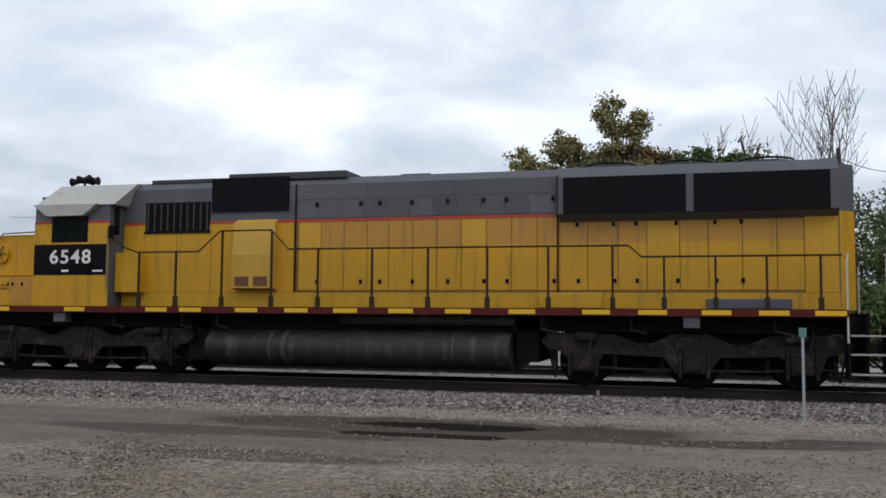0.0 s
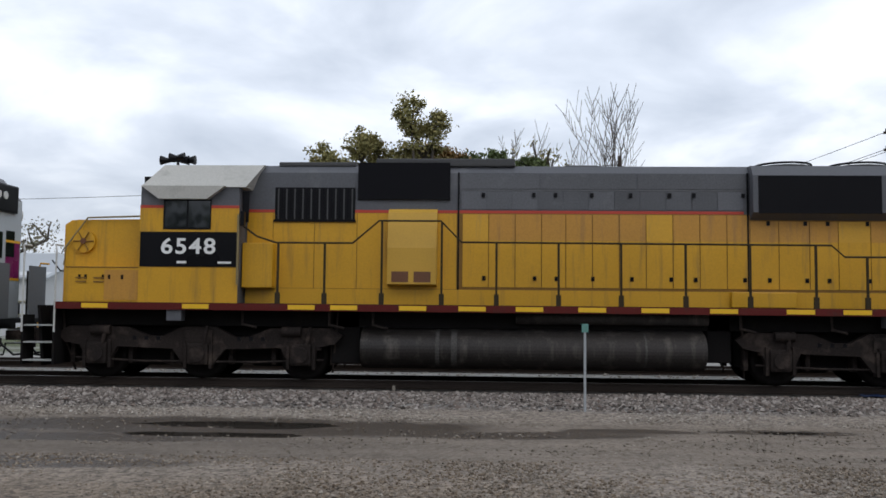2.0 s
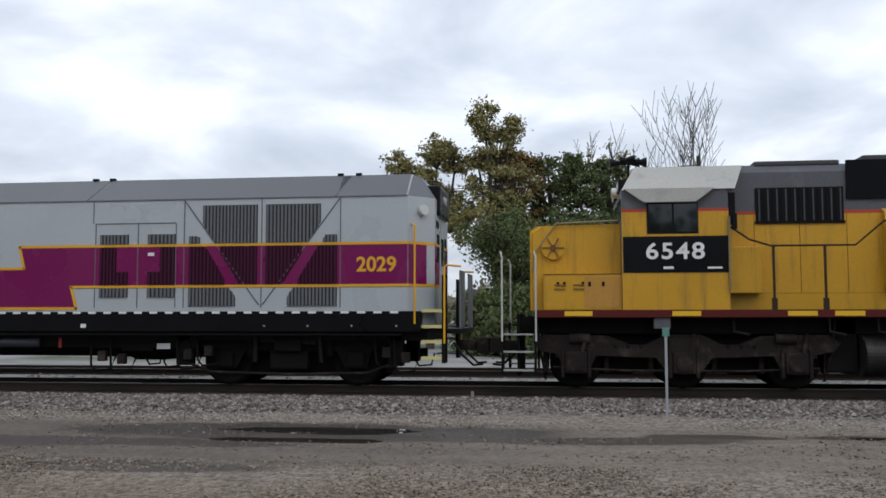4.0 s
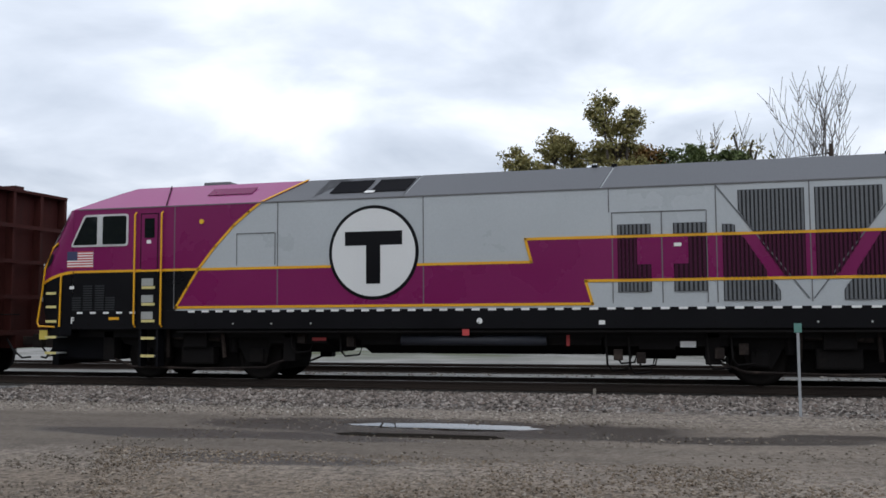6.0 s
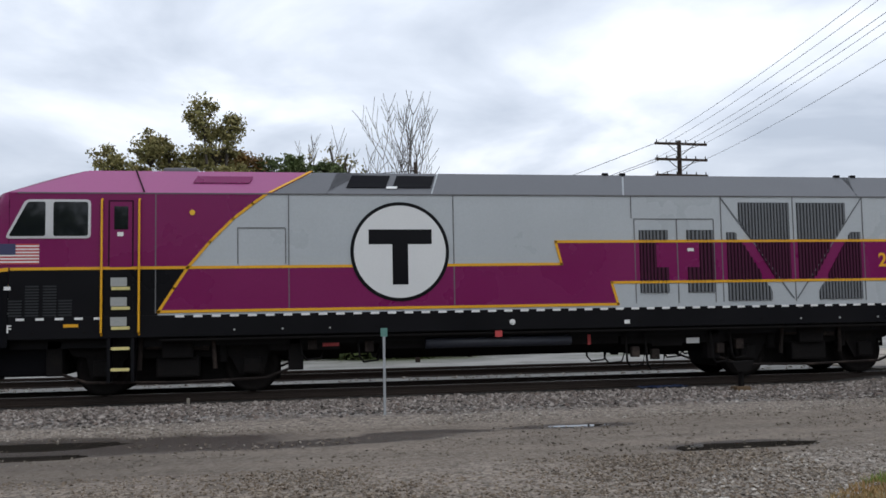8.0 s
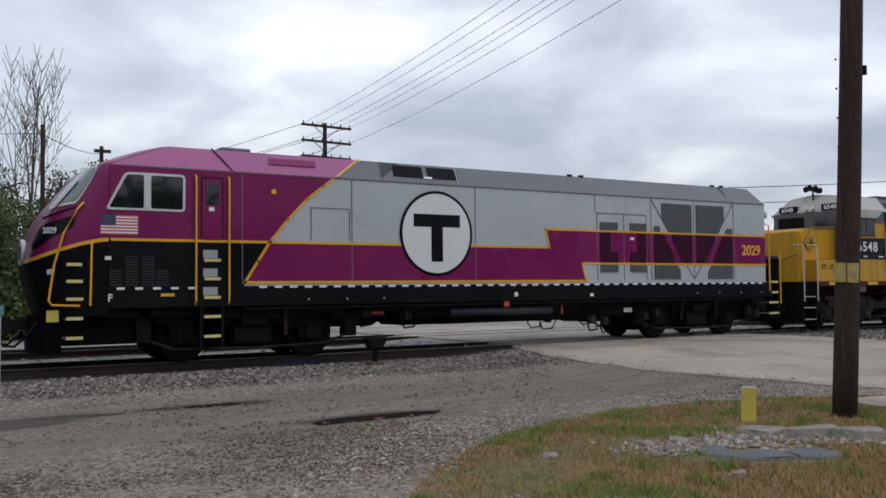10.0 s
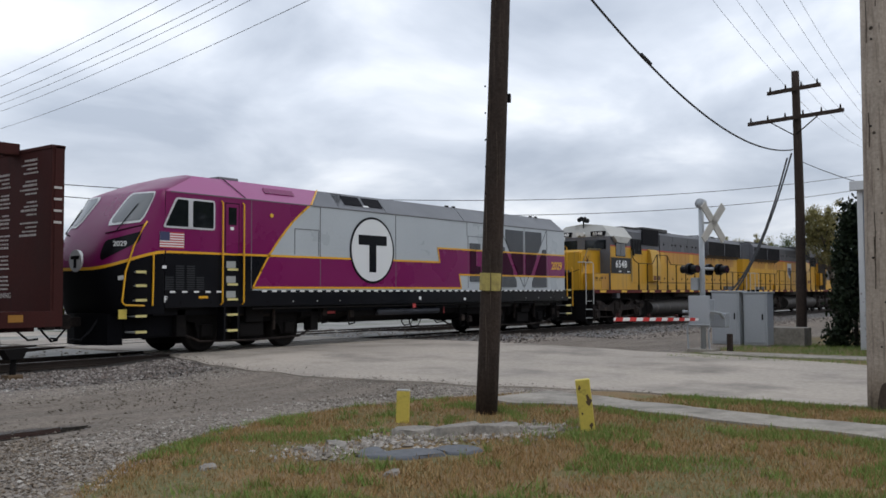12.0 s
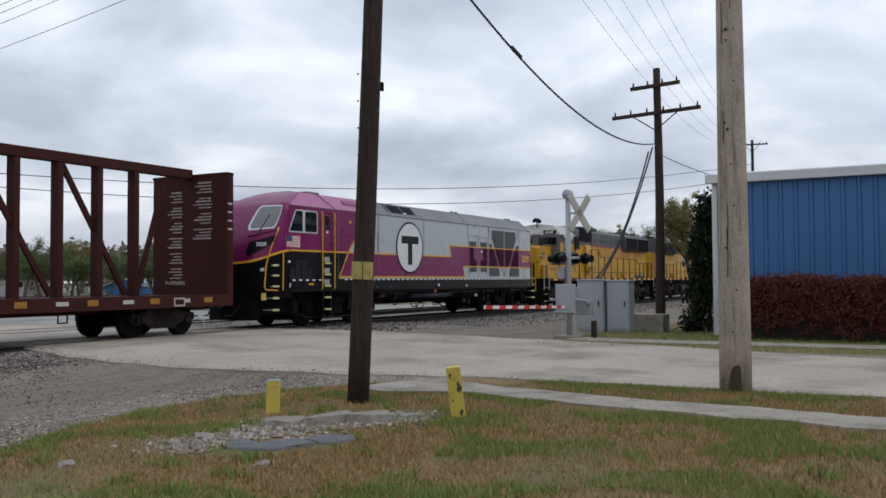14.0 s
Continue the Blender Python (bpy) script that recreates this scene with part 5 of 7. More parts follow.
        part("grab_rail", tube(bmesh.new(), [(10.0, s * 1.5, 3.35), (10.08, s * 1.58, 3.3), (10.08, s * 1.58, 1.3)], 0.022), M["trim_yellow"], v, "yellow grab rail")
        part("grab_rail", tube(bmesh.new(), [(10.68, s * 1.5, 0.9), (10.68, s * 1.5, 2.45), (10.72, s * 1.45, 2.5), (11.0, s * 1.3, 2.48)], 0.022), M["trim_yellow"], v, "yellow grab rail")
        c2 = Vector((10.2, s * 1.32, 3.65))
        part("marker_lamp", rod(bmesh.new(), c2, c2 + Vector((0.06, s * 0.05, 0)), 0.11, n=16), M["lamp"], v)
        part("end_window", boxes((10.421, 10.43, s * 0.3, s * 0.75, 2.6, 3.2)), M["window"], v)
        # underfloor gear
        part("air_reservoir", rod(bmesh.new(), (-1.35, s * 1.25, 0.9), (1.75, s * 1.25, 0.9), 0.115, n=18), M["reservoir"], v, "dark blue-grey air reservoir", True)
        for px, top, low in ((-3.9, 1.12, 0.62), (-2.75, 1.12, 0.55), (2.95, 1.12, 0.3), (3.4, 1.1, 0.24), (4.9, 1.12, 0.34), (5.35, 1.12, 0.42), (9.2, 1.12, 0.4), (9.6, 1.12, 0.3)):
            part("air_pipe", tube(bmesh.new(), [(px, s * 1.3, top), (px + 0.03, s * 1.32, low + 0.12), (px + 0.12, s * 1.28, low), (px + 0.42, s * 1.22, low + 0.03), (px + 0.5, s * 1.15, low + 0.3)], 0.024, 6), M["dark"], v)
            part("valve", boxes((px + 0.15, px + 0.33, s * 1.16, s * 1.3, low + 0.2, low + 0.42), bevel=0.02), M["truck"], v)
        for hx in np.arange(-8.9, 9.9, 0.93):
            part("sill_bolt", rod(bmesh.new(), (hx, s * (HW + 0.01), 1.26), (hx, s * (HW + 0.025), 1.26), 0.022, n=6), M["step_grey"] if int(hx * 10) % 3 == 0 else M["dark"], v)
        part("sill_pipe", rod(bmesh.new(), (-6.6, s * 1.5, 1.08), (9.8, s * 1.5, 1.08), 0.03, n=8), M["dark"], v)
        for x0, x1, z0 in ((-4.5, -3.1, 0.6), (-3.1, -2.3, 0.7), (-2.3, 2.85, 0.58), (2.9, 3.6, 0.56), (3.6, 4.3, 0.5), (4.3, 5.3, 0.56)):
            part("equipment_box", prism(bmesh.new(), [(s * 0.02, 1.14), (s * 1.18, 1.14), (s * 1.18, z0 + 0.22), (s * 0.5, z0), (s * 0.02, z0)], "x", x0, x1), M["dark"], v)
        plate("notice", rect(0.05, 0.2, 1.0, 1.13), s, 1.56, M["flag_red"], v)
        plate("notice", rect(4.4, 4.7, 0.76, 0.88), s, 1.18, M["white"], v)
        plate("notice", rect(-3.45, -3.12, 0.88, 0.95), s, 1.18, M["flag_red"], v)
        plate("notice", rect(2.15, 2.22, 0.78, 1.0), s, 1.2, M["flag_red"], v)
        part("gauge_dial", rod(bmesh.new(), (0.42, s * 1.56, 1.3), (0.42, s * 1.575, 1.3), 0.06, n=16), M["white"], v)
        plate("notice", rect(2.85, 2.97, 1.22, 1.3), s, 1.562, M["white"], v)
        for tx in (-6.29, 7.32):
            prof = [(-2.1, 0.95), (-1.9, 1.05), (1.9, 1.05), (2.1, 0.95), (2.0, 0.8), (1.75, 0.75), (1.65, 0.35), (1.2, 0.35), (1.0, 0.72), (-1.0, 0.72), (-1.2, 0.35), (-1.65, 0.35), (-1.75, 0.75), (-2.0, 0.8)]
            part("side_frame", prism(bmesh.new(), [(tx + a, z) for a, z in prof], "y", s * 0.92, s * 1.02), M["dark"], v, "sooty fabricated truck side frame")
            part("brake_unit", boxes((tx - 0.42, tx + 0.42, s * 0.9, s * 1.16, 0.34, 0.74), bevel=0.05), M["dark"], v)
            part("bolster_end", boxes((tx - 0.3, tx + 0.3, s * 0.95, s * 1.28, 0.72, 1.14), bevel=0.04), M["dark"], v)
            for a in (-2.45, 2.15):
                part("sand_box", boxes((tx + a, tx + a + 0.3, s * 0.9, s * 1.2, 0.42, 1.12), bevel=0.03), M["dark"], v)
            part("brake_pipe", tube(bmesh.new(), [(tx - 2.3, s * 1.14, 0.5), (tx - 1.7, s * 1.16, 0.28), (tx, s * 1.16, 0.24), (tx + 1.7, s * 1.16, 0.28), (tx + 2.3, s * 1.14, 0.5)], 0.03, 6), M["truck"], v)
            for a in (-0.72, 0.72):
                part("vertical_damper", rod(bmesh.new(), (tx + a, s * 1.2, 0.5), (tx + a * 0.95, s * 1.26, 1.15), 0.045), M["truck"], v)
            for a in (-1.43, 1.43):
                bm = boxes((tx + a - 0.18, tx + a + 0.18, s * 0.95, s * 1.1, 0.38, 0.7), bevel=0.04)
                part("journal_box", bm, M["dark"], v)
                part("spring", rod(bmesh.new(), (tx + a * 0.6, s * 1.03, 0.62), (tx + a * 0.6, s * 1.03, 1.05), 0.1, n=12), M["dark"], v)
            part("damper", rod(bmesh.new(), (tx - 0.6, s * 1.15, 0.95), (tx + 0.6, s * 1.15, 0.9), 0.05), M["truck"], v)
    for tx in (-6.29, 7.32):
        for a in (-1.43, 1.43):
            wheelset(v, tx + a, 0.53)
        part("truck_bolster", boxes((tx - 2.0, tx + 2.0, -0.66, 0.66, 0.22, 1.1), bevel=0.05), M["dark"], v)
    part("underframe", boxes((-9.4, 10.3, -1.2, 1.2, 0.95, 1.2)), M["black"], v)
    part("pilot_bracket", boxes((-10.1, -8.45, -1.05, 1.05, 0.42, 1.1), bevel=0.05), M["black_matt"], v)
    part("rear_platform", boxes((10.3, 11.0, -1.3, 1.3, 1.1, 1.2)), M["black"], v)
    part("rear_band", boxes((10.42, 10.428, -1.0, 1.0, 2.09, 2.96)), M["maroon"], v)
    part("rear_band", prism(bmesh.new(), [(9.945, -1.545), (10.425, -1.04), (10.415, -1.03), (9.935, -1.535)], "z", 2.09, 2.96), M["maroon"], v)
    for z in (2.09, 2.96):
        part("rear_stripe", boxes((10.42, 10.432, -1.0, 1.0, z - 0.028, z + 0.028)), M["trim_yellow"], v)
        part("rear_stripe", prism(bmesh.new(), [(9.949, -1.55), (10.429, -1.045), (10.415, -1.03), (9.935, -1.535)], "z", z - 0.028, z + 0.028), M["trim_yellow"], v)
    part("rear_light_housing", boxes((10.0, 10.5, -0.75, 0.75, 3.6, 4.25), bevel=0.05), M["black"], v, "black rear headlight housing")
    for yy in (-0.14, 0.14):
        part("rear_headlight", rod(bmesh.new(), (10.5, yy, 3.98), (10.52, yy, 3.98), 0.09, n=16), M["lamp"], v)
    words("road_number", "2029", 0.22, M["black"], v, pose(10.432, -0.72, 3.4, 90, 0, 90), bold=0.004)
    part("rear_door", boxes((10.42, 10.44, -0.35, 0.35, 1.3, 3.3), bevel=0.01), M["silver"], v)
    part("rear_door_window", boxes((10.44, 10.446, -0.2, 0.2, 2.55, 3.15)), M["window"], v)
    coupler(v, 10.75, 1)
    coupler(v, -10.45, -1)
    # guards take a darker grey in place of the shade at the coupling
    for a, b in ((-1.2, -0.45), (0.45, 1.2)):
        part("gangway_guard", boxes((10.95, 10.99, a, b, 1.2, 2.4)), M["grille"], v)
    return v


M["black_matt"] = surface("matt_black_paint", (0.005, 0.005, 0.0065), 0.75, spec=0.08, var=0.2, bump=0.03)
# sky mirrored in the raked windscreen is put into this pale tint
M["screen"] = glass("windscreen_glass", (0.16, 0.17, 0.175))
# shade behind the slats is put into these two dark backing colours
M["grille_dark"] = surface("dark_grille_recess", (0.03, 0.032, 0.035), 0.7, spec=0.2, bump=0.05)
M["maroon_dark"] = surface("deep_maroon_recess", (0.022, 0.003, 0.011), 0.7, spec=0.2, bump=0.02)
M["step_yellow"] = surface("yellow_step_nosing", (0.62, 0.54, 0.22), 0.5, bump=0.05)
M["reservoir"] = surface("blue_grey_reservoir", (0.035, 0.038, 0.05), 0.4, bump=0.03)
TRAIN.append((purple_locomotive(), PURPLE_X, 0))


def centerbeam_car():
    """Bulkhead flat car with a truss along its middle."""
    v = thing("freight_car", pose(CAR_X, TRACK_Y, RAIL_Z), "empty rust-red bulkhead flat car with a central truss", "freight car")
    H = 11.6
    part("centre_sill", boxes((-H, H, -0.35, 0.35, 0.65, 1.0)), M["rust_red"], v)
    part("deck", boxes((-H, H, -1.45, 1.45, 0.98, 1.1), bevel=0.01), M["rust_red"], v)
    for s in (-1, 1):
        part("side_sill", boxes((-H, H, s * 1.42, s * 1.5, 0.78, 1.12), bevel=0.01), M["rust_red"], v)
        for k in range(12):
            x = H - 1.2 - k * 2.0
            part("reflector", boxes((x, x + 0.32, s * 1.5, s * 1.508, 0.9, 1.05)), M["reflector_amber"], v)
            part("stencil_bar", boxes((x - 0.9, x - 0.55, s * 1.5, s * 1.506, 0.92, 1.02)), M["stencil"], v)
        part("ladder_stile", boxes((H - 3.75, H - 3.72, s * 1.42, s * 1.45, 0.35, 0.8), (H - 3.45, H - 3.42, s * 1.42, s * 1.45, 0.35, 0.8), (H - 3.75, H - 3.42, s * 1.42, s * 1.45, 0.35, 0.39)), M["dark"], v)
        part("placard", boxes((H - 2.35, H - 1.95, s * 1.5, s * 1.51, 0.82, 1.05)), M["stencil"], v)
        part("placard_face", boxes((H - 2.31, H - 1.99, s * 1.51, s * 1.514, 0.86, 1.01)), M["rust_red"], v)
    for d in (-1, 1):
        # bulkhead: posts, sheets and a capping angle
        x0, x1 = sorted((d * H, d * (H - 0.28)))
        xa, xb = sorted((d * (H - 0.28), d * (H - 0.22)))
        part("bulkhead_sheet", boxes((xa, xb, -1.48, 1.48, 1.1, 4.62)), M["rust_red"], v)
        x0, x1 = sorted((d * H, d * (H - 0.22)))
        for y in (-1.45, -0.5, 0.5, 1.45):
            part("bulkhead_post", boxes((x0, x1, y - 0.05, y + 0.05, 1.1, 4.68), bevel=0.01), M["rust_red"], v)
        part("bulkhead_cap", boxes((min(x0, xa) - 0.02, max(x1, xb) + 0.02, -1.5, 1.5, 4.62, 4.70), bevel=0.01), M["rust_red"], v)
        for z in (1.9, 2.8, 3.7):
            part("bulkhead_rib", boxes((d * H, d * (H + 0.04), -1.4, 1.4, z, z + 0.1)), M["rust_red"], v)
        part("end_rail", tube(bmesh.new(), [(d * (H + 0.1), -1.3, 1.0), (d * (H + 0.12), -1.3, 1.5), (d * (H + 0.12), -0.4, 1.5)], 0.018, 6), M["dark"], v)
        coupler(v, d * (H - 0.1), d)
        # stencilled notices on the inner face
        for y0, top, n, w in ((0.55, 4.25, 30, 0.6), (-0.55, 4.5, 20, 0.75)):
            runs = bmesh.new()
            for k in range(n):
                if (k * 7) % 5 == 0:
                    continue
                ww = w * (0.6 + 0.4 * ((k * 37) % 11) / 10)
                fx0, fx1 = sorted((d * (H - 0.28), d * (H - 0.286)))
                pen, last = y0 - w / 2 + (0.05 if k % 4 else 0.0), y0 - w / 2 + ww
                step_k = k
                while pen < last:
                    wl = 0.035 + 0.05 * ((step_k * 29) % 7) / 6
                    for g in np.arange(pen, min(pen + wl, last), 0.024):
                        box(runs, fx0, fx1, g, g + 0.016, top - k * 0.092, top - k * 0.092 + (0.05 if k % 6 == 1 else 0.036))
                    pen += wl + 0.03
                    step_k += 1
            part("stencil_text", runs, M["stencil"], v, "faded white stencilled notice")["kind"] = "stuff"
        if d > 0:
            words("stencil_word", "WARNING", 0.17, M["stencil"], v, pose(H - 0.288, 0.55, 1.45, 90, 0, -90), depth=0.002)
        for k in range(4):
            part("stencil_bar", boxes((d * (H - 0.24), d * (H - 0.06), -1.508, -1.5, 3.75 - k * 0.25, 3.8 - k * 0.25)), M["stencil"], v)
        # trucks
        tx = d * (H - 2.32)
        for a in (-0.89, 0.89):
            wheelset(v, tx + a, 0.42)
        for s in (-1, 1):
            prof = [(-1.15, 0.62), (-0.7, 0.68), (-0.35, 0.78), (0.35, 0.78), (0.7, 0.68), (1.15, 0.62), (1.15, 0.42), (0.7, 0.4), (0.4, 0.22), (-0.4, 0.22), (-0.7, 0.4), (-1.15, 0.42)]
            part("side_frame", prism(bmesh.new(), [(tx + a, z) for a, z in prof], "y", s * 0.92, s * 1.08), M["truck"], v)
            for a in (-0.89, 0.89):
                part("bearing_cap", rod(bmesh.new(), (tx + a, s * 1.0, 0.45), (tx + a, s * 1.14, 0.45), 0.11, n=14), M["truck"], v)
            for a in (-0.15, 0.0, 0.15):
                part("spring", rod(bmesh.new(), (tx + a, s * 1.0, 0.3), (tx + a, s * 1.0, 0.62), 0.06), M["truck"], v)
        part("truck_bolster", boxes((tx - 0.25, tx + 0.25, -1.0, 1.0, 0.45, 0.72)), M["dark"], v)
    # truss
    part("top_chord", boxes((-H + 0.29, H - 0.29, -0.16, 0.16, 4.58, 4.84), bevel=0.015), M["rust_red"], v, "long top chord of the truss")
    x = H - 2.42
    k = 0
    while x > -H + 0.6:
        part("truss_post", boxes((x - 0.09, x + 0.09, -0.14, 0.14, 1.1, 4.6), bevel=0.01), M["rust_red"], v)
        k += 1
        x -= 1.25
    spans = [(H - 1.3, 4.5, H - 2.36, 1.15)] + [(H - 4.75 - 2.5 * k, 4.55, H - 2.65 - 2.5 * k, 1.15) for k in range(4)] + [(-H + 4.75 + 2.5 * k, 4.55, -H + 2.65 + 2.5 * k, 1.15) for k in range(3)]
    for k, (xa, za, xb, zb) in enumerate(spans):
        p, q = Vector((xa, za)), Vector((xb, zb))
        n2 = Vector((-(q - p).y, (q - p).x)).normalized() * 0.07
        yy = 0.05 if k % 2 else -0.05
        part("truss_diagonal", prism(bmesh.new(), [tuple(p - n2), tuple(q - n2), tuple(q + n2), tuple(p + n2)], "y", yy - 0.045, yy + 0.045), M["rust_red"], v)
    return v


M["reflector_amber"] = surface("amber_reflector", (0.33, 0.15, 0.02), 0.4, bump=0)
M["stencil"] = surface("faded_white_stencil", (0.5, 0.46, 0.43), 0.7, var=0.2, bump=0)
TRAIN.append((centerbeam_car(), CAR_X, 0))


# ---- loose stone, puddles and grass ----
def island_material(name, ramp, rough=0.9):
    """Each loose piece takes its own tone."""
    m = bpy.data.materials.new(name)
    m.use_nodes = True
    nt = m.node_tree
    b = nt.nodes["Principled BSDF"]
    geo, cr, tx, mx = (nt.nodes.new(k) for k in ("ShaderNodeNewGeometry", "ShaderNodeValToRGB", "ShaderNodeTexNoise", "ShaderNodeMix"))
    e = cr.color_ramp.elements
    e[0].color, e[1].color = (*ramp[0], 1), (*ramp[-1], 1)
    for k, c in enumerate(ramp[1:-1]):
        e.new((k + 1) / (len(ramp) - 1)).color = (*c, 1)
    tx.inputs["Scale"].default_value = 35
    mx.data_type, mx.blend_type = "RGBA", "MULTIPLY"
    mx.inputs[0].default_value = 0.3
    nt.links.new(geo.outputs["Random Per Island"], cr.inputs[0])
    nt.links.new(geo.outputs["Position"], tx.inputs["Vector"])
    nt.links.new(cr.outputs[0], mx.inputs[6])
    nt.links.new(tx.outputs[0], mx.inputs[7])
    nt.links.new(mx.outputs[2], b.inputs["Base Color"])
    b.inputs["Roughness"].default_value = rough
    b.inputs["Specular IOR Level"].default_value = 0.25
    return m


M["ballast"] = island_material("grey_ballast_stones", [(0.045, 0.037, 0.033), (0.23, 0.20, 0.178), (0.112, 0.09, 0.079), (0.42, 0.378, 0.342), (0.165, 0.123, 0.102)])
M["chips"] = island_material("pale_gravel_chips", [(0.13, 0.11, 0.092), (0.42, 0.38, 0.335), (0.25, 0.212, 0.175), (0.58, 0.535, 0.48)])
M["lot_chips"] = island_material("dull_lot_gravel", [(0.075, 0.06, 0.047), (0.26, 0.222, 0.18), (0.15, 0.122, 0.096), (0.38, 0.34, 0.29)])
M["brown_chips"] = island_material("brown_lot_pebbles", [(0.06, 0.043, 0.03), (0.24, 0.185, 0.135), (0.13, 0.097, 0.07), (0.40, 0.335, 0.265), (0.17, 0.125, 0.088)])
M["grass"] = island_material("mixed_dry_and_green_grass", [(0.40, 0.26, 0.115), (0.52, 0.36, 0.18), (0.32, 0.19, 0.08), (0.25, 0.19, 0.07), (0.44, 0.25, 0.11), (0.20, 0.18, 0.06)])
M["grass_green"] = island_material("fresh_green_tufts", [(0.15, 0.23, 0.05), (0.24, 0.33, 0.085), (0.19, 0.24, 0.06)])


def scatter(name, count, spot, size, material, label, category, flat=0.65):
    """Many small angular stones, joined; spot() gives places on the ground."""
    rng = np.random.default_rng(len(name) + count)
    base = np.array([(1, 0, 0), (-1, 0, 0), (0, 1, 0), (0, -1, 0), (0, 0, 1), (0, 0, -1)], float)
    tri = np.array([(0, 2, 4), (2, 1, 4), (1, 3, 4), (3, 0, 4), (2, 0, 5), (1, 2, 5), (3, 1, 5), (0, 3, 5)])
    verts, faces, k = [], [], 0
    while k < count:
        p = spot(rng)
        if p is None:
            continue
        r = size[0] + (size[1] - size[0]) * rng.random() ** 2
        a = rng.random() * 6.283
        c, s = math.cos(a), math.sin(a)
        v = base * rng.uniform(0.6, 1.15, (6, 1)) * r * np.array((1.2, 0.9, flat))
        v = v + rng.normal(0, 0.18 * r, (6, 3))
        v = np.stack((v[:, 0] * c - v[:, 1] * s + p[0], v[:, 0] * s + v[:, 1] * c + p[1], v[:, 2] + p[2] + r * 0.25), 1)
        verts.append(v)
        faces.append(tri + 6 * k)
        k += 1
    me = bpy.data.meshes.new(name)
    me.from_pydata(np.concatenate(verts).tolist(), [], np.concatenate(faces).tolist())
    me.materials.append(material)
    return tagged(new(name, me), label, category, kind="stuff")


def on_road(x, y):
    a, b = road_edge(y)
    return a - 0.1 < x < b + 0.1 and y < 30


def spot_ballast(rng):
    x, y = rng.uniform(-15, 14.2), 15.9 + 2.45 * rng.random() ** 0.8
    if on_road(x, y) or (y < 16.6 and rng.random() < 0.5):
        return None
    return x, y, ground_z(x, y)


def spot_between(rng):
    x, y = rng.uniform(-15, 60), rng.uniform(19.2, 28.0)
    if 13.8 < x < 23 or abs(abs(y - TRACK_Y) - 0.75) < 0.08 or abs(abs(y - TRACK2_Y) - 0.75) < 0.08:
        return None
    return x, y, ground_z(x, y)


def spot_far_ballast(rng):
    x, y = rng.uniform(22.8, 62), rng.uniform(14.5, 19.0)
    return x, y, ground_z(x, y)


def spot_toe(rng):
    x, y = rng.uniform(-15, 15), rng.normal(15.6, 0.5)
    return (x, y, ground_z(x, y)) if not on_road(x, y) and 14.4 < y < 17 else None


def spot_lot(rng):
    x, y = rng.uniform(-8, 13.5), 5.5 + 9.5 * rng.random() ** 1.5
    if in_grass(x, y) or on_road(x, y):
        return None
    if noise.noise(Vector((x * 0.5, y * 1.2, 4))) < -0.15 or (10.6 < y < 14.4 and rng.random() < 0.6):
        return None
    return x, y, ground_z(x, y)


def spot_patch(rng):
    for _ in range(1):
        cx, cy, r = ((3.9, 5.2, 0.9), (7.0, 6.8, 0.6), (8.0, 6.6, 0.8), (9.4, 5.8, 0.6), (8.9, 6.2, 0.7), (3.2, 3.9, 0.7))[rng.integers(6)]
        x, y = cx + rng.normal(0, r * 0.5), cy + rng.normal(0, r * 0.4)
    return x, y, ground_z(x, y)


def spot_edge(rng):
    x, y = rng.uniform(3, 13.5), rng.uniform(6.5, 11.5)
    e = ((x - 9.2) / 7.6) ** 2 + (y / 9.35) ** 2
    return (x, y, ground_z(x, y)) if 0.95 < e < 1.35 and not on_road(x, y) else None


scatter("ballast_stones", 26000, spot_ballast, (0.026, 0.062), M["ballast"], "grey crushed ballast stones beside the rail", "ballast")
scatter("ballast_stones", 7000, spot_between, (0.03, 0.06), M["chips"], "pale crushed stone between and behind the tracks", "ballast")
scatter("ballast_stones", 3500, spot_far_ballast, (0.03, 0.06), M["ballast"], "grey ballast stones beyond the road", "ballast")
scatter("gravel_chips", 8000, spot_toe, (0.012, 0.035), M["chips"], "pale gravel chips at the foot of the ballast", "gravel")
def spot_near(rng):
    x, y = rng.uniform(-8, 6), 5.0 + 5.8 * rng.random() ** 1.3
    return None if in_grass(x, y) or abs(x) > 0.66 * y + 0.6 else (x, y, ground_z(x, y))


scatter("gravel_chips", 26000, spot_near, (0.010, 0.026), M["brown_chips"], "brown and pale pebbles scattered over the lot", "gravel")
scatter("gravel_chips", 17000, spot_lot, (0.010, 0.030), M["lot_chips"], "loose gravel on the lot", "gravel")
scatter("gravel_chips", 4200, spot_patch, (0.012, 0.045), M["chips"], "pale rubble showing through the grass", "gravel")
def spot_kerb(rng):
    y = rng.uniform(6, 18.3)
    x = road_edge(y)[0] + rng.normal(-0.3, 0.3)
    return x, y, ground_z(x, y) + (ROAD_LIFT if x > road_edge(y)[0] else 0)


scatter("gravel_chips", 3500, spot_kerb, (0.008, 0.022), M["chips"], "loose gravel spilling over the edge of the road", "gravel")
scatter("gravel_chips", 5000, spot_edge, (0.012, 0.035), M["chips"], "gravel along the edge of the grass", "gravel")


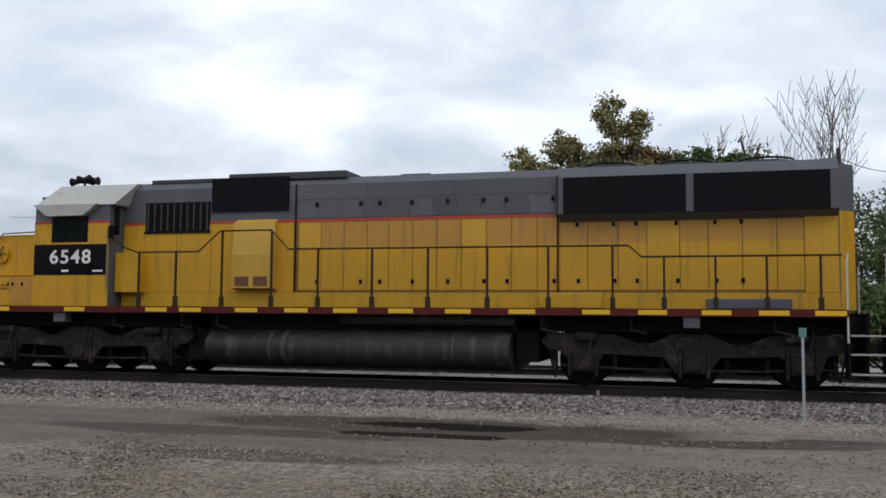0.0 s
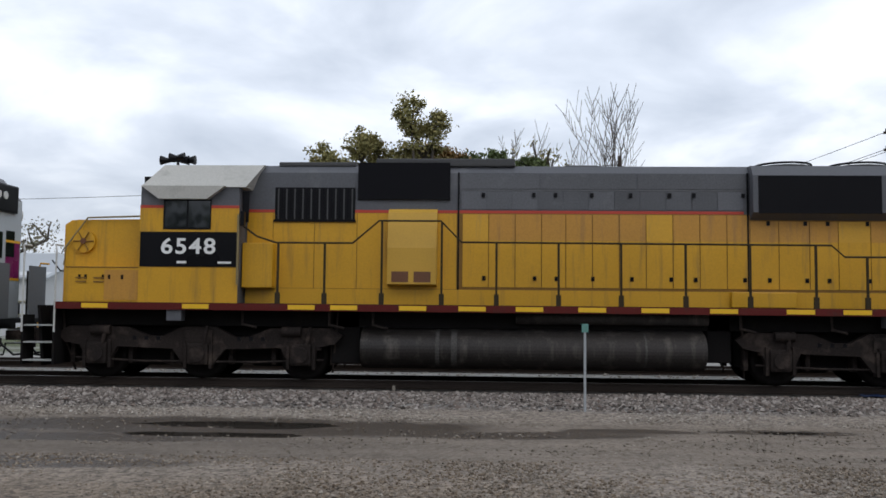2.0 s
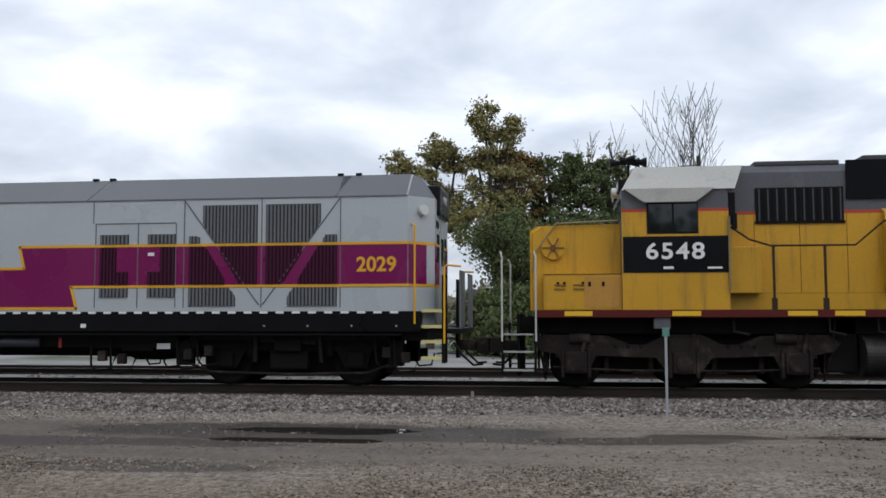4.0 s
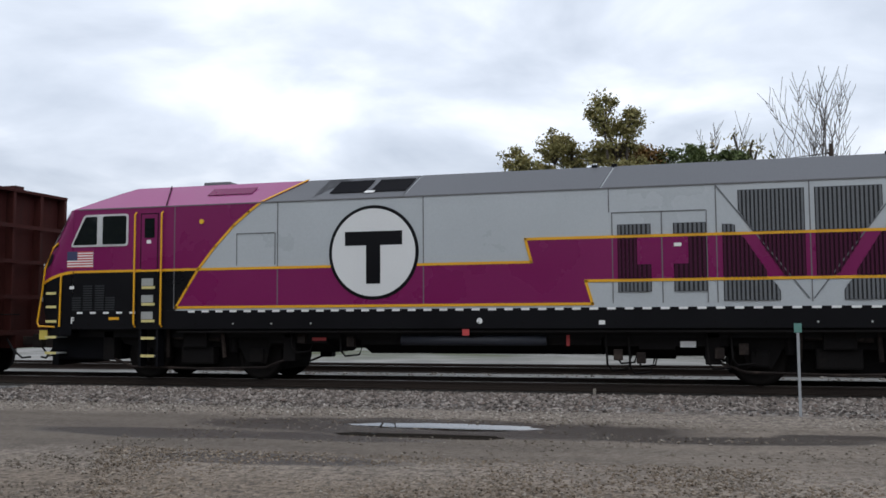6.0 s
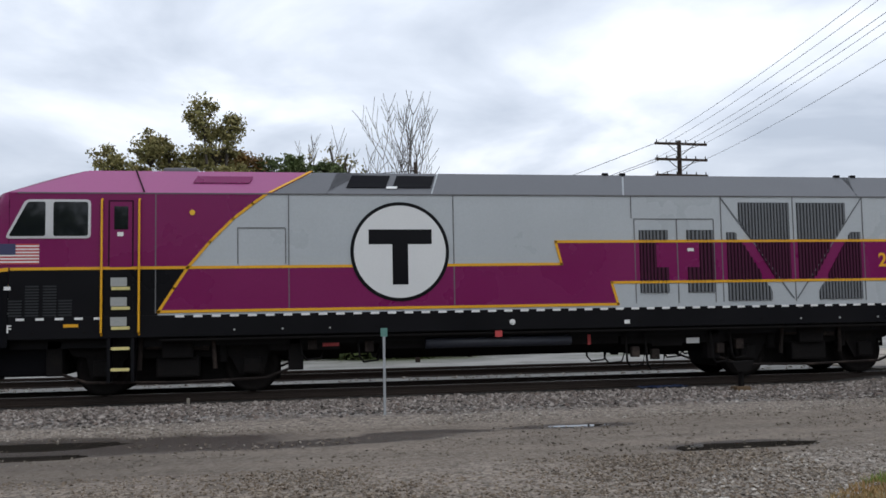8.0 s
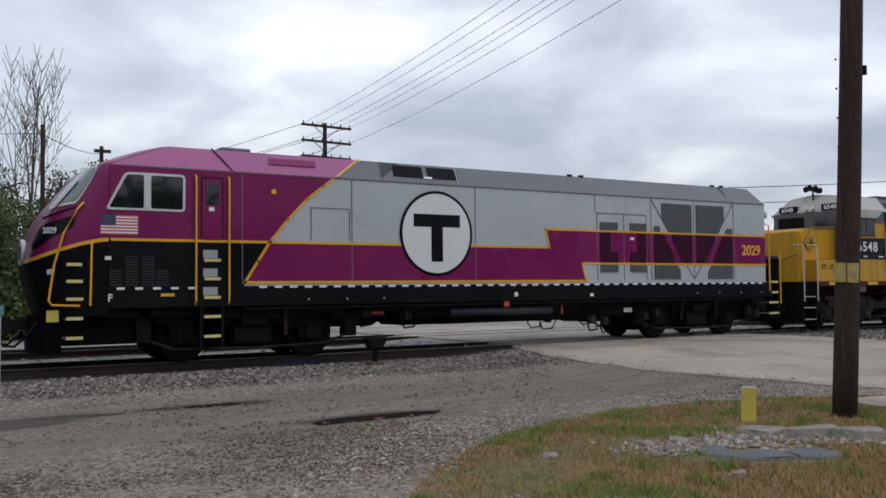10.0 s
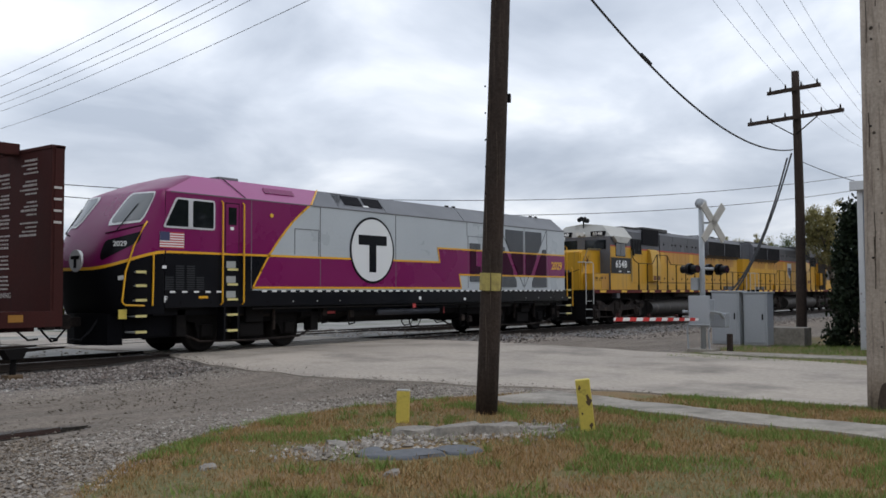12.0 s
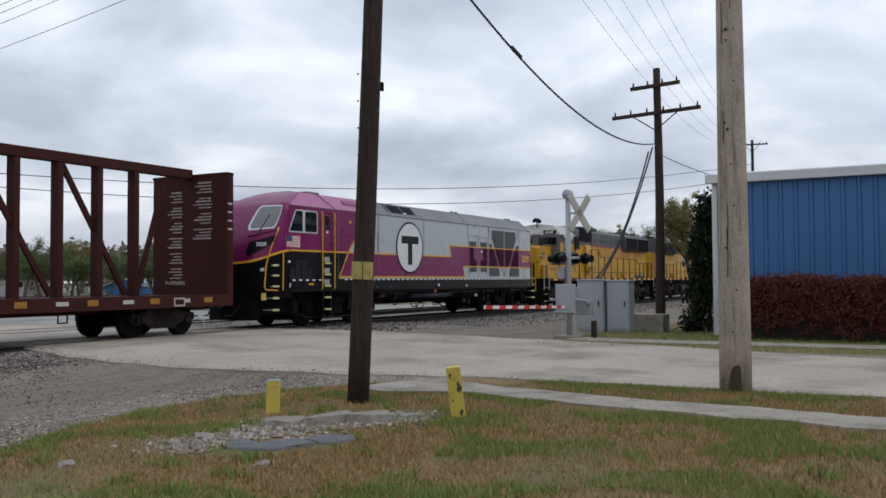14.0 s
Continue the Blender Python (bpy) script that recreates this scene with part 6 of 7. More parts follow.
def grass_blades(name, count, spot, height, material, label):
    rng = np.random.default_rng(count)
    verts, faces, k = [], [], 0
    while k < count:
        p = spot(rng)
        if p is None:
            continue
        h = rng.uniform(*height)
        a, w = rng.random() * 6.283, rng.uniform(0.004, 0.010)
        lx, ly = rng.normal(0, 0.45, 2) * h
        c, s = math.cos(a) * w, math.sin(a) * w
        verts += [(p[0] - c, p[1] - s, p[2] - 0.01), (p[0] + c, p[1] + s, p[2] - 0.01), (p[0] + lx, p[1] + ly, p[2] + h)]
        faces.append((3 * k, 3 * k + 1, 3 * k + 2))
        k += 1
    me = bpy.data.meshes.new(name)
    me.from_pydata(verts, [], faces)
    me.materials.append(material)
    return tagged(new(name, me), label, "grass", kind="stuff")


def lawn_spot(rng):
    x, y = rng.uniform(1.3, 14.0), rng.uniform(-3.0, 9.4)
    a, b = pavement_edge(y)
    if not in_grass(x, y) or (a < x < b and y < 7.9) or (x > 13.0 and y > 6.0):
        return None
    for cx, cy, r in ((3.9, 5.2, 0.8), (3.2, 3.9, 0.6), (7.2, 6.3, 0.75), (8.8, 6.2, 0.6), (8.1, 6.5, 0.7), (7.6, 5.8, 0.6), (9.5, 5.7, 0.5)):
        if (x - cx) ** 2 + ((y - cy) * 1.3) ** 2 < r * r and rng.random() < 0.85:
            return None
    if noise.noise(Vector((x * 1.1, y * 1.1, 9))) < -0.25 - 0.5 * rng.random():
        return None
    return x, y, ground_z(x, y)


def tuft_spot(rng):
    p = lawn_spot(rng)
    return p if p and noise.noise(Vector((p[0] * 0.9, p[1] * 0.9, 2))) > 0.10 + 0.10 * rng.random() else None


def weed_spot(rng):
    """Small dense clumps of taller weeds, strewn over the grass."""
    p = lawn_spot(rng)
    return p if p and noise.noise(Vector((p[0] * 3.1, p[1] * 3.1, 5))) > 0.36 + 0.1 * rng.random() else None


def verge_spot(rng):
    x, y = rng.uniform(21.9, 31), rng.uniform(-4, 9.4)
    return None if 23.5 < x < 24.9 else (x, y, ground_z(x, y))


grass_blades("grass", 115000, lawn_spot, (0.025, 0.07), M["grass"], "short dry autumn grass mixed with green")
grass_blades("grass", 46000, tuft_spot, (0.03, 0.095), M["grass_green"], "fresh green grass tufts")
grass_blades("weeds", 9000, weed_spot, (0.06, 0.13), M["grass_green"], "clumps of taller green weeds in dry grass")
grass_blades("grass", 14000, verge_spot, (0.05, 0.12), M["grass_green"], "green verge beyond the road")


def water_material():
    m = bpy.data.materials.new("still_muddy_water")
    m.use_nodes = True
    b = m.node_tree.nodes["Principled BSDF"]
    b.inputs["Base Color"].default_value = (0.035, 0.03, 0.025, 1)
    b.inputs["Roughness"].default_value = 0.03
    b.inputs["IOR"].default_value = 1.33
    return m


M["water"] = water_material()
for cx, cy, rx, ry in PUDDLES:
    pts = []
    for k in range(48):
        a = 2 * math.pi * k / 48
        r = 1.05 + 0.28 * noise.noise(Vector((math.cos(a) * 2.2 + cx, math.sin(a) * 2.2, cy)))
        pts.append((cx + rx * r * math.cos(a), cy + ry * r * math.sin(a)))
    tagged(part("puddle", prism(bmesh.new(), pts, "z", -0.06, -0.006), M["water"]), "shallow muddy puddle on the gravel lot", "puddle", kind="structure")


def slab_debris():
    """Broken asphalt and rubble lying in the grass."""
    for k, (x, y, a, w, d, h, mat) in enumerate((
            (9.0, 6.0, -35, 0.7, 0.5, 0.11, "rubble"), (8.7, 6.35, -30, 0.9, 0.45, 0.12, "rubble"), (8.4, 6.75, -20, 0.7, 0.4, 0.08, "rubble"), (9.45, 5.7, -40, 0.5, 0.3, 0.05, "rubble"),
            (7.3, 5.9, -40, 1.1, 0.55, 0.035, "asphalt_slab"), (7.75, 5.65, -30, 0.7, 0.5, 0.03, "asphalt_slab"), (7.1, 6.3, 20, 0.6, 0.4, 0.03, "asphalt_slab"),
            (6.4, 5.4, 10, 0.35, 0.2, 0.04, "rubble"), (7.2, 6.85, 60, 0.5, 0.3, 0.05, "rubble"), (5.6, 7.0, 25, 0.4, 0.2, 0.04, "rubble"), (6.8, 6.9, 75, 0.35, 0.25, 0.05, "rubble"))):
        rng = random.Random(k)
        pts = []
        for i in range(11):
            t = 2 * math.pi * i / 11
            r = rng.uniform(0.55, 1.05)
            pts.append((w / 2 * r * math.cos(t), d / 2 * r * math.sin(t)))
        bm = prism(bmesh.new(), pts, "z", -0.05, h)
        for q in bm.verts:
            q.co.z += rng.uniform(-0.3, 0.15) * max(h, 0.03)
            if q.co.z > 0:
                q.co.x, q.co.y = q.co.x * 0.82, q.co.y * 0.82
        bmesh.ops.bevel(bm, geom=bm.edges[:], offset=0.012, segments=1, affect="EDGES")
        ob = part("broken_slab", bm, M[mat])
        ob.matrix_world = pose(x, y, ground_z(x, y), rng.uniform(-4, 4), rng.uniform(-4, 4), a)
        tagged(ob, "broken slab of old paving lying in the grass", "slab", "broken slabs in the grass")


M["rubble"] = surface("dirty_broken_concrete", (0.25, 0.225, 0.195), 0.9, var=0.35, big=3, fine=20, bump=0.8, depth=0.02)
M["asphalt_slab"] = surface("grey_broken_asphalt", (0.11, 0.115, 0.125), 0.8, var=0.25, fine=15, bump=0.5, depth=0.01)
slab_debris()

strip("pavement", lambda y: (23.6, 24.8), -25, 9.2, 0.6, 0.03, M["concrete"], "pale concrete pavement beyond the road", "pavement")


# ---- poles, wires and the crossing ----
def wire(name, p, q, sag, r, label, n=18):
    pts = []
    for k in range(n + 1):
        u = k / n
        pts.append((p[0] + (q[0] - p[0]) * u, p[1] + (q[1] - p[1]) * u, p[2] + (q[2] - p[2]) * u - 4 * sag * u * (1 - u)))
    return tagged(part(name, tube(bmesh.new(), pts, r, 6), M["wire"]), label, "cable")


def pole_bm(h, r0, r1, seed, lean=(0, 0)):
    """A tapered, slightly crooked timber."""
    bm = bmesh.new()
    n, rows = 18, []
    for k in range(15):
        u = k / 14
        r = r0 + (r1 - r0) * u
        ox = lean[0] * u + 0.02 * math.sin(seed + 5 * u)
        oy = lean[1] * u + 0.02 * math.cos(seed + 4 * u)
        rows.append([bm.verts.new((ox + r * (1 + 0.05 * math.sin(3 * a + seed) + 0.03 * noise.noise(Vector((a, u * 6, seed)))) * math.cos(a), oy + r * math.sin(a), -0.15 + (h + 0.15) * u)) for a in (2 * math.pi * i / n for i in range(n))])
    for a, b in zip(rows, rows[1:]):
        for i in range(n):
            bm.faces.new((a[i], a[(i + 1) % n], b[(i + 1) % n], b[i]))
    bm.faces.new(rows[0])
    bm.faces.new(rows[-1])
    return bm


def near_dark_pole():
    x, y = 10.31, 7.03
    v = thing("utility_pole", pose(x, y, ground_z(x, y)), "dark creosoted timber pole with a yellow tag band, in the grass", "utility pole")
    part("timber", pole_bm(11.6, 0.15, 0.115, 1.0, (0.30, -0.36)), M["pole_dark"], v, smooth=True)
    part("tag_band", rod(bmesh.new(), (0.05, -0.05, 1.68), (0.055, -0.06, 1.92), 0.152, n=24), M["bollard_tag"], v, "yellow painted tag band")
    part("bracket", boxes((0.26, 0.31, -0.25, -0.21, 4.3, 4.42), (0.2, 0.3, -0.24, -0.22, 4.33, 4.37)), M["dark"], v)
    for k in range(7):
        a, z = 3.6 + 0.5 * math.sin(k * 2.7), 0.6 + 0.83 * k
        u = z / 11.6
        o, r = Vector((0.30 * u, -0.36 * u, 0)), 0.151 - 0.035 * u
        part("crack", tube(bmesh.new(), [o + Vector((r * math.cos(a), r * math.sin(a), z)), o + Vector((r * math.cos(a + 0.06), r * math.sin(a + 0.06), z + 0.4)), o + Vector((r * math.cos(a), r * math.sin(a), z + 0.75))], 0.007, 4), M["rot"], v)
    for k in range(5):
        z = 3.0 + 0.37 * k
        part("nail", rod(bmesh.new(), (0.05 - 0.13, -0.08, z), (0.05 - 0.16, -0.1, z), 0.012, n=6), M["dark"], v)


M["bollard_tag"] = surface("faded_yellow_tag", (0.42, 0.34, 0.10), 0.7, var=0.2, dirt=(0.1, 0.07, 0.04), dirt_amount=0.5, dirt_scale=6, bump=0.1)
def rot_patch(v):
    """Dark rotten wood on one side of the foot."""
    bm = bmesh.new()
    cols = []
    for k in range(9):
        a = radians(172 + 7 * k)
        top = 0.44 - 0.020 * (k - 4) ** 2 + 0.03 * math.sin(k * 1.3)
        cols.append([bm.verts.new(((0.243 - 0.008 * z) * (1 + 0.05 * math.sin(3 * a + 3)) * math.cos(a), (0.243 - 0.008 * z) * math.sin(a), z)) for z in np.linspace(0.0, top, 5)])
    for a, b in zip(cols, cols[1:]):
        for i in range(4):
            bm.faces.new((a[i], b[i], b[i + 1], a[i + 1]))
    part("rot_patch", bm, M["rot"], v, "dark rotten patch at the foot")


M["rot"] = surface("rotten_wood", (0.06, 0.042, 0.03), 0.95, var=0.4, big=6, bump=0.6, depth=0.02)


def near_pale_pole():
    x, y = 14.0, 2.78
    v = thing("utility_pole", pose(x, y, ground_z(13.9, y)), "thick weathered pale timber pole at the kerb", "utility pole")
    part("timber", pole_bm(11.5, 0.235, 0.15, 3.0, (0.04, -0.05)), M["pole_pale"], v, smooth=True)
    rot_patch(v)
    for k in range(9):
        a = 3.3 + 0.35 * math.sin(k * 2.3)
        z = 0.9 + 0.62 * k
        r = 0.225 - 0.006 * k
        part("nail", rod(bmesh.new(), (r * math.cos(a), r * math.sin(a), z), ((r + 0.03) * math.cos(a), (r + 0.03) * math.sin(a), z), 0.014, n=6), M["dark"], v)
    for k in range(11):
        a = 3.4 + 0.6 * math.sin(k * 1.9)
        z = 0.7 + 0.5 * k
        r = 0.236 - 0.0075 * z
        part("crack", tube(bmesh.new(), [(r * math.cos(a), r * math.sin(a), z), (r * math.cos(a + 0.04), r * math.sin(a + 0.04), z + 0.3), (r * math.cos(a), r * math.sin(a), z + 0.55 + 0.2 * math.sin(k))], 0.006, 4), M["rot"], v)
        if k % 3 == 0:
            b = a + 0.35
            part("knot", rod(bmesh.new(), ((r - 0.03) * math.cos(b), (r - 0.03) * math.sin(b), z + 0.2), ((r + 0.006) * math.cos(b), (r + 0.006) * math.sin(b), z + 0.2), 0.035, 0.02, n=10), M["rot"], v)


near_dark_pole()
near_pale_pole()


def line_pole(x, y, h, arms, turn, label, r=0.15, z0=None):
    """A timber pole with crossarms at given heights; arms are (height, half length)."""
    v = thing("utility_pole", pose(x, y, ground_z(x, y) if z0 is None else z0, 0, 0, turn), label, "utility pole")
    part("timber", pole_bm(h, r, r * 0.7, x), M["pole_dark"], v, smooth=True)
    for z, half in arms:
        part("crossarm", boxes((-half, half, -r * 0.8 - 0.1, -r * 0.8, z - 0.06, z + 0.06), bevel=0.01), M["pole_dark"], v)
        n = max(2, int(half * 2 / 0.55))
        for k in range(n + 1):
            px = -half + 0.1 + (2 * half - 0.2) * k / n
            if abs(px) > 0.2:
                part("insulator", rod(bmesh.new(), (px, -r * 0.8 - 0.05, z + 0.06), (px, -r * 0.8 - 0.05, z + 0.2), 0.035, 0.02, n=8), M["dark"], v)
        if half > 0.9:
            for s in (-1, 1):
                part("arm_brace", tube(bmesh.new(), [(s * half * 0.5, -r * 0.8 - 0.06, z - 0.05), (s * 0.05, -r * 0.8 - 0.03, z - 0.55)], 0.02, 6), M["dark"], v)
    return v


line_pole(19.7, 42.7, 10.25, ((10.05, 1.45), (9.25, 1.45), (8.45, 1.45)), 5, "tall timber telegraph pole with three crossarms")
line_pole(30.2, 8.35, 8.85, ((8.24, 0.9), (7.32, 1.62)), -102, "dark timber pole with two crossarms by the crossing", 0.17)
line_pole(79, 13.9, 13.4, ((13.0, 1.25),), -80, "distant timber pole with one crossarm", 0.16)
line_pole(4.7, 32.3, 7.2, (), 0, "plain pale timber pole behind the tracks", 0.09)
line_pole(7.2, 35.4, 7.1, ((6.9, 0.3),), 0, "short timber pole with insulators behind the tracks", 0.1)
TELE, NEAR, FAR = (19.7, 42.7), (14.0, 2.78), (79.0, 13.9)
for z, dxs in ((10.2, (-1.35, -0.7, 0.7, 1.35)), (9.4, (-1.35, 1.35))):
    for dx in dxs:
        wire("overhead_wire", (TELE[0] + dx, TELE[1] - 0.2, z), (NEAR[0] - 0.5 + dx * 0.55, NEAR[1], z + 0.9), 0.6, 0.008, "thin overhead wire between poles")
for k, dy in enumerate((-1.1, -0.6, 0.0, 0.6, 1.1)):
    wire("overhead_wire", (10.7, 6.6 + dy * 0.9, 11.2 + 0.2 * (k % 2)), (FAR[0], FAR[1] + dy, 13.2), 2.0 + 0.1 * k, 0.006, "thin overhead wire between poles")
for z, z2, sag in ((7.2, 11.4, 1.75), (6.7, 10.3, 1.9)):
    wire("overhead_wire", (TELE[0], TELE[1] - 0.2, z), (FAR[0], FAR[1], z2), sag, 0.022, "dark overhead cable across the tracks", 24)
for z in (10.2, 9.4, 8.6):
    for dx in (-1.3, 1.3):
        wire("overhead_wire", (TELE[0] + dx, TELE[1], z), (TELE[0] - 14 + dx, TELE[1] + 55, z - 1.5), 0.6, 0.014, "thin overhead wire behind the tracks")
wire("overhead_cable", (10.55, 6.75, 7.35), (30.0, 8.45, 6.3), 1.05, 0.022, "thick sagging overhead cable", 28)
tagged(part("cable_splice", rod(bmesh.new(), (15.9, 7.22, 6.25), (16.4, 7.26, 6.18), 0.04, n=10), M["wire"]), "black splice sleeve on the cable", "cable")
for dy in (0.0, 0.14):
    wire("drop_cable", (30.05, 8.5 + dy, 6.2 - dy), (28.2, 9.75 + dy, 1.8), 0.45 + dy, 0.028, "black cable dropping from the pole to the cabinets")
wire("guy_wire", (30.1, 8.2, 5.9), (28.1, 5.6, 4.7), 0.05, 0.012, "thin wire from the pole to the building")
wire("overhead_wire", (4.7, 32.3, 7.0), (7.2, 35.4, 6.9), 0.15, 0.012, "thin wire between two short poles")
wire("overhead_wire", (4.7, 32.3, 7.0), (-40, 46, 7.4), 0.6, 0.012, "thin wire behind the tracks")


def crossing_signal():
    x, y = 24.6, 9.45
    z0 = ground_z(x, y)
    v = thing("crossing_signal", pose(x, y, z0), "silver level-crossing signal with crossbuck and lowered striped gate", "crossing signal")
    part("foundation", boxes((-0.35, 0.35, -0.35, 0.35, -0.1, 0.08), bevel=0.02), M["concrete"], v)
    part("mast", rod(bmesh.new(), (0, 0, 0.05), (0, 0, 4.1), 0.075, n=18), M["galv"], v, smooth=True)
    part("bell", rod(bmesh.new(), (-0.1, 0, 4.12), (0.1, 0, 4.12), 0.14, n=20), M["galv"], v, "round crossing bell", True)
    cb = Vector((0.12, -0.3, 3.58))
    for a in (42, -42):
        bm = boxes((-0.11, 0.11, -0.02, 0.02, -0.66, 0.66), bevel=0.005)
        ob = part("crossbuck_blade", bm, M["crossbuck"], v, "pale weathered crossbuck blade")
        ob.matrix_basis = Matrix.Translation(cb) @ pose(0, 0, 0, 0, a, -18)
    part("crossbuck_arm", rod(bmesh.new(), (0, 0, 3.58), tuple(cb), 0.03), M["galv"], v)
    part("light_arm", rod(bmesh.new(), (-0.66, 0.21, 2.3), (0.66, -0.21, 2.3), 0.04), M["galv"], v)
    for u, d in ((-0.62, -1), (0.62, -1), (-0.4, 1), (0.4, 1)):
        c = Vector((0.95 * u, -0.31 * u, 2.28))
        n = Vector((0.31, 0.95, 0)) * d
        lamp = part("flasher", rod(bmesh.new(), c + n * 0.04, c + n * 0.14, 0.16, n=22), M["black"], v, "black round flasher backing")
        part("hood", rod(bmesh.new(), c + n * 0.15, c + n * 0.36, 0.10, 0.11, n=16), M["black"], lamp)
        part("lens", rod(bmesh.new(), c + n * 0.36, c + n * 0.365, 0.09, n=16), M["lens_red"], lamp)
    part("gate_drive", boxes((-0.22, 0.22, -0.25, 0.2, 0.85, 1.45), bevel=0.03), M["galv"], v)
    part("gate_drive_cover", boxes((-0.3, -0.22, -0.3, 0.3, 0.7, 1.55), bevel=0.02), M["galv"], v)
    part("junction_box", boxes((-0.12, 0.12, 0.1, 0.3, 1.7, 2.05), bevel=0.02), M["galv"], v)
    for yy in (-0.36, 0.36):
        part("counterweight_arm", tube(bmesh.new(), [(-0.5, yy, 1.12), (0.35, yy, 1.05), (0.75, yy, 0.85)], 0.04), M["galv"], v)
    part("counterweight", boxes((0.6, 0.95, -0.42, 0.42, 0.65, 1.05), bevel=0.03), M["galv"], v)
    part("guard_loop", tube(bmesh.new(), [(-0.35, -0.3, 0.1), (-0.4, -0.3, 0.6), (-0.35, -0.32, 0.75), (-0.35, 0.3, 0.75), (-0.4, 0.3, 0.6), (-0.35, 0.3, 0.1)], 0.025), M["galv"], v)
    arm = part("gate_arm", boxes((-5.5, -0.4, -0.02, 0.02, 0.90, 0.98), bevel=0.005), M["white"], v, "lowered red and white gate arm")
    arm.matrix_basis = pose(0, 0, -0.05, 0, 1.5, 0)
    for k in range(7):
        gx = -5.5 + k * 0.74
        part("red_band", prism(bmesh.new(), [(gx, 0.895), (gx + 0.36, 0.895), (gx + 0.42, 0.985), (gx + 0.06, 0.985)], "y", -0.026, 0.026), M["barred_red"], arm)
    for gx in (-5.3, -3.6, -1.9):
        part("gate_lamp", rod(bmesh.new(), (gx, 0, 0.98), (gx, 0, 1.08), 0.045, n=12), M["lens_red"], arm)


M["crossbuck"] = surface("weathered_crossbuck_paint", (0.42, 0.40, 0.36), 0.7, var=0.2, bump=0.05)
M["lens_red"] = surface("dark_red_lens", (0.03, 0.006, 0.006), 0.3, bump=0)
crossing_signal()


def cabinet(x, y, w, d, h, label):
    v = thing("equipment_cabinet", pose(x, y, ground_z(x, y)), label, "equipment cabinet", "signal cabinets")
    part("body", boxes((-d / 2, d / 2, -w / 2, w / 2, 0.05, h), bevel=0.015), M["galv"], v)
    part("roof", boxes((-d / 2 - 0.04, d / 2 + 0.04, -w / 2 - 0.04, w / 2 + 0.04, h, h + 0.05), bevel=0.015), M["galv"], v)
    door = part("door", boxes((-d / 2 - 0.025, -d / 2, -w / 2 + 0.05, w / 2 - 0.05, 0.12, h - 0.06), bevel=0.008), M["galv"], v)
    part("handle", boxes((-d / 2 - 0.06, -d / 2 - 0.025, -w / 2 + 0.12, -w / 2 + 0.15, h * 0.5, h * 0.5 + 0.18)), M["dark"], door)
    part("vent", boxes((-d / 2 - 0.032, -d / 2 - 0.025, -0.15, 0.15, h - 0.3, h - 0.18)), M["galv"], door)
    part("plinth", boxes((-d / 2, d / 2, -w / 2, w / 2, -0.1, 0.05)), M["concrete"], v)


cabinet(28.0, 9.93, 0.86, 0.6, 1.64, "silver metal signal cabinet beside the crossing")
cabinet(28.15, 9.06, 0.72, 0.6, 1.62, "narrower silver metal signal cabinet beside the crossing")
tagged(part("concrete_block", boxes((29.2, 30.0, 8.0, 9.45, 0.0, 0.62), bevel=0.03), M["concrete"]), "low square concrete block behind the verge", "concrete block")
v = thing("marker_post", pose(25.0, 8.85, ground_z(25, 8.85)), "short rotten wooden post at the kerb", "post")
part("timber", boxes((-0.07, 0.07, -0.07, 0.07, -0.05, 0.5), bevel=0.02), M["pole_dark"], v)


def bollard(x, y, w, d, h, rx, ry, label, chipped):
    v = thing("bollard", pose(x, y, ground_z(x, y), rx, ry, -62), label, "bollard", "yellow bollards in the grass")
    bm = boxes((-w / 2, w / 2, -d / 2, d / 2, -0.1, h), bevel=0.012)
    part("post", bm, M["bollard"], v)
    for k in range(chipped):
        z = 0.08 + k * (h - 0.12) / max(1, chipped - 1) * 0.9
        yy = (-1) ** k * w * 0.2
        big = (0.4, 0.22, 0.6, 0.3)[k % 4]
        pts = [(yy * 1.3 + big * 0.05 * math.cos(a) * (1 + 0.5 * math.sin(3 * a + k)), z + big * 0.09 * math.sin(a) * (1 + 0.4 * math.sin(2 * a + 2 * k))) for a in np.linspace(0, 2 * math.pi, 12, endpoint=False)]
        part("rust_patch", prism(bmesh.new(), pts, "y", -d / 2 - 0.003, -d / 2 + 0.002), M["rust_dark2"], v)
    if not chipped:
        part("pale_cap", boxes((-w / 2, w / 2, -d / 2, d / 2, h, h + 0.012), bevel=0.004), M["cab_roof"], v)


M["rust_dark2"] = surface("dark_bare_rust", (0.10, 0.062, 0.03), 0.8, bump=0.1)
bollard(8.95, 7.38, 0.16, 0.10, 0.42, 0, 2, "short square yellow painted steel bollard", 0)
bollard(9.68, 5.14, 0.17, 0.11, 0.63, 3, -6, "leaning chipped yellow steel bollard with rust patches", 4)


def sign_post():
    v = thing("marker_sign", pose(1.72, 16.0, ground_z(1.72, 16.0)), "thin galvanised post with a small green marker plate", "sign")
    part("post", boxes((-0.022, 0.022, -0.012, 0.012, -0.1, 1.5), bevel=0.004), M["galv"], v)
    part("plate", boxes((-0.06, 0.06, -0.02, -0.012, 1.38, 1.53), bevel=0.004), M["sign_green"], v, "small green plate")


M["sign_green"] = surface("dull_green_sign", (0.10, 0.24, 0.21), 0.5, bump=0)
sign_post()
tagged(part("rail_marker", boxes((-1.90, -1.84, 18.55, 18.6, 0.08, 0.22), bevel=0.01), M["concrete"]), "small white stake at the ballast edge", "marker")


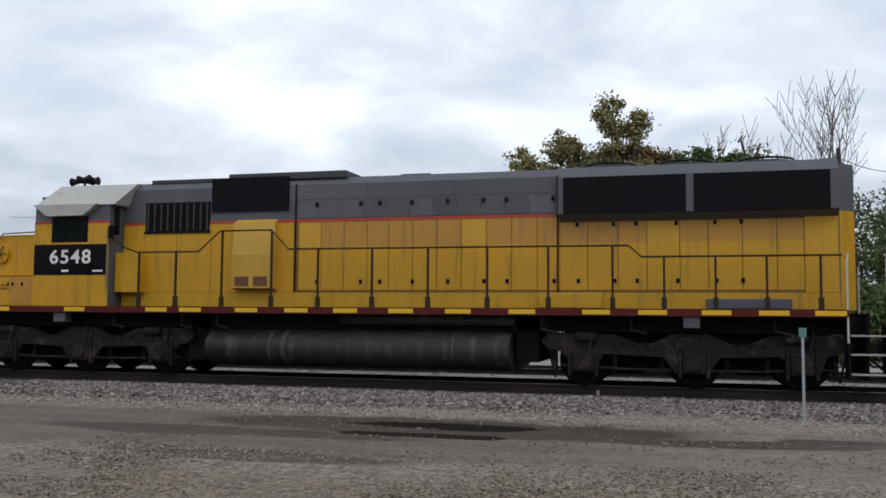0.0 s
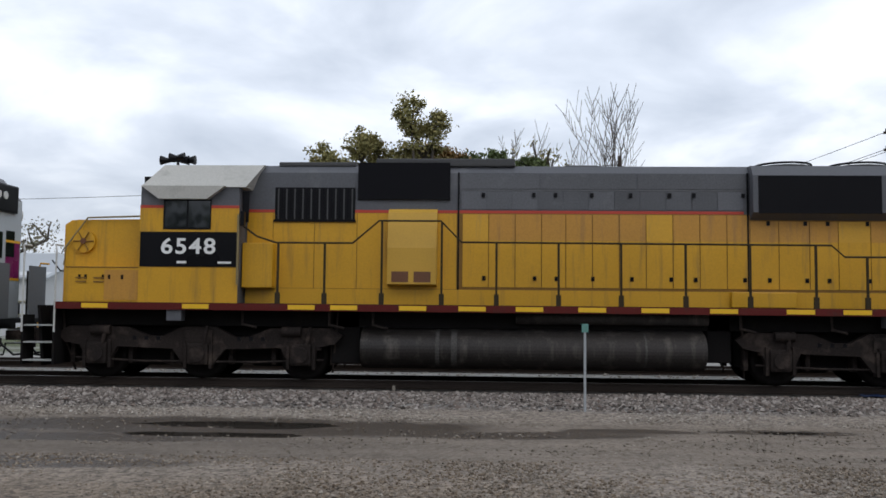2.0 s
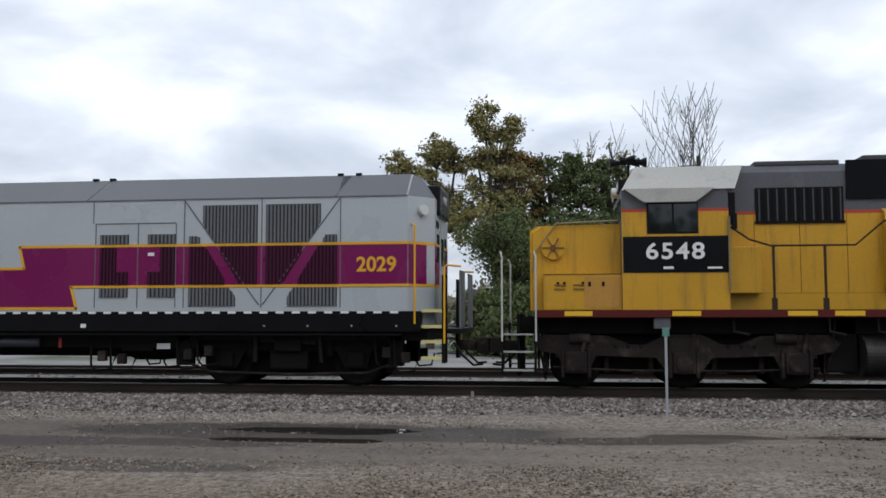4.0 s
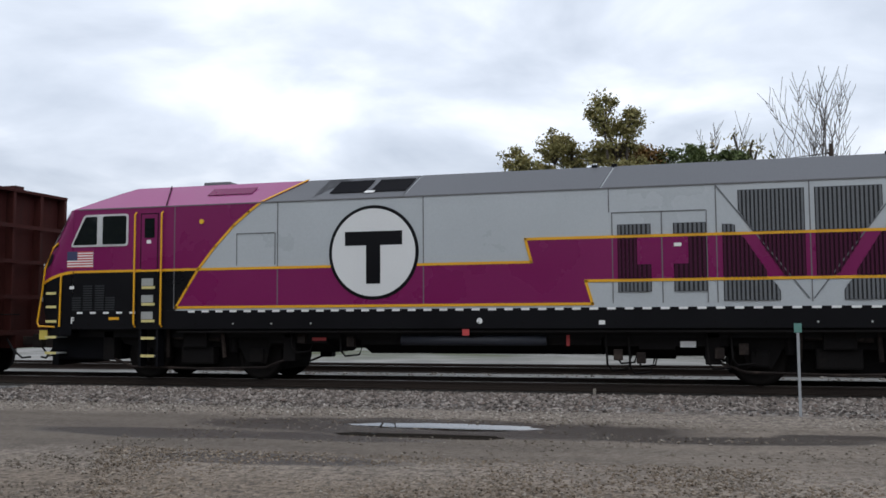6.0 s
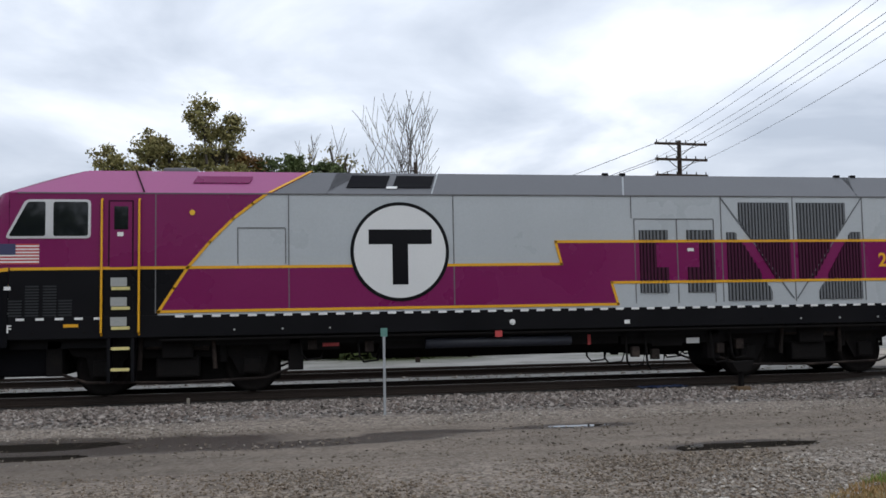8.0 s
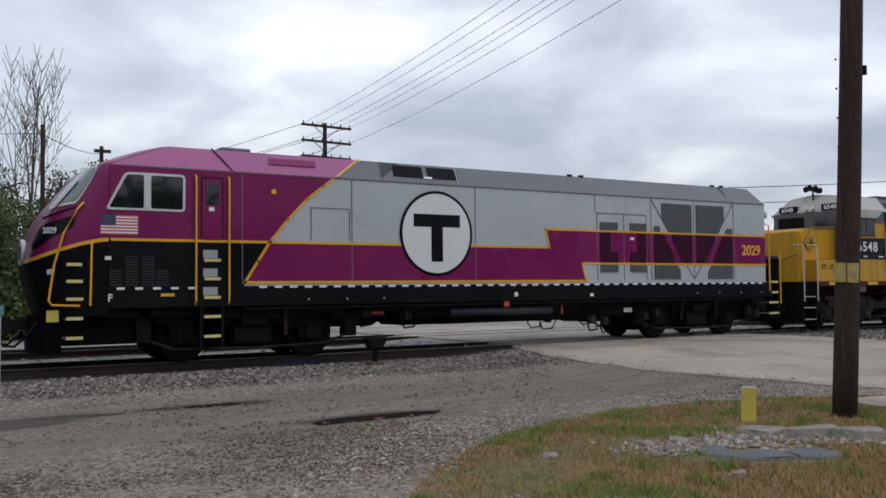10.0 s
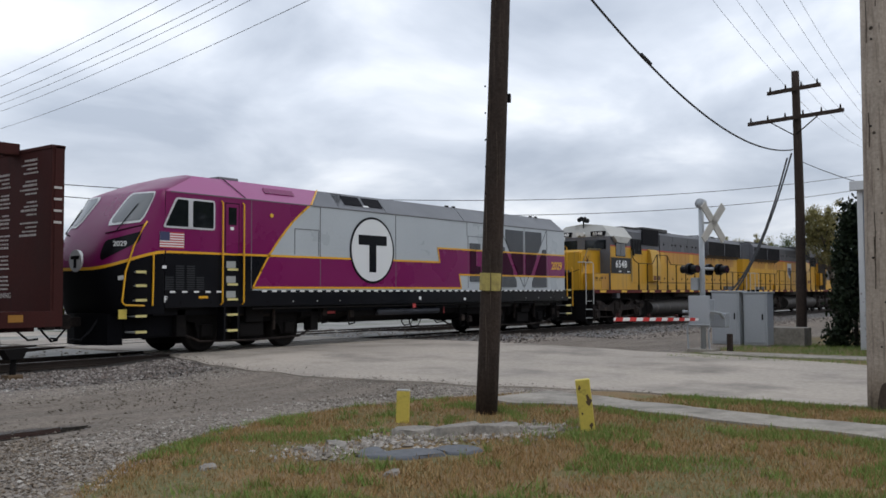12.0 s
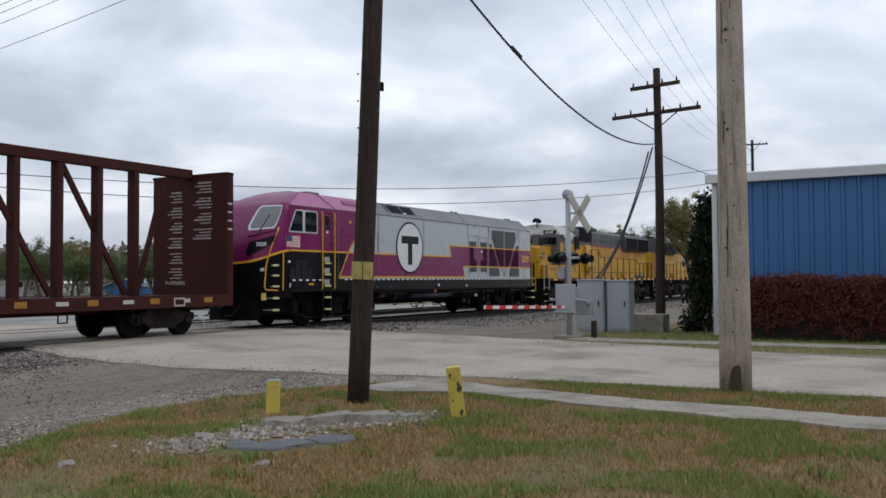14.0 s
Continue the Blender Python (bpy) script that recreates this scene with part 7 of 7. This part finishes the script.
def rail_box():
    v = thing("bond_box", pose(9.25, 17.55, ground_z(9.25, 17.55)), "dark rusty junction box on a short post beside the rail", "junction box")
    part("post", rod(bmesh.new(), (0, 0, -0.1), (0.02, 0, 0.4), 0.06), M["dark"], v)
    part("box", prism(bmesh.new(), [(-0.25, 0.6), (0.25, 0.62), (0.14, 0.42), (-0.12, 0.40)], "y", -0.15, 0.15), M["dark"], v)
    part("foot", boxes((-0.16, 0.16, -0.14, 0.14, -0.05, 0.1), bevel=0.03), M["rust_dark2"], v)


rail_box()
def tarp():
    """A crumpled sheet lying over the rail foot."""
    bm = bmesh.new()
    rows = [[bm.verts.new((7.5 + 1.0 * i / 16 + 0.05 * noise.noise(Vector((j, i * 0.5, 1))), 18.45 + 0.4 * j / 8 + 0.05 * noise.noise(Vector((i, j * 0.5, 2))), 0.13 + 0.06 * abs(noise.noise(Vector((i * 0.6, j * 0.6, 4)))))) for i in range(17)] for j in range(9)]
    for r, q in zip(rows, rows[1:]):
        for i in range(16):
            bm.faces.new((r[i], r[i + 1], q[i + 1], q[i]))
    tagged(part("folded_tarp", bm, surface("dark_blue_tarp", (0.012, 0.025, 0.07), 0.5, bump=0.1)), "crumpled dark blue tarp lying by the rail", "tarp")


tarp()


# ---- buildings ----
def blue_building():
    X0, Y1, Z = 28.0, 6.08, 4.9
    v = thing("metal_building", pose(0, 0, 0), "blue ribbed sheet-metal building with a white roof edge", "building")
    part("wall", boxes((X0, X0 + 14, Y1 - 26, Y1, 0, Z - 0.25)), M["blue"], v)
    k = 0
    y = Y1 - 0.25
    while y > Y1 - 25.8:
        part("rib", prism(bmesh.new(), [(X0, y - 0.07), (X0 - 0.06, y - 0.03), (X0 - 0.06, y + 0.03), (X0, y + 0.07)], "z", 0.1, Z - 0.25), M["blue"], v)
        y -= 0.42
    part("corner_trim", boxes((X0 - 0.05, X0 + 0.1, Y1 - 0.12, Y1 + 0.04, 0, Z - 0.25), bevel=0.01), M["white_trim"], v, "pale corner trim")
    part("fascia", boxes((X0 - 0.22, X0 + 0.0, Y1 - 26.2, Y1 + 0.2, Z - 0.27, Z), bevel=0.02), M["white_trim"], v, "white gutter and roof edge")
    bm = prism(bmesh.new(), [(X0 - 0.1, Z - 0.02), (X0 + 7, Z + 0.85), (X0 + 14.2, Z - 0.02)], "y", Y1 - 26.2, Y1 + 0.2)
    part("roof", bm, M["white_trim"], v, "pale low-pitched metal roof")
    part("downpipe", rod(bmesh.new(), (X0 - 0.1, Y1 - 0.2, 0.1), (X0 - 0.1, Y1 - 0.2, Z - 0.3), 0.05), M["white_trim"], v)


M["white_trim"] = surface("off_white_sheet_metal", (0.55, 0.56, 0.57), 0.5, var=0.06, bump=0.03)
blue_building()


def shed(x, y, w, d, eave, ridge, turn, wall, roof, label):
    v = thing("shed", pose(x, y, ground_z(x, y), 0, 0, turn), label, "building")
    part("wall", prism(bmesh.new(), [(-d / 2, 0), (d / 2, 0), (d / 2, eave), (0, ridge - 0.1), (-d / 2, eave)], "x", -w / 2, w / 2), wall, v)
    for s in (-1, 1):
        part("roof", prism(bmesh.new(), [(s * (d / 2 + 0.3), eave - 0.12), (0, ridge), (0, ridge - 0.12), (s * (d / 2 + 0.3), eave - 0.24)], "x", -w / 2 - 0.3, w / 2 + 0.3), roof, v)
    for k in (-1, 0, 1):
        win = part("window", boxes((k * w * 0.3 - 0.45, k * w * 0.3 + 0.45, -d / 2 - 0.03, -d / 2 + 0.02, 1.1, 2.0)), M["white_trim"], v)
        part("pane", boxes((k * w * 0.3 - 0.38, k * w * 0.3 + 0.38, -d / 2 - 0.036, -d / 2 - 0.03, 1.17, 1.93)), M["window"], win)


shed(-30.5, 54, 12, 9, 3.4, 4.9, 0, M["white_trim"], M["galv"], "long pale shed with a grey metal roof behind the trees")
shed(82, 114, 8, 6, 2.4, 3.9, 20, M["white_trim"], M["roof_grey"], "small white house beyond the tracks")
shed(74, 80, 6, 5, 1.5, 2.2, 10, M["blue"], M["galv"], "low blue shed beyond the tracks")


# ---- trees, hedge and far woods ----
def leaf_material(name, tones):
    return island_material(name, tones, 0.7)


M["leaf_green"] = leaf_material("dark_green_leaves", [(0.06, 0.088, 0.032), (0.13, 0.17, 0.06), (0.085, 0.115, 0.042), (0.16, 0.19, 0.075)])
M["leaf_olive"] = leaf_material("turning_olive_leaves", [(0.15, 0.15, 0.055), (0.34, 0.30, 0.12), (0.21, 0.20, 0.075), (0.40, 0.32, 0.13)])
M["leaf_brown"] = leaf_material("rusty_autumn_leaves", [(0.20, 0.10, 0.04), (0.30, 0.17, 0.06), (0.15, 0.11, 0.035)])
M["leaf_pine"] = leaf_material("juniper_needles", [(0.010, 0.018, 0.008), (0.025, 0.038, 0.015), (0.016, 0.026, 0.010)])
M["leaf_red"] = leaf_material("dark_red_hedge_leaves", [(0.05, 0.013, 0.012), (0.17, 0.04, 0.03), (0.10, 0.025, 0.02), (0.20, 0.075, 0.05)])
# distance haze is mixed into these pale leaf tones
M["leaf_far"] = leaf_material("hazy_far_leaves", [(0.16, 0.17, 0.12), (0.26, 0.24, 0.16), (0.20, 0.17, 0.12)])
M["bark"] = surface("grey_bark", (0.075, 0.062, 0.05), 0.9, var=0.3, bump=0.4, depth=0.02)
M["bark_pale"] = surface("pale_dead_bark", (0.10, 0.088, 0.078), 0.9, var=0.2, bump=0.3, depth=0.02)


def branches(rng, h, levels, spread, r0, upright=0.6, wander=0.12):
    """Tapered limbs as (start, end, r0, r1), with the tips."""
    segs, tips = [], []

    def grow(p, d, length, r, level):
        q = p
        n = 3
        dd = d.copy()
        for k in range(n):
            dd = (dd + Vector((rng.gauss(0, wander), rng.gauss(0, wander), rng.gauss(0.03, 0.06)))).normalized()
            e = q + dd * length / n
            segs.append((q, e, r * (1 - 0.3 * k / n), r * (1 - 0.3 * (k + 1) / n)))
            if level < levels and (k > 0 or level > 0):
                for _ in range(2 if level else 3):
                    side = Vector((rng.gauss(0, 1), rng.gauss(0, 1), rng.uniform(-0.1, 0.6))).normalized()
                    grow(e, (dd * upright + side * spread).normalized(), length * rng.uniform(0.42, 0.65), r * 0.5, level + 1)
            q = e
        tips.append(q)
    grow(Vector((0, 0, 0)), Vector((0, 0, 1)), h, r0, 0)
    return segs, tips


def limb_mesh(segs, n=6):
    bm = bmesh.new()
    for p, q, a, b in segs:
        d = (q - p).normalized()
        up = Vector((0, 0, 1)) if abs(d.z) < 0.9 else Vector((1, 0, 0))
        s = d.cross(up).normalized()
        u = s.cross(d)
        rings = [[bm.verts.new(c + r * (math.cos(t) * s + math.sin(t) * u)) for t in (2 * math.pi * k / n for k in range(n))] for c, r in ((p, a), (q, b))]
        for k in range(n):
            bm.faces.new((rings[0][k], rings[0][(k + 1) % n], rings[1][(k + 1) % n], rings[1][k]))
    return bm


def leaf_cloud(name, centres, per, radius, size, seed, material, squash=0.8):
    """Small leaves round many centres, as one crown with gaps."""
    rng = np.random.default_rng(seed)
    c = np.repeat(np.array(centres, float), per, 0)
    n = len(c)
    r = np.repeat(radius * rng.uniform(0.6, 1.25, len(centres)), per)[:, None]
    p = c + rng.normal(0, 0.5, (n, 3)) * r * np.array((1, 1, squash))
    u = rng.normal(0, 1, (n, 3))
    u /= np.linalg.norm(u, axis=1)[:, None]
    w = np.cross(u, rng.normal(0, 1, (n, 3)))
    w /= np.linalg.norm(w, axis=1)[:, None] + 1e-6
    s = (size * rng.uniform(0.6, 1.4, n))[:, None]
    verts = np.stack((p - u * s, p + w * s * 0.55, p + u * s, p - w * s * 0.55), 1).reshape(-1, 3).tolist()
    faces = np.arange(4 * n).reshape(-1, 4).tolist()
    me = bpy.data.meshes.new(name)
    me.from_pydata(verts, [], faces)
    me.materials.append(material)
    return me


def make_tree(name, h, seed, leaf, label, spread=0.75, per=34, radius=0.75, size=0.13, fill=2.0, low=0.25, wide=1.0):
    rng = random.Random(seed)
    v = thing(name, Matrix.Identity(4), label, "tree")
    segs, tips = branches(rng, h * 0.75, 2, spread, 0.16 + h * 0.012)
    top = max(max(t.z for t in tips), 0.1)
    k = (h - 0.4) / top
    segs = [(Vector((p.x * wide, p.y * wide, p.z * k)), Vector((q.x * wide, q.y * wide, q.z * k)), a, b) for p, q, a, b in segs]
    part("trunk", limb_mesh(segs), M["bark"], v, smooth=True)
    centres = []
    for p, q, a, b in segs:
        if (p.z + q.z) / 2 > h * low and a < 0.16:
            centres.append(tuple(q + Vector((rng.gauss(0, 0.25), rng.gauss(0, 0.25), rng.gauss(0, 0.2)))))
    rng.shuffle(centres)
    centres = centres[:int(70 * fill)]
    crown = new("crown", leaf_cloud("crown", centres, per, radius, size, seed, leaf))
    crown.parent = v
    return v


def place(az, dist, z=None):
    x, y = dist * math.sin(radians(az)), dist * math.cos(radians(az))
    return x, y, (ground_z(x, y) if z is None else z)


def plant(proto, h0, az, el, dist, turn):
    """Set a copy of a tree so that its top stands at the given height angle over the eye."""
    x, y, z = place(az, dist)
    h = EYE[2] + dist * math.tan(radians(el)) - z
    k = h / (h0 + 0.75)
    ob = copy_thing(proto, pose(x, y, z, 0, 0, turn))
    ob.scale = (k, k, k)
    return ob


olive = make_tree("tree", 11, 11, M["leaf_olive"], "tall tree with thinning olive autumn leaves", spread=0.55, per=170, radius=0.6, wide=0.72, size=0.09)
green = make_tree("tree", 10, 23, M["leaf_green"], "dense dark green tree behind the tracks", spread=0.9, per=95, radius=0.85, size=0.105, fill=2.6, low=0.08, wide=1.0)
rusty = make_tree("tree", 10, 31, M["leaf_brown"], "tree with rusty brown autumn leaves", spread=0.6, per=40, radius=0.65, wide=0.8)
airy = make_tree("tree", 10, 47, M["leaf_olive"], "slender tree with sparse leaves", spread=0.3, per=14, radius=0.4, fill=1.6, size=0.10, wide=0.4)
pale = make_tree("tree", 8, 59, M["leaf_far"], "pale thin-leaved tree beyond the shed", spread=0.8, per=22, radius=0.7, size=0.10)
for proto, h0, az, el, dist, turn in (
        (green, 10, 5.2, 8.6, 43, 200), (green, 10, 3.8, 7.0, 38, 300), (airy, 10, 3.7, 12.2, 46, 20),
        (green, 10, 7.6, 8.0, 42, 150), (green, 10, 9.9, 8.0, 41, 60), (green, 10, -1.8, 8.0, 42, 250), (green, 10, 11.6, 6.4, 46, 10),
        (pale, 8, -29.0, 6.9, 66, 30), (pale, 8, -32.0, 5.4, 66, 130), (pale, 8, -25.5, 4.2, 80, 220), (green, 10, -22, 3.4, 85, 70),
        (olive, 11, 33.5, 2.6, 118, 10), (green, 10, 36.4, 2.9, 112, 60), (green, 10, 38.2, 2.3, 105, 160), (olive, 11, 40.4, 2.6, 110, 220), (green, 10, 42.6, 2.5, 106, 300), (rusty, 10, 44.5, 2.3, 112, 20), (green, 10, 46.6, 2.6, 108, 100), (olive, 11, 31.0, 2.4, 120, 90),
        (green, 10, 32.2, 2.1, 104, 200), (green, 10, 34.6, 2.3, 100, 310), (green, 10, 35.5, 2.0, 96, 40), (green, 10, 37.3, 2.4, 99, 130), (green, 10, 39.3, 2.2, 97, 250), (green, 10, 40.9, 2.0, 95, 20),
        (green, 10, 41.7, 2.3, 99, 110), (green, 10, 43.6, 2.1, 98, 190), (green, 10, 45.5, 2.2, 100, 280), (green, 10, 33.4, 2.0, 98, 75), (green, 10, 47.6, 2.1, 104, 340), (olive, 11, 38.9, 2.8, 116, 140),
        (olive, 11, 70.6, 3.4, 120, 10), (olive, 11, 72.2, 3.5, 118, 80), (green, 10, 74.2, 3.6, 112, 160), (olive, 11, 76.4, 5.4, 70, 220), (green, 10, 68.8, 2.9, 130, 20)):
    plant(proto, h0, az, el, dist, turn)
for proto in (olive, green, rusty, airy, pale):
    for o in (*proto.children_recursive, proto):
        bpy.data.objects.remove(o)


def lobed_tree(az, dist, leaf, lobes, label, seed, size=0.085, per=48):
    """A broad tree whose crown is a few rounded heads of foliage; lobes are (across, height, half width, half height)."""
    x, y, z0 = place(az, dist)
    rng = random.Random(seed)
    v = thing("tree", pose(x, y, z0, 0, 0, -az), label, "tree")
    fork = Vector((0.1, 0, min(l[1] for l in lobes) * 0.45))
    segs = [(Vector((0, 0, -0.1)), fork, 0.26, 0.2)]
    centres = []
    for dx, hz, rx, rz in lobes:
        dy = rng.uniform(-0.5, 0.5)
        base = Vector((dx, dy, hz - rz * 0.7))
        mid = (fork + base) / 2 + Vector((rng.gauss(0, 0.15), 0, 0.3))
        segs += [(fork, mid, 0.13, 0.1), (mid, base, 0.1, 0.06)]
        n = int(26 + 34 * rx * rz)
        for _ in range(n):
            a, w = rng.random() * 6.283, rng.uniform(-0.75, 1)
            r = (0.45 + 0.5 * rng.random() ** 0.5)
            flat = math.sqrt(1 - w * w)
            c = Vector((dx + rx * r * flat * math.cos(a), dy + rx * 0.8 * r * flat * math.sin(a), hz + rz * r * w))
            if noise.noise(c * 1.3 + Vector((seed, 0, 0))) < -0.12:
                continue
            centres.append(tuple(c))
            segs.append((base, c, 0.03, 0.01))
    part("trunk", limb_mesh(segs, 6), M["bark"], v, smooth=True)
    crown = new("crown", leaf_cloud("crown", centres, per, 0.36, size, seed, leaf, 0.75))
    crown.parent = v
    return v


lobed_tree(-8.4, 46, M["leaf_olive"], ((-1.65, 9.25, 0.75, 0.85), (0.35, 9.85, 0.95, 1.05), (1.25, 9.5, 0.7, 0.8), (-0.6, 8.3, 1.2, 1.0), (0.6, 6.9, 1.9, 1.5)), "cottonwood with rounded heads of olive autumn leaves", 3)
lobed_tree(-4.4, 45, M["leaf_olive"], ((-0.35, 11.3, 0.85, 1.0), (0.75, 10.9, 0.75, 0.85), (0.2, 10.0, 1.15, 1.1), (-0.7, 9.6, 0.8, 0.8), (0.3, 8.0, 1.9, 1.5), (0.0, 6.0, 2.2, 1.5)), "tall cottonwood with clumped olive leaves behind the tracks", 7)
lobed_tree(-2.9, 47, M["leaf_brown"], ((-0.3, 9.6, 0.9, 0.7), (0.7, 9.3, 0.7, 0.6), (0.2, 8.0, 1.5, 1.3), (0.0, 6.2, 1.7, 1.4)), "lower tree with rusty brown autumn leaves", 12)
lobed_tree(-0.9, 47, M["leaf_green"], ((0.0, 9.3, 0.6, 0.6), (0.1, 8.0, 1.3, 1.2), (0.0, 6.0, 1.7, 1.6)), "small green tree behind the tracks", 19)
lobed_tree(1.6, 45, M["leaf_green"], ((-0.75, 9.15, 0.4, 0.7), (-0.4, 8.6, 0.95, 0.6), (0.85, 8.75, 0.75, 0.5), (0.2, 7.8, 1.7, 1.3), (0.0, 5.8, 2.0, 1.6), (0.2, 3.9, 2.1, 1.5)), "dense dark green tree with a pointed top", 25)


def bare_tree(az, el, dist, seed, r0, label, limbs, fan):
    """A leafless tree: an upright leader with long limbs that fan upwards and fork into twigs."""
    x, y, z = place(az, dist)
    h = EYE[2] + dist * math.tan(radians(el)) - z
    rng = random.Random(seed)
    segs = []

    def shoot(p, d, length, r, level):
        q, n = p, 5
        for k in range(n):
            d = (d + Vector((rng.gauss(0, 0.06), rng.gauss(0, 0.06), 0.07))).normalized()
            e = q + d * length / n
            segs.append((q, e, r * (1 - 0.75 * k / n), r * (1 - 0.75 * (k + 1) / n)))
            if level < 2 and k > 0:
                for side in (-1, 1):
                    if rng.random() < 0.85:
                        out = Vector((side * rng.uniform(0.4, 0.9), rng.gauss(0, 0.3), 0.0))
                        shoot(e, (d + out * 0.6).normalized(), length * rng.uniform(0.28, 0.45), r * 0.42, level + 1)
            q = e

    trunk = [Vector((0.06 * math.sin(k), 0.05 * math.cos(k), h * 0.62 * k / 8)) for k in range(9)]
    for k, (p, q) in enumerate(zip(trunk, trunk[1:])):
        segs.append((p, q, r0 * (1 - 0.07 * k), r0 * (1 - 0.07 * (k + 1))))
    shoot(trunk[-1], Vector((0.08, 0, 1)), h * 0.38, r0 * 0.45, 1)
    bare_limbs = [segs[:]]
    segs.clear()
    for k in range(limbs):
        side = -1 if k % 2 else 1
        start = trunk[3 + k % 5]
        out = Vector((side * rng.uniform(0.6, 1.0) * fan, rng.gauss(0, 0.4) * fan, 1)).normalized()
        shoot(start, out, (h - start.z) * rng.uniform(0.68, 0.86), r0 * 0.38, 0)
        bare_limbs.append(segs[:])
        segs.clear()
    v = thing("tree", pose(x, y, z, 0, 0, -az), label, "tree")
    for k, limb in enumerate(bare_limbs):
        limb = [(p, q, max(a, 0.013), max(b, 0.010)) for p, q, a, b in limb]
        part("limb" if k else "trunk", limb_mesh(limb, 5), M["bark_pale"], v)


bare_tree(7.7, 12.5, 44, 5, 0.12, "leafless dead tree with upright grey branches", 6, 0.21)
bare_tree(2.4, 10.8, 46, 8, 0.05, "thin leafless sapling behind the tracks", 4, 0.3)


def bushes():
    """Low undergrowth along the foot of the tree line."""
    rng = random.Random(21)
    cs = []
    for k in range(150):
        a, r = rng.random() * 6.283, math.sqrt(rng.random())
        z = rng.random()
        cs.append((1.9 * r * math.cos(a) * (1 - 0.5 * z * z), 1.5 * r * math.sin(a), 0.15 + 2.7 * z * (0.75 + 0.25 * math.sin(3 * a))))
    first = None
    for k in range(15):
        az = -4.5 + 1.2 * k
        x, y, z = place(az, 39 + 2.5 * math.sin(k * 2.4))
        m = pose(x, y, z, 0, 0, k * 77)
        if first is None:
            first = thing("bush", m, "dense dark green undergrowth bush below the trees", "bush", "bushes below the trees")
            f = new("foliage", leaf_cloud("foliage", cs, 60, 0.6, 0.10, 33, M["leaf_green"]))
            f.parent = first
            part("stem", rod(bmesh.new(), (0, 0, -0.1), (0.1, 0, 1.4), 0.06, 0.02), M["bark"], first)
        else:
            copy_thing(first, m)


bushes()


def evergreen():
    x, y = 30.3, 6.75
    v = thing("evergreen", pose(x, y, ground_z(x, y)), "dark columnar juniper beside the building", "tree")
    part("trunk", rod(bmesh.new(), (0, 0, 0), (0, 0, 3.2), 0.08, 0.03), M["bark"], v)
    rng = random.Random(4)
    cs = []
    for k in range(230):
        z = 0.15 + 4.1 * rng.random()
        r = 0.7 * (1 - (z / 4.6) ** 2) + 0.08
        a = rng.random() * 6.283
        cs.append((r * math.cos(a) * rng.uniform(0.6, 1), r * math.sin(a) * rng.uniform(0.6, 1), z))
    crown = new("crown", leaf_cloud("crown", cs, 55, 0.26, 0.07, 9, M["leaf_pine"], 1.5))
    crown.parent = v


evergreen()


def hedge():
    v = thing("hedge", pose(0, 0, 0), "clipped dark red hedge along the blue building", "hedge")
    rng = random.Random(6)
    cs = []
    for k in range(2600):
        y = rng.uniform(-9, 5.4)
        z = 0.12 + 1.62 * math.sqrt(rng.random())
        x = 26.0 + (0.0 if rng.random() < 0.62 else rng.uniform(0, 1.3)) + rng.gauss(0.12, 0.08) + 0.2 * max(0, z - 1.2)
        if x > 26.4 and z < 1.5:
            z = rng.uniform(1.5, 1.74)
        cs.append((x, y, z + 0.05 * math.sin(y * 2.1)))
    foliage = new("foliage", leaf_cloud("foliage", cs, 44, 0.2, 0.032, 12, M["leaf_red"]))
    foliage.parent = v
    # near-black box stands in for the shade deep among the leaves
    part("core", boxes((26.3, 27.2, -9, 5.2, 0.0, 1.5), bevel=0.1), M["hedge_core"], v, "solid dark core standing in for inner shade")


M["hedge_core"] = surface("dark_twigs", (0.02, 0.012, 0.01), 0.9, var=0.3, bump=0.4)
hedge()


def far_woods():
    rng = random.Random(14)
    cs = []
    for k in range(4200):
        az = rng.uniform(-42, 86)
        d = rng.uniform(130, 185)
        hmax = 4.6 + 3.2 * (0.5 + noise.noise(Vector((az * 0.22, 0, 5)))) + 1.6 * noise.noise(Vector((az * 0.9, 3, 5)))
        x, y = d * math.sin(radians(az)), d * math.cos(radians(az))
        cs.append((x, y, max(0.3, hmax * math.sqrt(rng.random()))))
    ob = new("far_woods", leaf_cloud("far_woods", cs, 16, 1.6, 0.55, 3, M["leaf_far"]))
    tagged(ob, "distant line of autumn woods along the horizon", "woods", kind="stuff")


def unseen_woods():
    """Unseen trees added on the side away from the tracks to darken reflections."""
    rng = random.Random(15)
    cs = []
    for k in range(2600):
        az = rng.uniform(98, 306)
        d = rng.uniform(48, 75)
        hmax = 10.5 + 5.0 * noise.noise(Vector((az * 0.15, 0, 8)))
        cs.append((d * math.sin(radians(az)), d * math.cos(radians(az)), max(0.5, hmax * rng.random() ** 0.6)))
    ob = new("woods", leaf_cloud("woods", cs, 26, 2.2, 0.5, 4, M["leaf_green"]))
    tagged(ob, "unseen belt of trees added to darken reflections", "woods", kind="stuff")


far_woods()
unseen_woods()


# ---- what moves ----
def motions():
    for v, x, turn in TRAIN:
        walk(v, [(t, pose(x + d, TRACK_Y, RAIL_Z, 0, 0, turn)) for t, d in ROLLED])
    ts, ds = [r[0] for r in ROLLED], [r[1] for r in ROLLED]
    steps = [14.0 * k / 140 for k in range(141)]
    for w, x, r in WHEELS:
        back = -1 if w.parent is lead_locomotive else 1
        walk(w, [(t, pose(x, 0, r, 0, back * math.degrees(float(np.interp(t, ts, ds)) / r) % 360, 0)) for t in steps])


motions()
